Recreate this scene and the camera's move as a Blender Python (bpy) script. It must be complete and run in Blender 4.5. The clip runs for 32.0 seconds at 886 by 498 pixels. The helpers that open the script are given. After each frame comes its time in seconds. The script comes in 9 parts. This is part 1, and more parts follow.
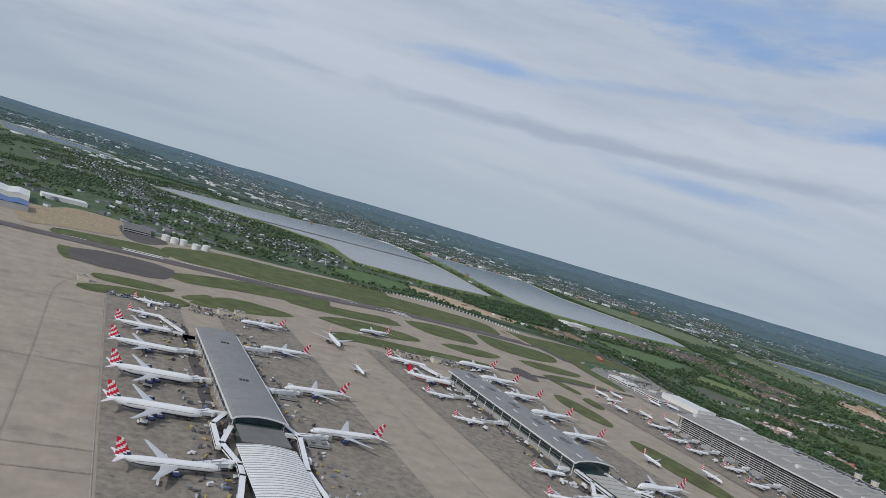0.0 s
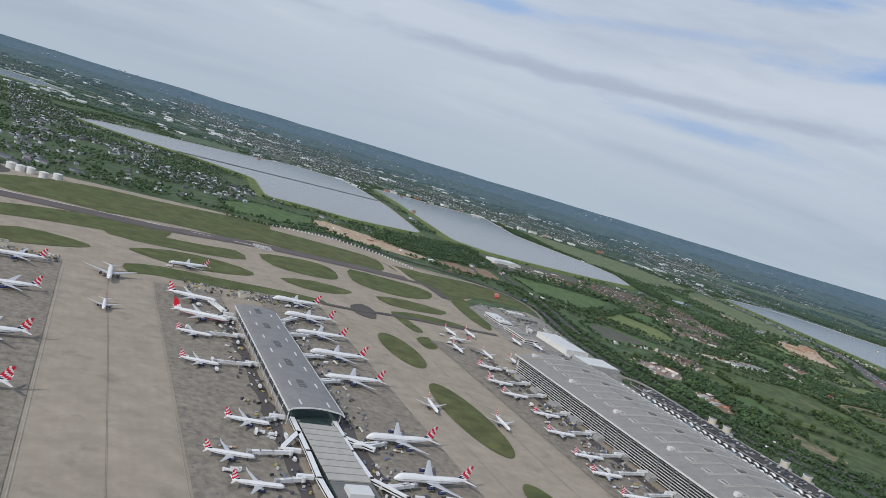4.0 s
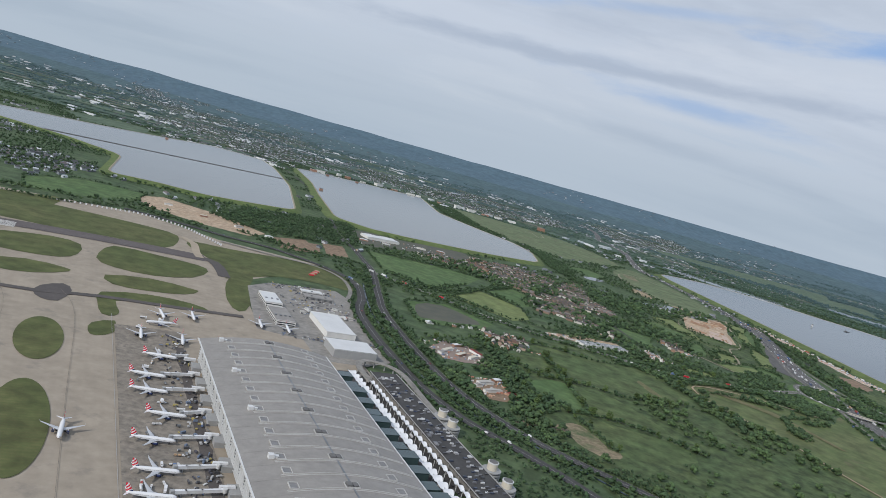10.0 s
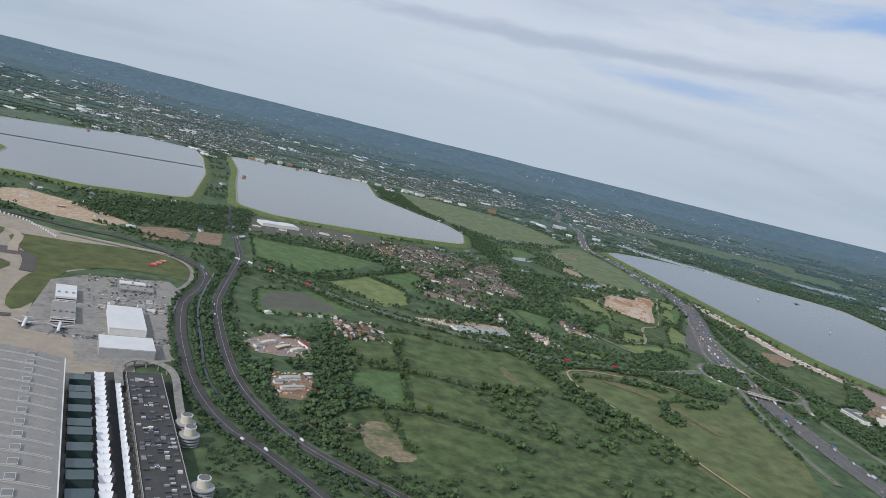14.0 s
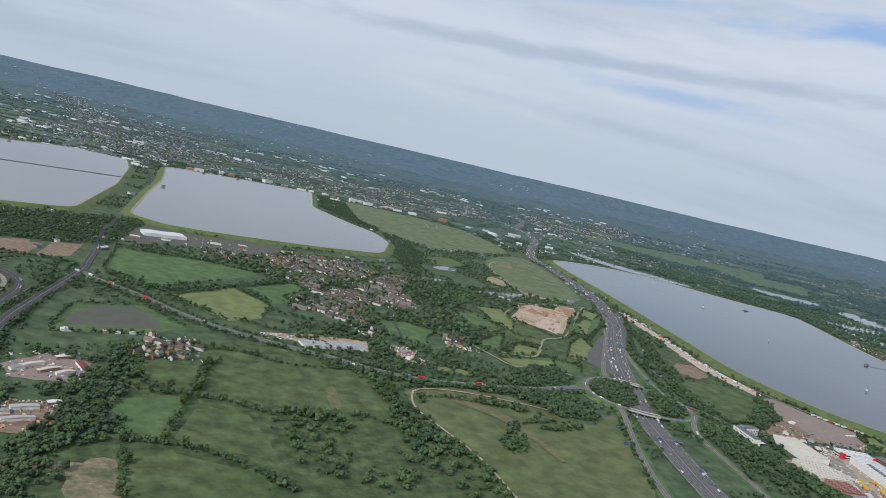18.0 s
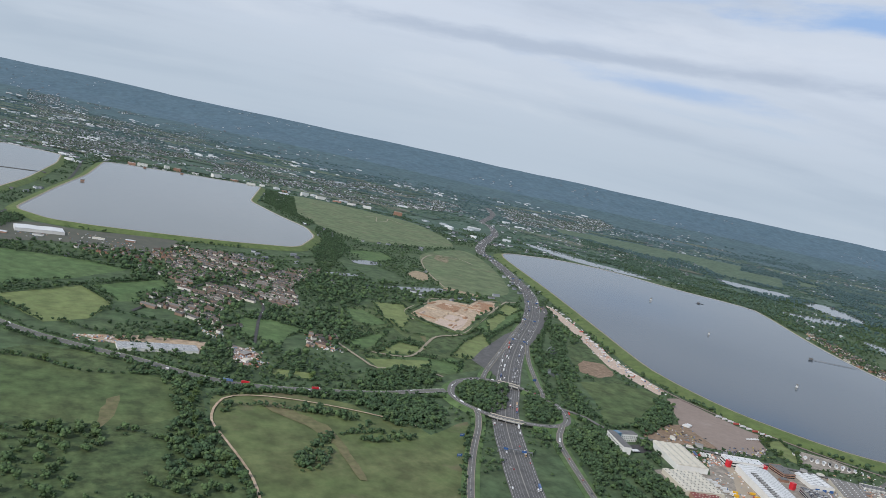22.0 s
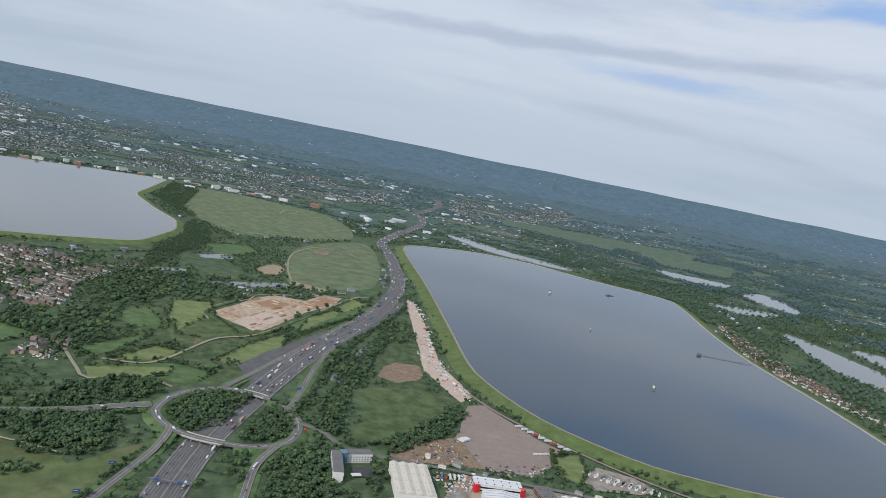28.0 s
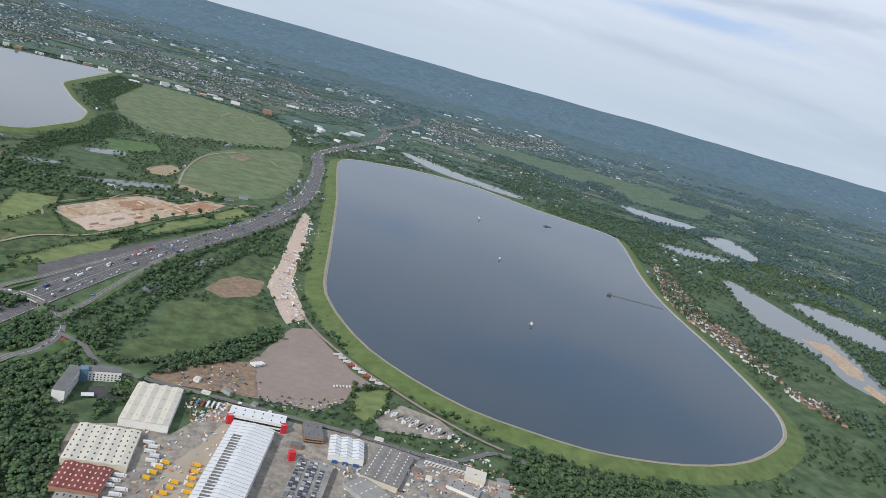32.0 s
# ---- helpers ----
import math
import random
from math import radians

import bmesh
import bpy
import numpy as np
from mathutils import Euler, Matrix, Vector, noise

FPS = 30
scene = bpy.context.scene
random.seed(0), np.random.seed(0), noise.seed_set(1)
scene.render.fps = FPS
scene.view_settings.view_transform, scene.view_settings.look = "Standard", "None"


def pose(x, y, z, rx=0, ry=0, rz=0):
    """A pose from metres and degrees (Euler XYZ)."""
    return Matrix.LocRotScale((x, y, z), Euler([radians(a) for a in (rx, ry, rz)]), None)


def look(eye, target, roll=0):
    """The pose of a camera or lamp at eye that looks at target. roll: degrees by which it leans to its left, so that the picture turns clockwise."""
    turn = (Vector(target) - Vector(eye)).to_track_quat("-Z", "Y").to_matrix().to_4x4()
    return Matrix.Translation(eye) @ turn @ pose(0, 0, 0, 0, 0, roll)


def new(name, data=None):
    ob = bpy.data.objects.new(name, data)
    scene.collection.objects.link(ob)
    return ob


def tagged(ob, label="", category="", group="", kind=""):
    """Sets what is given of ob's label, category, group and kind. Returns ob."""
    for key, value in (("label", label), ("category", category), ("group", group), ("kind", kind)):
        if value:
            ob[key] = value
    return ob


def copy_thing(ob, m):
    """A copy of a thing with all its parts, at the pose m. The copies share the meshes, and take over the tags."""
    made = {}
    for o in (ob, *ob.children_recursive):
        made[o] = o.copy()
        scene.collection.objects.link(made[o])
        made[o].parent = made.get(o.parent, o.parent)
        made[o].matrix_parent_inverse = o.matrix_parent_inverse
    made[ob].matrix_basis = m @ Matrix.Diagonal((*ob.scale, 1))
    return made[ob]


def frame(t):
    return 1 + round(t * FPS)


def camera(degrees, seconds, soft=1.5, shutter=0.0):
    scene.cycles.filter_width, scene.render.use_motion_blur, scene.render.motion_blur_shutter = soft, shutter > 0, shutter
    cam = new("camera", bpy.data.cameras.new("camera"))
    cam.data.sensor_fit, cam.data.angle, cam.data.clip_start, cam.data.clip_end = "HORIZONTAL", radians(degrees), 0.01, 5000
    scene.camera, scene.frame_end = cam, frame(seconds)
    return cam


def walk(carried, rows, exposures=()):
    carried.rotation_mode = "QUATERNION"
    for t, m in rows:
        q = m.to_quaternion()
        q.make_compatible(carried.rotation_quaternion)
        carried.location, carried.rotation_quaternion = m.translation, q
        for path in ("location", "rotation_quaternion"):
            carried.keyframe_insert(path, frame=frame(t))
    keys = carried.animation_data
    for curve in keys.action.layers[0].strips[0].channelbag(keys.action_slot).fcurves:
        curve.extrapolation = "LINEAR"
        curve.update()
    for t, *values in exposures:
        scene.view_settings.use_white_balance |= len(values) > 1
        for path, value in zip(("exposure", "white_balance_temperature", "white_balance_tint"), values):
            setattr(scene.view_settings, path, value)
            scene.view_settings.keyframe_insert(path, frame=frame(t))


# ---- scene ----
cam = camera(61.9, 32.0, soft=0.65)
# laid out in full-size metres, then set at this share of full size
SIZE = 0.465
METRES, EYE, TILT, LEAN, TURN = 2440.0 * SIZE, 206.0 * SIZE, -1.75, -16.73, -24.7
ROWS = [
    (0.0, -0.00155, -0.00046, -0.00047, 0.00, 0.00, -0.00),
    (0.5, 0.01242, 0.00557, -0.00172, -0.16, -0.19, -0.05),
    (1.0, 0.02629, 0.01161, -0.00300, -0.31, -0.30, -0.06),
    (1.5, 0.04008, 0.01766, -0.00430, -0.43, -0.38, 0.04),
    (2.0, 0.05378, 0.02371, -0.00562, -0.39, -1.16, -0.11),
    (2.5, 0.06741, 0.02978, -0.00696, -0.14, -3.80, -0.34),
    (4.5, 0.12132, 0.05413, -0.01261, 0.14, -4.58, -0.01),
    (5.0, 0.13468, 0.06025, -0.01409, 0.09, -4.65, -0.15),
    (5.5, 0.14800, 0.06638, -0.01559, 0.02, -4.87, -0.25),
    (6.0, 0.16130, 0.07253, -0.01713, 0.00, -5.08, -0.29),
    (6.5, 0.17457, 0.07869, -0.01870, 0.07, -5.19, -0.15),
    (7.0, 0.18783, 0.08486, -0.02030, 0.14, -5.28, -0.03),
    (7.5, 0.20107, 0.09105, -0.02194, 0.14, -5.29, 0.14),
    (8.0, 0.21431, 0.09726, -0.02360, 0.14, -5.30, 0.31),
    (8.5, 0.22755, 0.10348, -0.02530, 0.01, -5.39, 0.43),
    (9.0, 0.24079, 0.10972, -0.02703, -0.14, -5.46, 0.56),
    (9.5, 0.25404, 0.11598, -0.02879, -0.22, -5.58, 0.85),
    (10.0, 0.26730, 0.12225, -0.03059, -0.30, -5.73, 1.26),
    (10.5, 0.28057, 0.12854, -0.03242, -0.46, -5.88, 1.66),
    (11.0, 0.29387, 0.13485, -0.03429, -0.63, -6.02, 2.19),
    (11.5, 0.30719, 0.14118, -0.03619, -0.74, -6.13, 2.71),
    (12.0, 0.32055, 0.14753, -0.03812, -0.83, -6.24, 3.10),
    (12.5, 0.33393, 0.15389, -0.04009, -0.91, -6.34, 3.30),
    (13.0, 0.34735, 0.16027, -0.04209, -1.02, -6.47, 3.37),
    (13.5, 0.36080, 0.16668, -0.04413, -1.13, -6.63, 3.37),
    (14.0, 0.37430, 0.17310, -0.04621, -1.21, -6.74, 3.31),
    (14.5, 0.38785, 0.17954, -0.04831, -1.27, -6.76, 3.51),
    (16.5, 0.44252, 0.20548, -0.05709, -1.60, -6.00, 4.35),
    (17.0, 0.45632, 0.21201, -0.05937, -1.72, -5.99, 4.20),
    (17.5, 0.47018, 0.21855, -0.06168, -1.79, -5.92, 4.12),
    (18.0, 0.48410, 0.22512, -0.06402, -1.78, -5.86, 4.06),
    (18.5, 0.49808, 0.23170, -0.06640, -1.72, -5.83, 4.07),
    (19.0, 0.51212, 0.23830, -0.06880, -1.66, -5.84, 4.14),
    (19.5, 0.52623, 0.24491, -0.07124, -1.62, -5.88, 4.18),
    (20.0, 0.54039, 0.25154, -0.07371, -1.61, -5.94, 4.37),
    (20.5, 0.55463, 0.25819, -0.07621, -1.63, -6.01, 4.60),
    (21.0, 0.56893, 0.26485, -0.07874, -1.63, -6.08, 4.79),
    (21.5, 0.58329, 0.27152, -0.08130, -1.60, -6.09, 4.79),
    (22.0, 0.59772, 0.27821, -0.08388, -1.65, -6.13, 4.80),
    (22.5, 0.61221, 0.28491, -0.08649, -1.70, -6.13, 4.82),
    (23.0, 0.62677, 0.29162, -0.08913, -1.75, -6.07, 4.84),
    (23.5, 0.64140, 0.29835, -0.09180, -1.79, -6.00, 4.78),
    (24.0, 0.65608, 0.30508, -0.09448, -1.81, -5.95, 4.69),
    (24.5, 0.67084, 0.31183, -0.09719, -1.85, -5.92, 4.71),
    (25.0, 0.68565, 0.31858, -0.09993, -1.91, -5.97, 4.92),
    (25.5, 0.70052, 0.32534, -0.10268, -1.85, -6.01, 5.16),
    (27.5, 0.76060, 0.35244, -0.11389, -1.80, -6.42, 5.62),
    (28.0, 0.77575, 0.35923, -0.11673, -1.92, -6.47, 5.65),
    (28.5, 0.79096, 0.36602, -0.11959, -2.07, -6.49, 5.65),
    (29.0, 0.80621, 0.37281, -0.12246, -2.20, -6.54, 5.66),
    (29.5, 0.82151, 0.37959, -0.12534, -2.34, -6.78, 5.52),
    (30.0, 0.83685, 0.38638, -0.12823, -2.16, -8.33, 4.53),
    (30.5, 0.85223, 0.39316, -0.13112, -0.91, -11.59, 3.01),
    (31.0, 0.86765, 0.39994, -0.13403, 0.47, -13.05, 2.74),
    (31.5, 0.88309, 0.40671, -0.13693, 0.14, -12.79, 2.14),
    (32.0, 0.89857, 0.41348, -0.13984, -0.63, -12.28, 1.56),
]

EXPOSURES = [(0, -0.22), (2, -0.2), (5, -0.05), (10, -0.04), (17, 0.05), (28, 0.08), (29.8, 0.12), (31, 0.27), (32, 0.25)]
walk(cam, [(t, pose(0, 0, EYE, TILT, LEAN, TURN) @ pose(METRES * x, METRES * y, METRES * z, 90 + pitch, roll, yaw)) for t, x, y, z, yaw, pitch, roll in ROWS],
     exposures=[(t, stops, 6100, 10) for t, stops in EXPOSURES])

# ---- sky and sun: a thinly clouded morning, sun in the north-east; -x is east, +y is south ----
SUN_AZ, SUN_EL = radians(-116), radians(36)
world = bpy.data.worlds.new("sky")
scene.world = world
world.use_nodes = True
wn, wl = world.node_tree.nodes, world.node_tree.links
wn.clear()


def wnode(kind, **values):
    n = wn.new(kind)
    for k, v in values.items():
        n.inputs[k].default_value = v
    return n


sky = wn.new("ShaderNodeTexSky")
sky.sky_type, sky.sun_disc = "NISHITA", False
sky.sun_elevation, sky.sun_rotation = SUN_EL, SUN_AZ
sky.air_density, sky.dust_density, sky.ozone_density = 1.0, 2.0, 2.0
coord = wn.new("ShaderNodeTexCoord")
sep = wn.new("ShaderNodeSeparateXYZ")
wl.new(coord.outputs["Generated"], sep.inputs[0])
up = wn.new("ShaderNodeMath")
up.operation, up.inputs[1].default_value = "MAXIMUM", 0.0
wl.new(sep.outputs["Z"], up.inputs[0])
lift = wn.new("ShaderNodeMath")
lift.operation, lift.inputs[1].default_value = "ADD", 0.16
wl.new(up.outputs[0], lift.inputs[0])
flat = []
for axis in "XY":
    d = wn.new("ShaderNodeMath")
    d.operation = "DIVIDE"
    wl.new(sep.outputs[axis], d.inputs[0])
    wl.new(lift.outputs[0], d.inputs[1])
    flat.append(d)
plane = wn.new("ShaderNodeCombineXYZ")
wl.new(flat[0].outputs[0], plane.inputs[0])
wl.new(flat[1].outputs[0], plane.inputs[1])


def cloud_noise(scale, stretch, turn, detail, rough, lo, hi, offset=0.0, clearing=0.0):
    m = wn.new("ShaderNodeMapping")
    m.vector_type = "TEXTURE"
    m.inputs["Rotation"].default_value = (0, 0, radians(turn))
    m.inputs["Scale"].default_value = (stretch, 1.0, 1.0)
    m.inputs["Location"].default_value = (offset, offset * 0.37, 0)
    wl.new(plane.outputs[0], m.inputs[0])
    n = wnode("ShaderNodeTexNoise", Scale=scale, Detail=detail, Roughness=rough, Distortion=0.3)
    wl.new(m.outputs[0], n.inputs["Vector"])
    r = wnode("ShaderNodeMapRange", **{"From Min": lo, "From Max": hi})
    r.interpolation_type = "SMOOTHSTEP"
    thin = wn.new("ShaderNodeMath")
    thin.operation, thin.inputs[1].default_value = "MULTIPLY_ADD", -clearing
    wl.new(up.outputs[0], thin.inputs[0])
    wl.new(n.outputs["Fac"], thin.inputs[2])
    wl.new(thin.outputs[0], r.inputs["Value"])
    return r


def wmix(fac, a, b):
    m = wn.new("ShaderNodeMix")
    m.data_type = "RGBA"
    for socket, v in ((m.inputs[0], fac), (m.inputs[6], a), (m.inputs[7], b)):
        if hasattr(v, "outputs"):
            wl.new(v.outputs[2] if v.bl_idname == "ShaderNodeMix" else v.outputs[0], socket)
        else:
            socket.default_value = v
    return m


scaled = wn.new("ShaderNodeMix")
scaled.data_type, scaled.blend_type = "RGBA", "MULTIPLY"
scaled.inputs[0].default_value = 1.0
scaled.inputs[7].default_value = (0.10, 0.10, 0.10, 1)
wl.new(sky.outputs[0], scaled.inputs[6])
veil = wmix(0.35, scaled, (0.26, 0.44, 0.78, 1))
cover = cloud_noise(1.0, 2.0, -24, 7, 0.55, 0.14, 0.36, 5.2, 0.34)
cloud = wmix(cover, veil, (0.60, 0.64, 0.70, 1))
shade = cloud_noise(0.9, 3.5, -22, 6, 0.5, 0.44, 0.66, 9.7)
cloud2 = wmix(shade, cloud, (0.42, 0.475, 0.56, 1))
bright = cloud_noise(1.3, 1.6, -30, 7, 0.55, 0.52, 0.98, 21.3)
cloud3 = wmix(bright, cloud2, (0.90, 0.89, 0.88, 1))


# compass angle and height above the horizon, in degrees, ruffled by drifting cloud edges
def wmath(op, a, b=None, c=None):
    m = wn.new("ShaderNodeMath")
    m.operation = op
    for socket, v in zip(m.inputs, (a, b, c)):
        if v is not None:
            if isinstance(v, bpy.types.Node):
                wl.new(v.outputs[0], socket)
            else:
                socket.default_value = v
    return m


part_of = wn.new("ShaderNodeSeparateXYZ")
wl.new(coord.outputs["Generated"], part_of.inputs[0])
east = wmath("MULTIPLY", wmath("ARCTAN2", 0.0, 0.0), 57.2958)
turn_node = east.inputs[0].links[0].from_node
wl.new(part_of.outputs["X"], turn_node.inputs[0])
wl.new(part_of.outputs["Y"], turn_node.inputs[1])
rise_node = wmath("ARCSINE", 0.0)
wl.new(part_of.outputs["Z"], rise_node.inputs[0])
rise = wmath("MULTIPLY", rise_node, 57.2958)
grid = wn.new("ShaderNodeCombineXYZ")
wl.new(wmath("MULTIPLY", east, 0.10).outputs[0], grid.inputs[0])
wl.new(wmath("MULTIPLY_ADD", east, -0.02, wmath("MULTIPLY", rise, 0.42)).outputs[0], grid.inputs[1])


def ruffle(scale, detail, seed, amount):
    n = wnode("ShaderNodeTexNoise", Scale=scale, Detail=detail, Roughness=0.6)
    m = wn.new("ShaderNodeVectorMath")
    m.operation = "ADD"
    m.inputs[1].default_value = (seed, seed * 1.7, 0)
    wl.new(grid.outputs[0], m.inputs[0])
    wl.new(m.outputs[0], n.inputs["Vector"])
    return wmath("MULTIPLY", wmath("SUBTRACT", n, 0.5), amount)


edge_ruffle, fine_ruffle = ruffle(1.1, 5, 3.0, 2.6), ruffle(3.2, 4, 8.0, 0.7)


def sky_shape(a0, e0, half_a, half_e, slope, lo, hi):
    """Soft long shape in the cloud sheet, round a compass angle and height."""
    da = wmath("SUBTRACT", east, a0)
    de = wmath("SUBTRACT", wmath("SUBTRACT", rise, e0), wmath("MULTIPLY", da, slope))
    q = wmath("ADD", wmath("POWER", wmath("ABSOLUTE", wmath("DIVIDE", da, half_a)), 2.0), wmath("POWER", wmath("ABSOLUTE", wmath("DIVIDE", de, half_e)), 2.0))
    v = wmath("ADD", wmath("ADD", wmath("SUBTRACT", 1.0, wmath("SQRT", q)), edge_ruffle), fine_ruffle)
    r = wnode("ShaderNodeMapRange", **{"From Min": lo, "From Max": hi})
    r.interpolation_type = "SMOOTHSTEP"
    wl.new(v.outputs[0], r.inputs["Value"])
    return r


def over(base, shape, colour, amount):
    return wmix(wmath("MULTIPLY", shape, amount), base, colour)


billow = wnode("ShaderNodeMapRange", **{"From Min": -0.35, "From Max": 0.45})
wl.new(ruffle(2.0, 6, 14.0, 2.2).outputs[0], billow.inputs["Value"])
cloud3 = over(cloud3, billow, (0.61, 0.66, 0.73, 1), 0.5)
BLUE, SHADOW, PALE = (0.225, 0.40, 0.70, 1), (0.40, 0.455, 0.545, 1), (0.67, 0.70, 0.745, 1)
for a0, e0, half_a, half_e, slope in ((41, 7.0, 12, 0.7, -0.03), (26, 6.3, 9, 1.3, 0.02), (10, 7.2, 6, 1.0, 0.02), (46, 11.5, 14, 1.6, 0.01), (28, 13.0, 8, 1.6, 0.0)):
    cloud3 = over(cloud3, sky_shape(a0, e0, half_a, half_e, slope, 0.0, 1.2), PALE, 0.6)
for a0, e0, half_a, half_e, slope, amount in ((41.5, 8.1, 9, 0.75, -0.035, 0.62), (54, 14.0, 8.5, 0.9, 0.04, 0.85), (26, 12.8, 7, 0.8, 0.04, 0.75), (43, 18.3, 9, 1.1, -0.03, 0.75), (40, 14.2, 8, 0.5, 0.1, 0.35), (43, 20.5, 22, 2.2, 0.0, 0.7)):
    cloud3 = over(cloud3, sky_shape(a0, e0, half_a, half_e, slope, -0.35, 1.0), BLUE, amount * 0.85)
cloud3 = over(cloud3, sky_shape(36, 9.35, 34, 0.62, 0.034, -0.3, 0.9), SHADOW, 0.7)
cloud3 = over(cloud3, sky_shape(40, 5.0, 16, 0.8, -0.02, -0.1, 1.1), SHADOW, 0.35)
low = wnode("ShaderNodeMapRange", **{"From Min": 0.0, "From Max": 0.20, "To Min": 0.8, "To Max": 0.0})
low.interpolation_type = "SMOOTHSTEP"
wl.new(up.outputs[0], low.inputs["Value"])
hazed = wmix(low, cloud3, (0.45, 0.515, 0.57, 1))
back = wnode("ShaderNodeBackground", Strength=1.0)
wl.new(hazed.outputs[2], back.inputs["Color"])
wout = wn.new("ShaderNodeOutputWorld")
wl.new(back.outputs[0], wout.inputs["Surface"])

sun = new("sun", bpy.data.lights.new("sun", "SUN"))
sun.data.energy, sun.data.angle, sun.data.color = 2.5, radians(3), (1.0, 0.93, 0.83)
sun.matrix_world = look((0, 0, 3000), Vector((0, 0, 3000)) - Vector((math.sin(SUN_AZ) * math.cos(SUN_EL), math.cos(SUN_AZ) * math.cos(SUN_EL), math.sin(SUN_EL))) * 100)

# ---- materials ----
MATS = {}


def material(name, colours, rough=0.85, scale=0.02, fine=0.4, metal=0.0, bump=0.0, island=0.0, per_object=0.0, spec=0.3, wave=None, seam=None, contrast=(0.35, 0.65), blotch=0.0, stain=None):
    """Two-scale mottled surface: colours (a, b, c) blended by broad noise (per metre scale) and fine grain."""
    mat = bpy.data.materials.new(name)
    mat.use_nodes = True
    nt = mat.node_tree
    n, l = nt.nodes, nt.links
    bsdf = n["Principled BSDF"]
    tc = n.new("ShaderNodeTexCoord")
    geo = n.new("ShaderNodeNewGeometry")

    def noise_fac(sc, detail, lo, hi):
        t = n.new("ShaderNodeTexNoise")
        t.inputs["Scale"].default_value, t.inputs["Detail"].default_value, t.inputs["Roughness"].default_value = sc / SIZE, detail, 0.6
        l.new(geo.outputs["Position"], t.inputs["Vector"])
        r = n.new("ShaderNodeMapRange")
        r.inputs["From Min"].default_value, r.inputs["From Max"].default_value = lo, hi
        l.new(t.outputs["Fac"], r.inputs["Value"])
        return r.outputs[0], t.outputs["Fac"]

    def mix(fac, a, b, blend="MIX"):
        m = n.new("ShaderNodeMix")
        m.data_type, m.blend_type = "RGBA", blend
        for socket, v in ((m.inputs[0], fac), (m.inputs[6], a), (m.inputs[7], b)):
            if isinstance(v, bpy.types.NodeSocket):
                l.new(v, socket)
            else:
                socket.default_value = (*v, 1) if isinstance(v, tuple) else v
        return m.outputs[2]

    a, b, c = (colours + (colours[-1],) * 3)[:3]
    broad, _ = noise_fac(scale, 5, *contrast)
    grain, raw = noise_fac(fine, 4, 0.3, 0.7)
    col = mix(broad, a, b)
    g2 = n.new("ShaderNodeMath")
    g2.operation, g2.inputs[1].default_value = "MULTIPLY", 0.55
    l.new(grain, g2.inputs[0])
    col = mix(g2.outputs[0], col, c)
    if blotch:
        spots, _ = noise_fac(scale * 4.5, 6, 0.36, 0.66)
        tone = n.new("ShaderNodeMapRange")
        tone.inputs["To Min"].default_value, tone.inputs["To Max"].default_value = 1 - blotch, 1 + blotch
        l.new(spots, tone.inputs["Value"])
        hv = n.new("ShaderNodeHueSaturation")
        l.new(tone.outputs[0], hv.inputs["Value"])
        l.new(col, hv.inputs["Color"])
        col = hv.outputs[0]
    if stain:
        size, lo, hi, colour = stain
        dark, _ = noise_fac(size, 7, lo, hi)
        col = mix(dark, col, colour)
    if wave:
        direction, sc, colour, amount = wave
        w = n.new("ShaderNodeTexWave")
        w.wave_type, w.bands_direction = "BANDS", direction
        w.inputs["Scale"].default_value, w.inputs["Distortion"].default_value = sc / SIZE, 0.6
        l.new(geo.outputs["Position"], w.inputs["Vector"])
        m = n.new("ShaderNodeMath")
        m.operation, m.inputs[1].default_value = "MULTIPLY", amount
        l.new(w.outputs["Fac"], m.inputs[0])
        col = mix(m.outputs[0], col, colour)
    if island or per_object:
        if island:
            rnd = geo.outputs["Random Per Island"]
        else:
            info = n.new("ShaderNodeObjectInfo")
            rnd = info.outputs["Random"]
        hsv = n.new("ShaderNodeHueSaturation")
        r = n.new("ShaderNodeMapRange")
        k = island or per_object
        r.inputs["To Min"].default_value, r.inputs["To Max"].default_value = 1 - k, 1 + k
        l.new(rnd, r.inputs["Value"])
        l.new(r.outputs[0], hsv.inputs["Value"])
        l.new(col, hsv.inputs["Color"])
        col = hsv.outputs[0]
    l.new(col, bsdf.inputs["Base Color"])
    bsdf.inputs["Roughness"].default_value, bsdf.inputs["Metallic"].default_value = rough, metal
    bsdf.inputs["Specular IOR Level"].default_value = spec
    if bump:
        bp = n.new("ShaderNodeBump")
        bp.inputs["Strength"].default_value, bp.inputs["Distance"].default_value = 0.6, bump * SIZE
        l.new(raw, bp.inputs["Height"])
        l.new(bp.outputs[0], bsdf.inputs["Normal"])
    MATS[name] = mat
    return mat


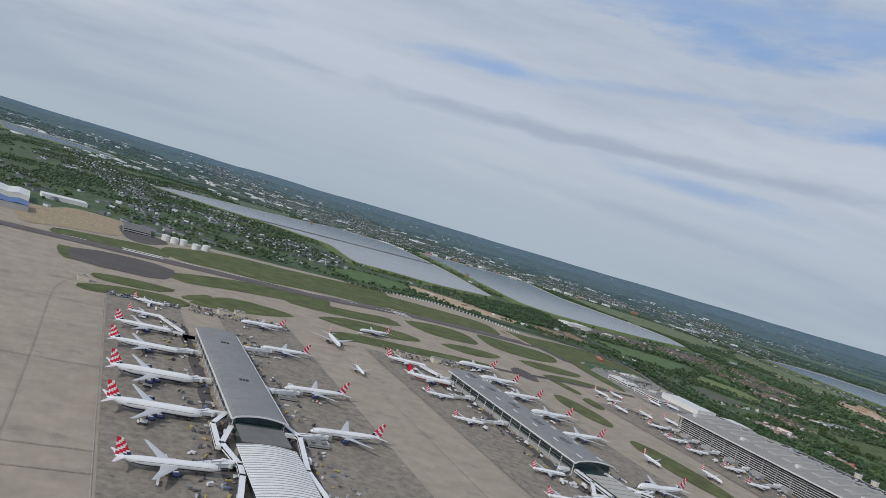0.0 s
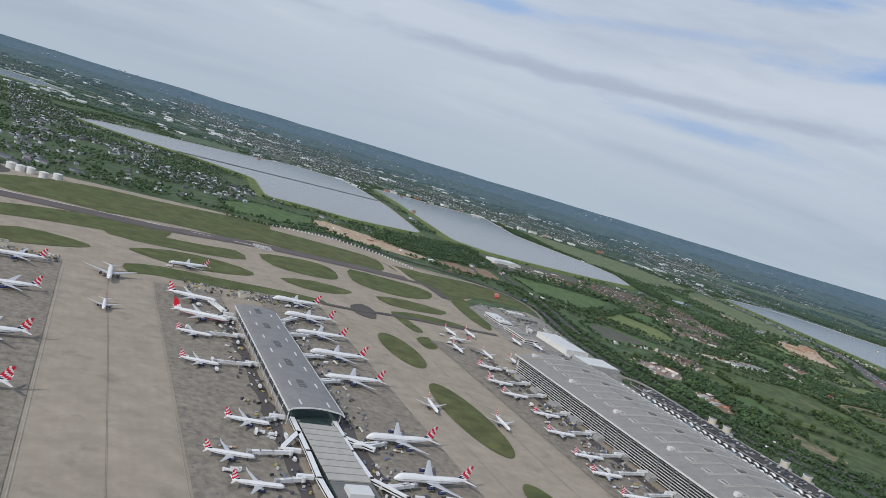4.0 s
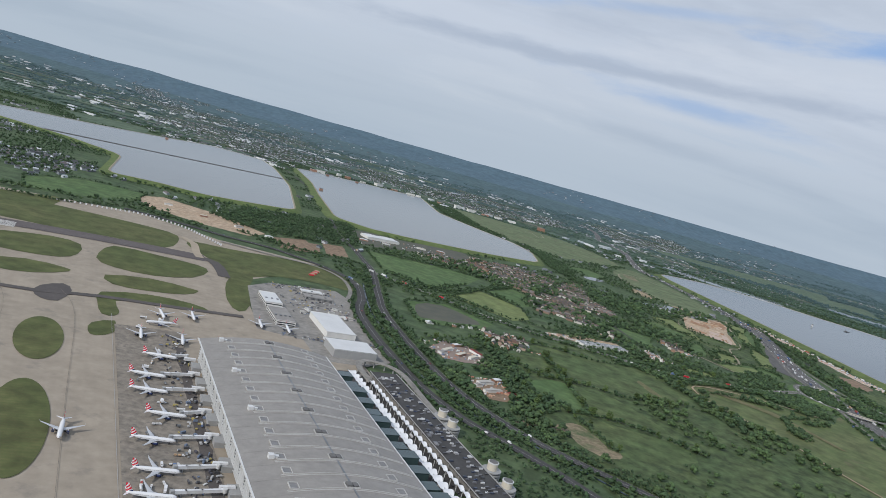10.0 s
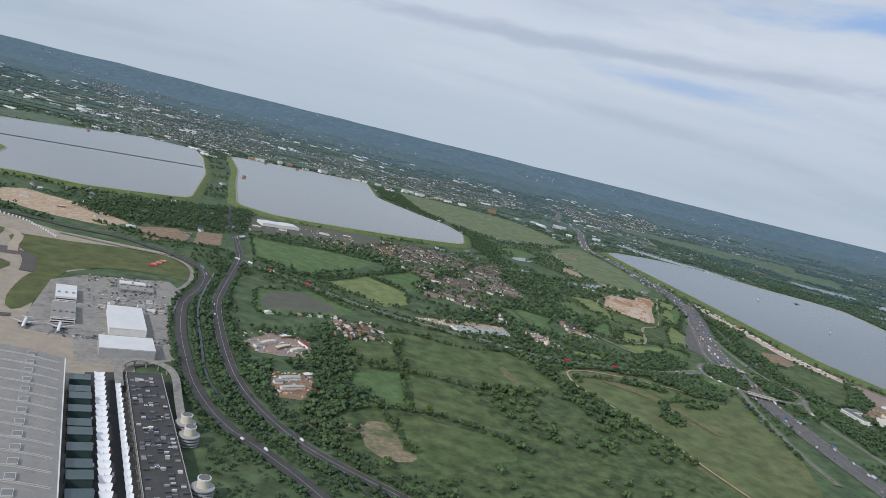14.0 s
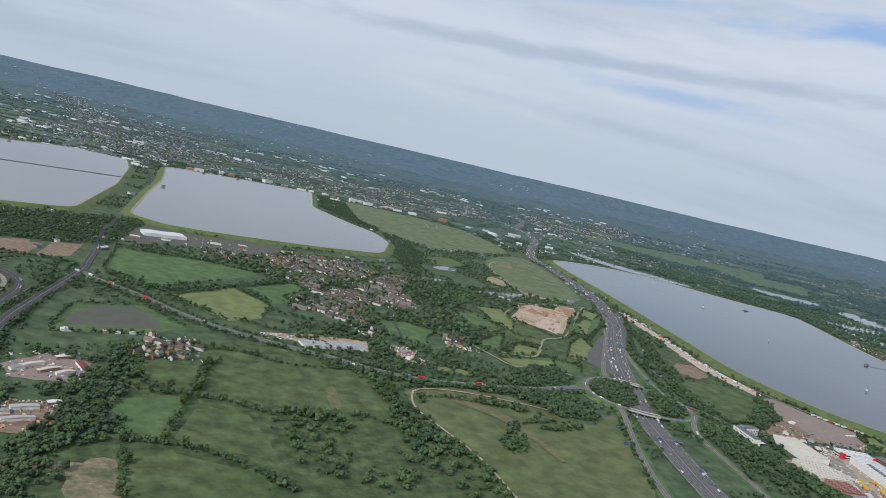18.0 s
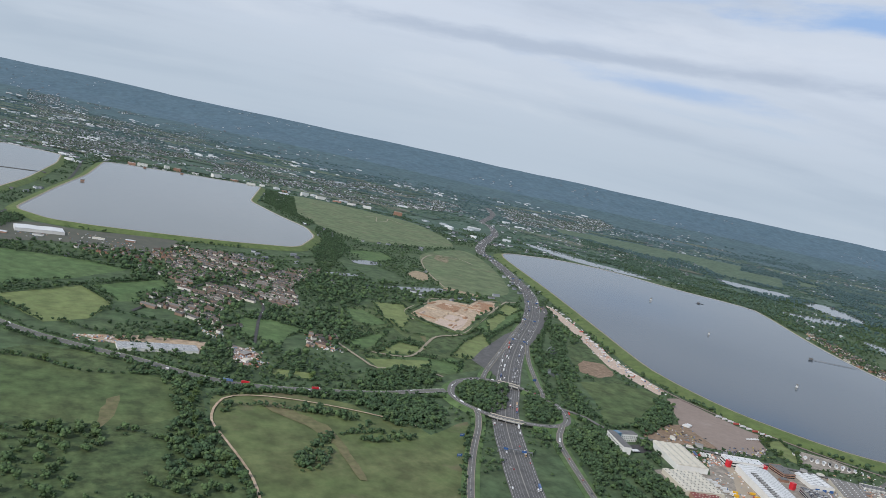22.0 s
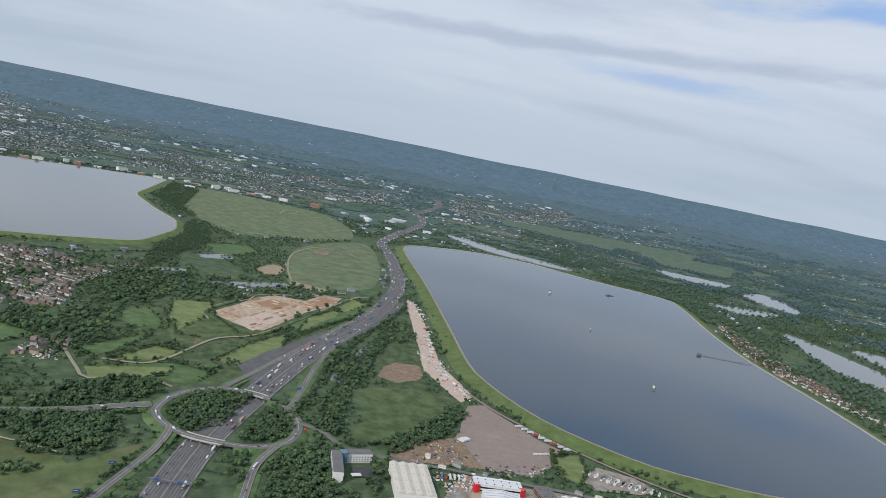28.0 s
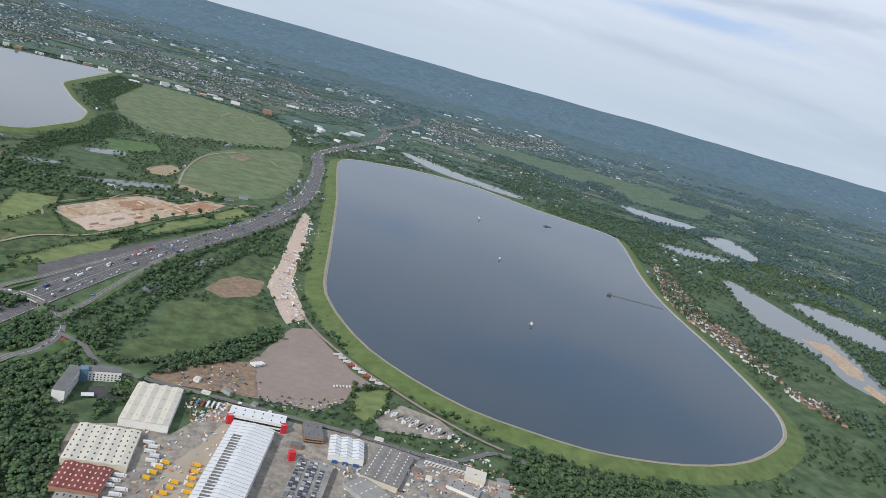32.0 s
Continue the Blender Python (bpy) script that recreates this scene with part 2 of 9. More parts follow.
def palette(name, colours, rough=0.6, per_object=False, metal=0.0):
    """One paint picked per island (or per object) out of several."""
    mat = bpy.data.materials.new(name)
    mat.use_nodes = True
    n, l = mat.node_tree.nodes, mat.node_tree.links
    bsdf = n["Principled BSDF"]
    ramp = n.new("ShaderNodeValToRGB")
    ramp.color_ramp.interpolation = "CONSTANT"
    e = ramp.color_ramp.elements
    while len(e) < len(colours):
        e.new(0.5)
    for i, c in enumerate(colours):
        e[i].position, e[i].color = i / len(colours), (*c, 1)
    if per_object:
        l.new(n.new("ShaderNodeObjectInfo").outputs["Random"], ramp.inputs[0])
    else:
        l.new(n.new("ShaderNodeNewGeometry").outputs["Random Per Island"], ramp.inputs[0])
    tex = n.new("ShaderNodeTexNoise")
    tex.inputs["Scale"].default_value = 0.7 / SIZE
    l.new(n.new("ShaderNodeNewGeometry").outputs["Position"], tex.inputs["Vector"])
    r = n.new("ShaderNodeMapRange")
    r.inputs["To Min"].default_value, r.inputs["To Max"].default_value = 0.8, 1.15
    l.new(tex.outputs["Fac"], r.inputs["Value"])
    hsv = n.new("ShaderNodeHueSaturation")
    l.new(r.outputs[0], hsv.inputs["Value"])
    l.new(ramp.outputs[0], hsv.inputs["Color"])
    l.new(hsv.outputs[0], bsdf.inputs["Base Color"])
    bsdf.inputs["Roughness"].default_value, bsdf.inputs["Metallic"].default_value = rough, metal
    MATS[name] = mat
    return mat


# land
material("scrub", ((0.070, 0.110, 0.050), (0.098, 0.134, 0.062), (0.048, 0.078, 0.038)), scale=0.008, fine=0.09, bump=1.0, blotch=0.35)
material("pasture", ((0.088, 0.146, 0.052), (0.116, 0.167, 0.064), (0.066, 0.116, 0.042)), scale=0.009, fine=0.16, blotch=0.28)
material("pasture2", ((0.173, 0.211, 0.076), (0.137, 0.183, 0.064), (0.198, 0.218, 0.093)), scale=0.009, fine=0.12, blotch=0.22)
material("meadow", ((0.083, 0.120, 0.044), (0.113, 0.139, 0.055), (0.058, 0.091, 0.034)), scale=0.008, fine=0.14, blotch=0.38, stain=(0.02, 0.58, 0.72, (0.050, 0.080, 0.030)))
material("dry_meadow", ((0.108, 0.140, 0.051), (0.146, 0.155, 0.068), (0.081, 0.116, 0.042)), scale=0.007, fine=0.10, blotch=0.30, stain=(0.012, 0.58, 0.72, (0.165, 0.135, 0.085)))
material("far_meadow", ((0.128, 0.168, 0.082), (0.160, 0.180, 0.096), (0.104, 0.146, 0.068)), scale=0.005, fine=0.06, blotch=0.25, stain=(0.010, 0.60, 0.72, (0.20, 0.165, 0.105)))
material("bare_soil", ((0.235, 0.190, 0.122), (0.185, 0.165, 0.098), (0.285, 0.230, 0.152)), scale=0.03, fine=0.2, blotch=0.3, stain=(0.03, 0.5, 0.66, (0.085, 0.115, 0.048)))
material("worn_meadow", ((0.150, 0.142, 0.068), (0.185, 0.155, 0.085), (0.125, 0.138, 0.055)), scale=0.02, fine=0.12, blotch=0.2)
material("airgrass", ((0.092, 0.110, 0.037), (0.124, 0.122, 0.048), (0.072, 0.094, 0.030)), scale=0.008, fine=0.15, blotch=0.30, wave=("Y", 0.06, (0.068, 0.098, 0.033), 0.25))
material("bank_grass", ((0.110, 0.153, 0.047), (0.135, 0.167, 0.061), (0.083, 0.128, 0.037)), scale=0.010, fine=0.12, blotch=0.2)
material("sand", ((0.45, 0.34, 0.235), (0.36, 0.245, 0.155), (0.53, 0.44, 0.33)), scale=0.02, fine=0.25, bump=0.6, blotch=0.22)
material("earth", ((0.25, 0.165, 0.115), (0.30, 0.205, 0.145), (0.16, 0.14, 0.08)), scale=0.02, fine=0.25, blotch=0.25)
material("dry_earth", ((0.34, 0.255, 0.17), (0.26, 0.225, 0.13), (0.42, 0.33, 0.23)), scale=0.03, fine=0.2, blotch=0.22)
material("dark_earth", ((0.085, 0.085, 0.080), (0.125, 0.115, 0.100), (0.11, 0.13, 0.07)), scale=0.03, fine=0.2)
material("dug_earth", ((0.33, 0.185, 0.105), (0.40, 0.25, 0.15), (0.25, 0.15, 0.09)), scale=0.05, fine=0.3, blotch=0.25)
material("cream_ground", ((0.52, 0.41, 0.33), (0.56, 0.45, 0.37), (0.45, 0.34, 0.27)), scale=0.03, fine=0.3, blotch=0.12)
material("rough_meadow", ((0.071, 0.105, 0.041), (0.097, 0.124, 0.050), (0.048, 0.076, 0.030)), scale=0.012, fine=0.16, bump=0.6, blotch=0.45, stain=(0.02, 0.56, 0.70, (0.040, 0.066, 0.027)))
material("gravel", ((0.275, 0.215, 0.180), (0.305, 0.242, 0.205), (0.245, 0.195, 0.165)), scale=0.02, fine=0.4, blotch=0.06, stain=(0.03, 0.60, 0.78, (0.34, 0.29, 0.25)))
material("track", ((0.36, 0.30, 0.22), (0.28, 0.25, 0.18)), scale=0.05)
# paving
material("concrete", ((0.352, 0.300, 0.236), (0.308, 0.263, 0.206), (0.390, 0.333, 0.264)), scale=0.010, fine=0.10, blotch=0.10, stain=(0.03, 0.58, 0.74, (0.22, 0.195, 0.165)), wave=("X", 0.042, (0.26, 0.23, 0.192), 0.08))
material("concrete2", ((0.285, 0.268, 0.242), (0.215, 0.202, 0.186), (0.335, 0.315, 0.285)), scale=0.03, fine=0.2, blotch=0.15, stain=(0.05, 0.55, 0.72, (0.12, 0.115, 0.108)))
material("stand_concrete", ((0.252, 0.220, 0.180), (0.196, 0.173, 0.145), (0.286, 0.249, 0.203)), scale=0.03, fine=0.25, blotch=0.22, stain=(0.14, 0.56, 0.76, (0.10, 0.094, 0.088)))
material("sandconcrete", ((0.43, 0.36, 0.27), (0.36, 0.30, 0.23)), scale=0.03)
material("asphalt", ((0.066, 0.064, 0.063), (0.086, 0.083, 0.081), (0.052, 0.051, 0.050)), scale=0.02, fine=0.3, blotch=0.12)
material("worn_asphalt", ((0.115, 0.111, 0.108), (0.145, 0.140, 0.136), (0.094, 0.091, 0.089)), scale=0.02, fine=0.3, blotch=0.15)
material("pale_asphalt", ((0.155, 0.148, 0.138), (0.185, 0.177, 0.165), (0.130, 0.125, 0.118)), scale=0.02, fine=0.3, blotch=0.12)
material("yard_concrete", ((0.31, 0.268, 0.218), (0.205, 0.184, 0.160), (0.375, 0.328, 0.270)), scale=0.02, fine=0.25, blotch=0.25, stain=(0.06, 0.55, 0.75, (0.13, 0.122, 0.112)))
material("dark_asphalt", ((0.095, 0.085, 0.080), (0.125, 0.110, 0.102), (0.078, 0.070, 0.067)), scale=0.02, fine=0.2)
material("runway", ((0.120, 0.102, 0.098), (0.155, 0.135, 0.128), (0.085, 0.076, 0.074)), scale=0.015, fine=0.2)
material("road_paint", ((0.72, 0.71, 0.67), (0.60, 0.59, 0.56)), scale=0.1)
material("lane_paint", ((0.42, 0.41, 0.39), (0.34, 0.33, 0.32)), scale=0.1)
material("yellow_paint", ((0.62, 0.45, 0.08), (0.55, 0.42, 0.12)), scale=0.1)
# buildings
material("roof_metal", ((0.238, 0.230, 0.224), (0.268, 0.260, 0.252), (0.208, 0.202, 0.197)), rough=0.45, metal=0.2, scale=0.02, fine=0.3, blotch=0.08)
material("roof_light", ((0.305, 0.284, 0.258), (0.340, 0.317, 0.288), (0.268, 0.250, 0.228)), rough=0.5, metal=0.15, scale=0.02, fine=0.3, blotch=0.08)
material("roof_seam_metal", ((0.56, 0.55, 0.53), (0.49, 0.48, 0.46)), rough=0.5, scale=0.05)
material("white_sheet", ((0.66, 0.66, 0.65), (0.58, 0.58, 0.57), (0.72, 0.72, 0.72)), rough=0.5, scale=0.05)
material("cream_sheet", ((0.600, 0.553, 0.450), (0.530, 0.485, 0.396), (0.660, 0.611, 0.513)), rough=0.6, scale=0.05)
material("red_roof", ((0.20, 0.055, 0.045), (0.26, 0.075, 0.06), (0.15, 0.045, 0.04)), rough=0.7, scale=0.1)
material("red_paint", ((0.62, 0.03, 0.045), (0.52, 0.03, 0.04)), rough=0.4, scale=0.2)
material("blue_paint", ((0.045, 0.12, 0.32), (0.04, 0.10, 0.27)), rough=0.4, scale=0.2)
material("yellow_body", ((0.72, 0.42, 0.03), (0.64, 0.36, 0.03)), rough=0.4, scale=0.2)
material("steel", ((0.30, 0.31, 0.32), (0.22, 0.23, 0.24)), rough=0.4, metal=0.6, scale=0.1)
material("dark_steel", ((0.06, 0.065, 0.07), (0.09, 0.09, 0.10)), rough=0.5, metal=0.2, scale=0.1)
material("glass_wall", ((0.035, 0.060, 0.062), (0.055, 0.085, 0.085)), rough=0.12, scale=0.05, spec=0.7)
material("glass_dark", ((0.02, 0.025, 0.03), (0.03, 0.035, 0.04)), rough=0.1, scale=0.2, spec=0.7)
material("grey_wall", ((0.40, 0.40, 0.39), (0.33, 0.33, 0.33)), rough=0.7, scale=0.08)
material("white_wall", ((0.782, 0.770, 0.736), (0.690, 0.678, 0.644)), rough=0.7, scale=0.08)
material("bitumen", ((0.13, 0.13, 0.13), (0.18, 0.175, 0.17)), rough=0.9, scale=0.08)
material("corrugated", ((0.46, 0.44, 0.40), (0.36, 0.345, 0.32), (0.52, 0.50, 0.46)), rough=0.7, scale=0.08, wave=("X", 0.9, (0.32, 0.30, 0.28), 0.35))
material("canopy_white", ((0.80, 0.80, 0.80), (0.74, 0.74, 0.75)), rough=0.5, scale=0.1)
material("brick_wall", ((0.30, 0.165, 0.115), (0.36, 0.22, 0.16)), rough=0.9, scale=0.1, per_object=0.25)
palette("house_wall", [(0.33, 0.19, 0.13), (0.60, 0.57, 0.52), (0.38, 0.24, 0.17), (0.66, 0.64, 0.60), (0.42, 0.32, 0.25)], 0.9)
palette("house_roof", [(0.085, 0.068, 0.060), (0.115, 0.083, 0.070), (0.092, 0.088, 0.088), (0.145, 0.092, 0.070), (0.075, 0.073, 0.074), (0.19, 0.17, 0.16)], 0.9)
# distant walls and roofs: paints greyed and blued to stand in for haze
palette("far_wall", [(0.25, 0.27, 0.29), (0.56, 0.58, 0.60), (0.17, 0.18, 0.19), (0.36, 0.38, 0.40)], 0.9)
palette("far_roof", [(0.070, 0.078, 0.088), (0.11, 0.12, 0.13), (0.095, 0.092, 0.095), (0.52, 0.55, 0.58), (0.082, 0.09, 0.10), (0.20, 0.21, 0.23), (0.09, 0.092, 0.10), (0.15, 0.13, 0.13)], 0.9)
# far field greens with bluish distance haze mixed into each colour
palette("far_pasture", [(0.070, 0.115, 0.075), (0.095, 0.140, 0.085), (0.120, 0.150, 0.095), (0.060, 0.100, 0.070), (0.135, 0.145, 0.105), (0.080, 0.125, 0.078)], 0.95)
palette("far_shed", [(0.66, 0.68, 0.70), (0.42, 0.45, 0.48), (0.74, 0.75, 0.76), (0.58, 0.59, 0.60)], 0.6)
palette("house_wall_one", [(0.24, 0.165, 0.125), (0.55, 0.52, 0.48), (0.66, 0.64, 0.60), (0.28, 0.20, 0.155), (0.62, 0.58, 0.52)], 0.9, True)
palette("house_roof_one", [(0.090, 0.079, 0.073), (0.115, 0.096, 0.086), (0.105, 0.100, 0.100), (0.125, 0.094, 0.079), (0.080, 0.078, 0.078), (0.17, 0.158, 0.148)], 0.9, True)
palette("car_paint", [(0.70, 0.70, 0.70), (0.05, 0.05, 0.055), (0.30, 0.31, 0.33), (0.74, 0.74, 0.74), (0.04, 0.07, 0.18), (0.10, 0.10, 0.11), (0.38, 0.04, 0.04), (0.18, 0.19, 0.20)], 0.3, True)
palette("box_paint", [(0.74, 0.74, 0.73), (0.68, 0.68, 0.66), (0.12, 0.18, 0.34), (0.76, 0.75, 0.72), (0.42, 0.09, 0.07), (0.60, 0.60, 0.60), (0.50, 0.34, 0.20)], 0.5, True)
palette("stack_paint", [(0.74, 0.74, 0.73), (0.62, 0.40, 0.28), (0.55, 0.55, 0.54), (0.70, 0.66, 0.60), (0.20, 0.26, 0.36), (0.45, 0.20, 0.13)], 0.6)
material("rubber", ((0.02, 0.02, 0.02), (0.03, 0.03, 0.03)), scale=1.0)
# aircraft
material("white_gloss", ((0.78, 0.78, 0.78), (0.72, 0.72, 0.73)), rough=0.25, scale=0.1, spec=0.5)
material("belly_blue", ((0.030, 0.045, 0.12), (0.025, 0.035, 0.10)), rough=0.25, scale=0.1, spec=0.5)
material("tail_red", ((0.66, 0.022, 0.05), (0.56, 0.02, 0.045)), rough=0.3, scale=0.2)
material("wing_grey", ((0.52, 0.53, 0.55), (0.46, 0.47, 0.49)), rough=0.35, scale=0.15)
# plants
material("leaf_a", ((0.046, 0.082, 0.038), (0.072, 0.114, 0.051), (0.026, 0.051, 0.026)), scale=0.02, fine=0.30, island=0.40, bump=0.8, blotch=0.2)
material("leaf_b", ((0.066, 0.111, 0.044), (0.096, 0.142, 0.056), (0.042, 0.074, 0.031)), scale=0.02, fine=0.30, island=0.38, bump=0.8, blotch=0.2)
material("leaf_one", ((0.071, 0.112, 0.033), (0.103, 0.146, 0.046), (0.042, 0.072, 0.023)), scale=0.05, fine=0.5, per_object=0.3, bump=0.5, blotch=0.25)
material("bark", ((0.10, 0.075, 0.05), (0.07, 0.055, 0.04)), scale=0.5, fine=3.0)
# distant land and leaves: aerial haze painted into the base colours as blue
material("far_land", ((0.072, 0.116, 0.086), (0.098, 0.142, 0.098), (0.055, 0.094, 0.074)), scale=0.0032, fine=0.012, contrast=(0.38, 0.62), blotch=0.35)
# grass of far fields, its green blued by painted haze
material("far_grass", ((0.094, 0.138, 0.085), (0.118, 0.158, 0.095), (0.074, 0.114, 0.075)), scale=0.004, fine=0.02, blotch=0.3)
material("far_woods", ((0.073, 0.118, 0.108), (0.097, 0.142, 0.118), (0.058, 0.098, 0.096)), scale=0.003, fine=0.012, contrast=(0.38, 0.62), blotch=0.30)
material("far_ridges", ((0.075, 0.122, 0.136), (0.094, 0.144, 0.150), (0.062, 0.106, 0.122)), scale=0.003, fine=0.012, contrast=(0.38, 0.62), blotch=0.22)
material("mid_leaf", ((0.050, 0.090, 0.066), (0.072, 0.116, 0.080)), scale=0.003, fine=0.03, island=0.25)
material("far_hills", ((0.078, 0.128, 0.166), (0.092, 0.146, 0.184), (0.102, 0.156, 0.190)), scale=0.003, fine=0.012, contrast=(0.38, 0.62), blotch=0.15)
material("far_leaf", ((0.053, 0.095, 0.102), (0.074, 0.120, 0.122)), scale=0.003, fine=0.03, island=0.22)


def water_material(name, colour, rough, wave_size):
    mat = bpy.data.materials.new(name)
    mat.use_nodes = True
    n, l = mat.node_tree.nodes, mat.node_tree.links
    b = n["Principled BSDF"]
    b.inputs["Base Color"].default_value = (*colour, 1)
    b.inputs["Roughness"].default_value, b.inputs["IOR"].default_value = rough, 1.333
    b.inputs["Specular IOR Level"].default_value = 0.5
    geo = n.new("ShaderNodeNewGeometry")
    t = n.new("ShaderNodeTexNoise")
    t.inputs["Scale"].default_value, t.inputs["Detail"].default_value = 1.0 / wave_size / SIZE, 3
    l.new(geo.outputs["Position"], t.inputs["Vector"])
    bp = n.new("ShaderNodeBump")
    bp.inputs["Strength"].default_value, bp.inputs["Distance"].default_value = 0.05, 0.012
    l.new(t.outputs["Fac"], bp.inputs["Height"])
    l.new(bp.outputs[0], b.inputs["Normal"])
    MATS[name] = mat


water_material("water", (0.040, 0.060, 0.080), 0.09, 6.0)
# base colour paled to add to the bright sky reflection on the water
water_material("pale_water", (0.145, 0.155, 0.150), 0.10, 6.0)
water_material("pond_water", (0.02, 0.03, 0.035), 0.08, 3.0)

# ---- building helpers ----


def mesh_of(name, verts, faces, mats, idx=None, smooth=False):
    me = bpy.data.meshes.new(name)
    me.from_pydata(verts, [], faces)
    for m in (mats if isinstance(mats, (list, tuple)) else [mats]):
        me.materials.append(MATS[m])
    if idx is not None:
        me.polygons.foreach_set("material_index", idx)
    if smooth:
        me.polygons.foreach_set("use_smooth", [True] * len(faces))
    me.update()
    return me


def bm_mesh(name, bm, mats, smooth=False):
    me = bpy.data.meshes.new(name)
    if smooth:
        for f in bm.faces:
            f.smooth = True
    bm.to_mesh(me)
    bm.free()
    for m in (mats if isinstance(mats, (list, tuple)) else [mats]):
        me.materials.append(MATS[m])
    return me


def part(name, bm, mats, parent, label="", smooth=False):
    me = bm if isinstance(bm, bpy.types.Mesh) else bm_mesh(name, bm, mats, smooth)
    ob = new(name, me)
    ob.parent = parent
    if label:
        tagged(ob, label)
    return ob


def thing(name, label, category, group="", kind="", at=None):
    ob = new(name)
    ob.empty_display_size = 2
    if at is not None:
        ob.matrix_basis = at
    return tagged(ob, label, category, group, kind)


def box(bm, x0, y0, z0, x1, y1, z1, mat=0, m=None):
    v = [bm.verts.new((x, y, z)) for x in (x0, x1) for y in (y0, y1) for z in (z0, z1)]
    if m is not None:
        for a in v:
            a.co = m @ a.co
    for q in ((0, 1, 3, 2), (4, 6, 7, 5), (0, 4, 5, 1), (2, 3, 7, 6), (0, 2, 6, 4), (1, 5, 7, 3)):
        bm.faces.new([v[i] for i in q]).material_index = mat
    return bm


def tube(bm, rings, mat=0, caps=True):
    """Join rings of points (equal counts) into a closed skin."""
    vs = [[bm.verts.new(p) for p in ring] for ring in rings]
    n = len(vs[0])
    for a, b in zip(vs, vs[1:]):
        for i in range(n):
            j = (i + 1) % n
            bm.faces.new((a[i], a[j], b[j], b[i])).material_index = mat
    if caps:
        bm.faces.new(vs[0][::-1]).material_index = mat
        bm.faces.new(vs[-1]).material_index = mat
    return bm


def circle(x, y, z, r, n=12, axis="Z"):
    out = []
    for i in range(n):
        a = 2 * math.pi * i / n
        c, s = r * math.cos(a), r * math.sin(a)
        out.append((x + c, y + s, z) if axis == "Z" else (x, y + c, z + s) if axis == "X" else (x + s, y, z + c))
    return out


def smooth_line(pts, closed=False, step=25.0):
    """Catmull-Rom through the points."""
    n, out = len(pts), []
    for i in range(n if closed else n - 1):
        if closed:
            p = [Vector(pts[(i + k) % n]) for k in (-1, 0, 1, 2)]
        else:
            p = [Vector(pts[min(max(i + k, 0), n - 1)]) for k in (-1, 0, 1, 2)]
        steps = max(2, min(14, int((p[2] - p[1]).length / step)))
        for s in range(steps):
            t = s / steps
            out.append(0.5 * (2 * p[1] + (p[2] - p[0]) * t + (2 * p[0] - 5 * p[1] + 4 * p[2] - p[3]) * t * t + (3 * p[1] - p[0] - 3 * p[2] + p[3]) * t ** 3))
    if not closed:
        out.append(Vector(pts[-1]))
    return [tuple(v) for v in out]


def normals(line, closed=False):
    out = []
    n = len(line)
    for i in range(n):
        a = Vector(line[(i - 1) % n] if closed or i else line[0])
        b = Vector(line[(i + 1) % n] if closed or i < n - 1 else line[-1])
        d = (b - a)
        d = d.normalized() if d.length else Vector((1, 0))
        out.append(Vector((d.y, -d.x)))
    return out


# ---- the lie of the land: a flat plain that climbs to wooded hills in the far south-west ----
AHEAD, ACROSS = (0.45, 0.893), (0.893, -0.45)
RISE = [(-3000, 0), (9200, 0), (10000, 80), (10750, 200), (11080, 290), (11360, 360), (11640, 424), (12000, 482), (16000, 640)]


def land(x, y):
    s = AHEAD[0] * x + AHEAD[1] * y
    return float(np.interp(s, [a for a, _ in RISE], [b for _, b in RISE]))


GX0, GY0, GC = -800, 200, 6.0
TAKEN = np.zeros((1300, 1100), np.uint8)


def mark(poly, value=1):
    """Note the ground inside a polygon as used."""
    p = np.array(poly, float)
    lo = np.maximum(((p.min(0) - (GX0, GY0)) / GC).astype(int) - 1, 0)
    hi = np.minimum(((p.max(0) - (GX0, GY0)) / GC).astype(int) + 2, TAKEN.shape)
    if (hi <= lo).any():
        return
    gx, gy = np.meshgrid(GX0 + (np.arange(lo[0], hi[0]) + 0.5) * GC, GY0 + (np.arange(lo[1], hi[1]) + 0.5) * GC, indexing="ij")
    inside = within(gx, gy, p)
    TAKEN[lo[0]:hi[0], lo[1]:hi[1]][inside] = value


def within(gx, gy, p):
    inside = np.zeros(gx.shape, bool)
    for (ax, ay), (bx, by) in zip(p, np.roll(p, -1, 0)):
        if ay != by:
            inside ^= ((ay > gy) != (by > gy)) & (gx < (bx - ax) * (gy - ay) / (by - ay) + ax)
    return inside


def free(x, y):
    i, j = ((x - GX0) / GC).astype(int), ((y - GY0) / GC).astype(int)
    ok = (i >= 0) & (j >= 0) & (i < TAKEN.shape[0]) & (j < TAKEN.shape[1])
    return np.where(ok, TAKEN[np.clip(i, 0, TAKEN.shape[0] - 1), np.clip(j, 0, TAKEN.shape[1] - 1)] == 0, True)


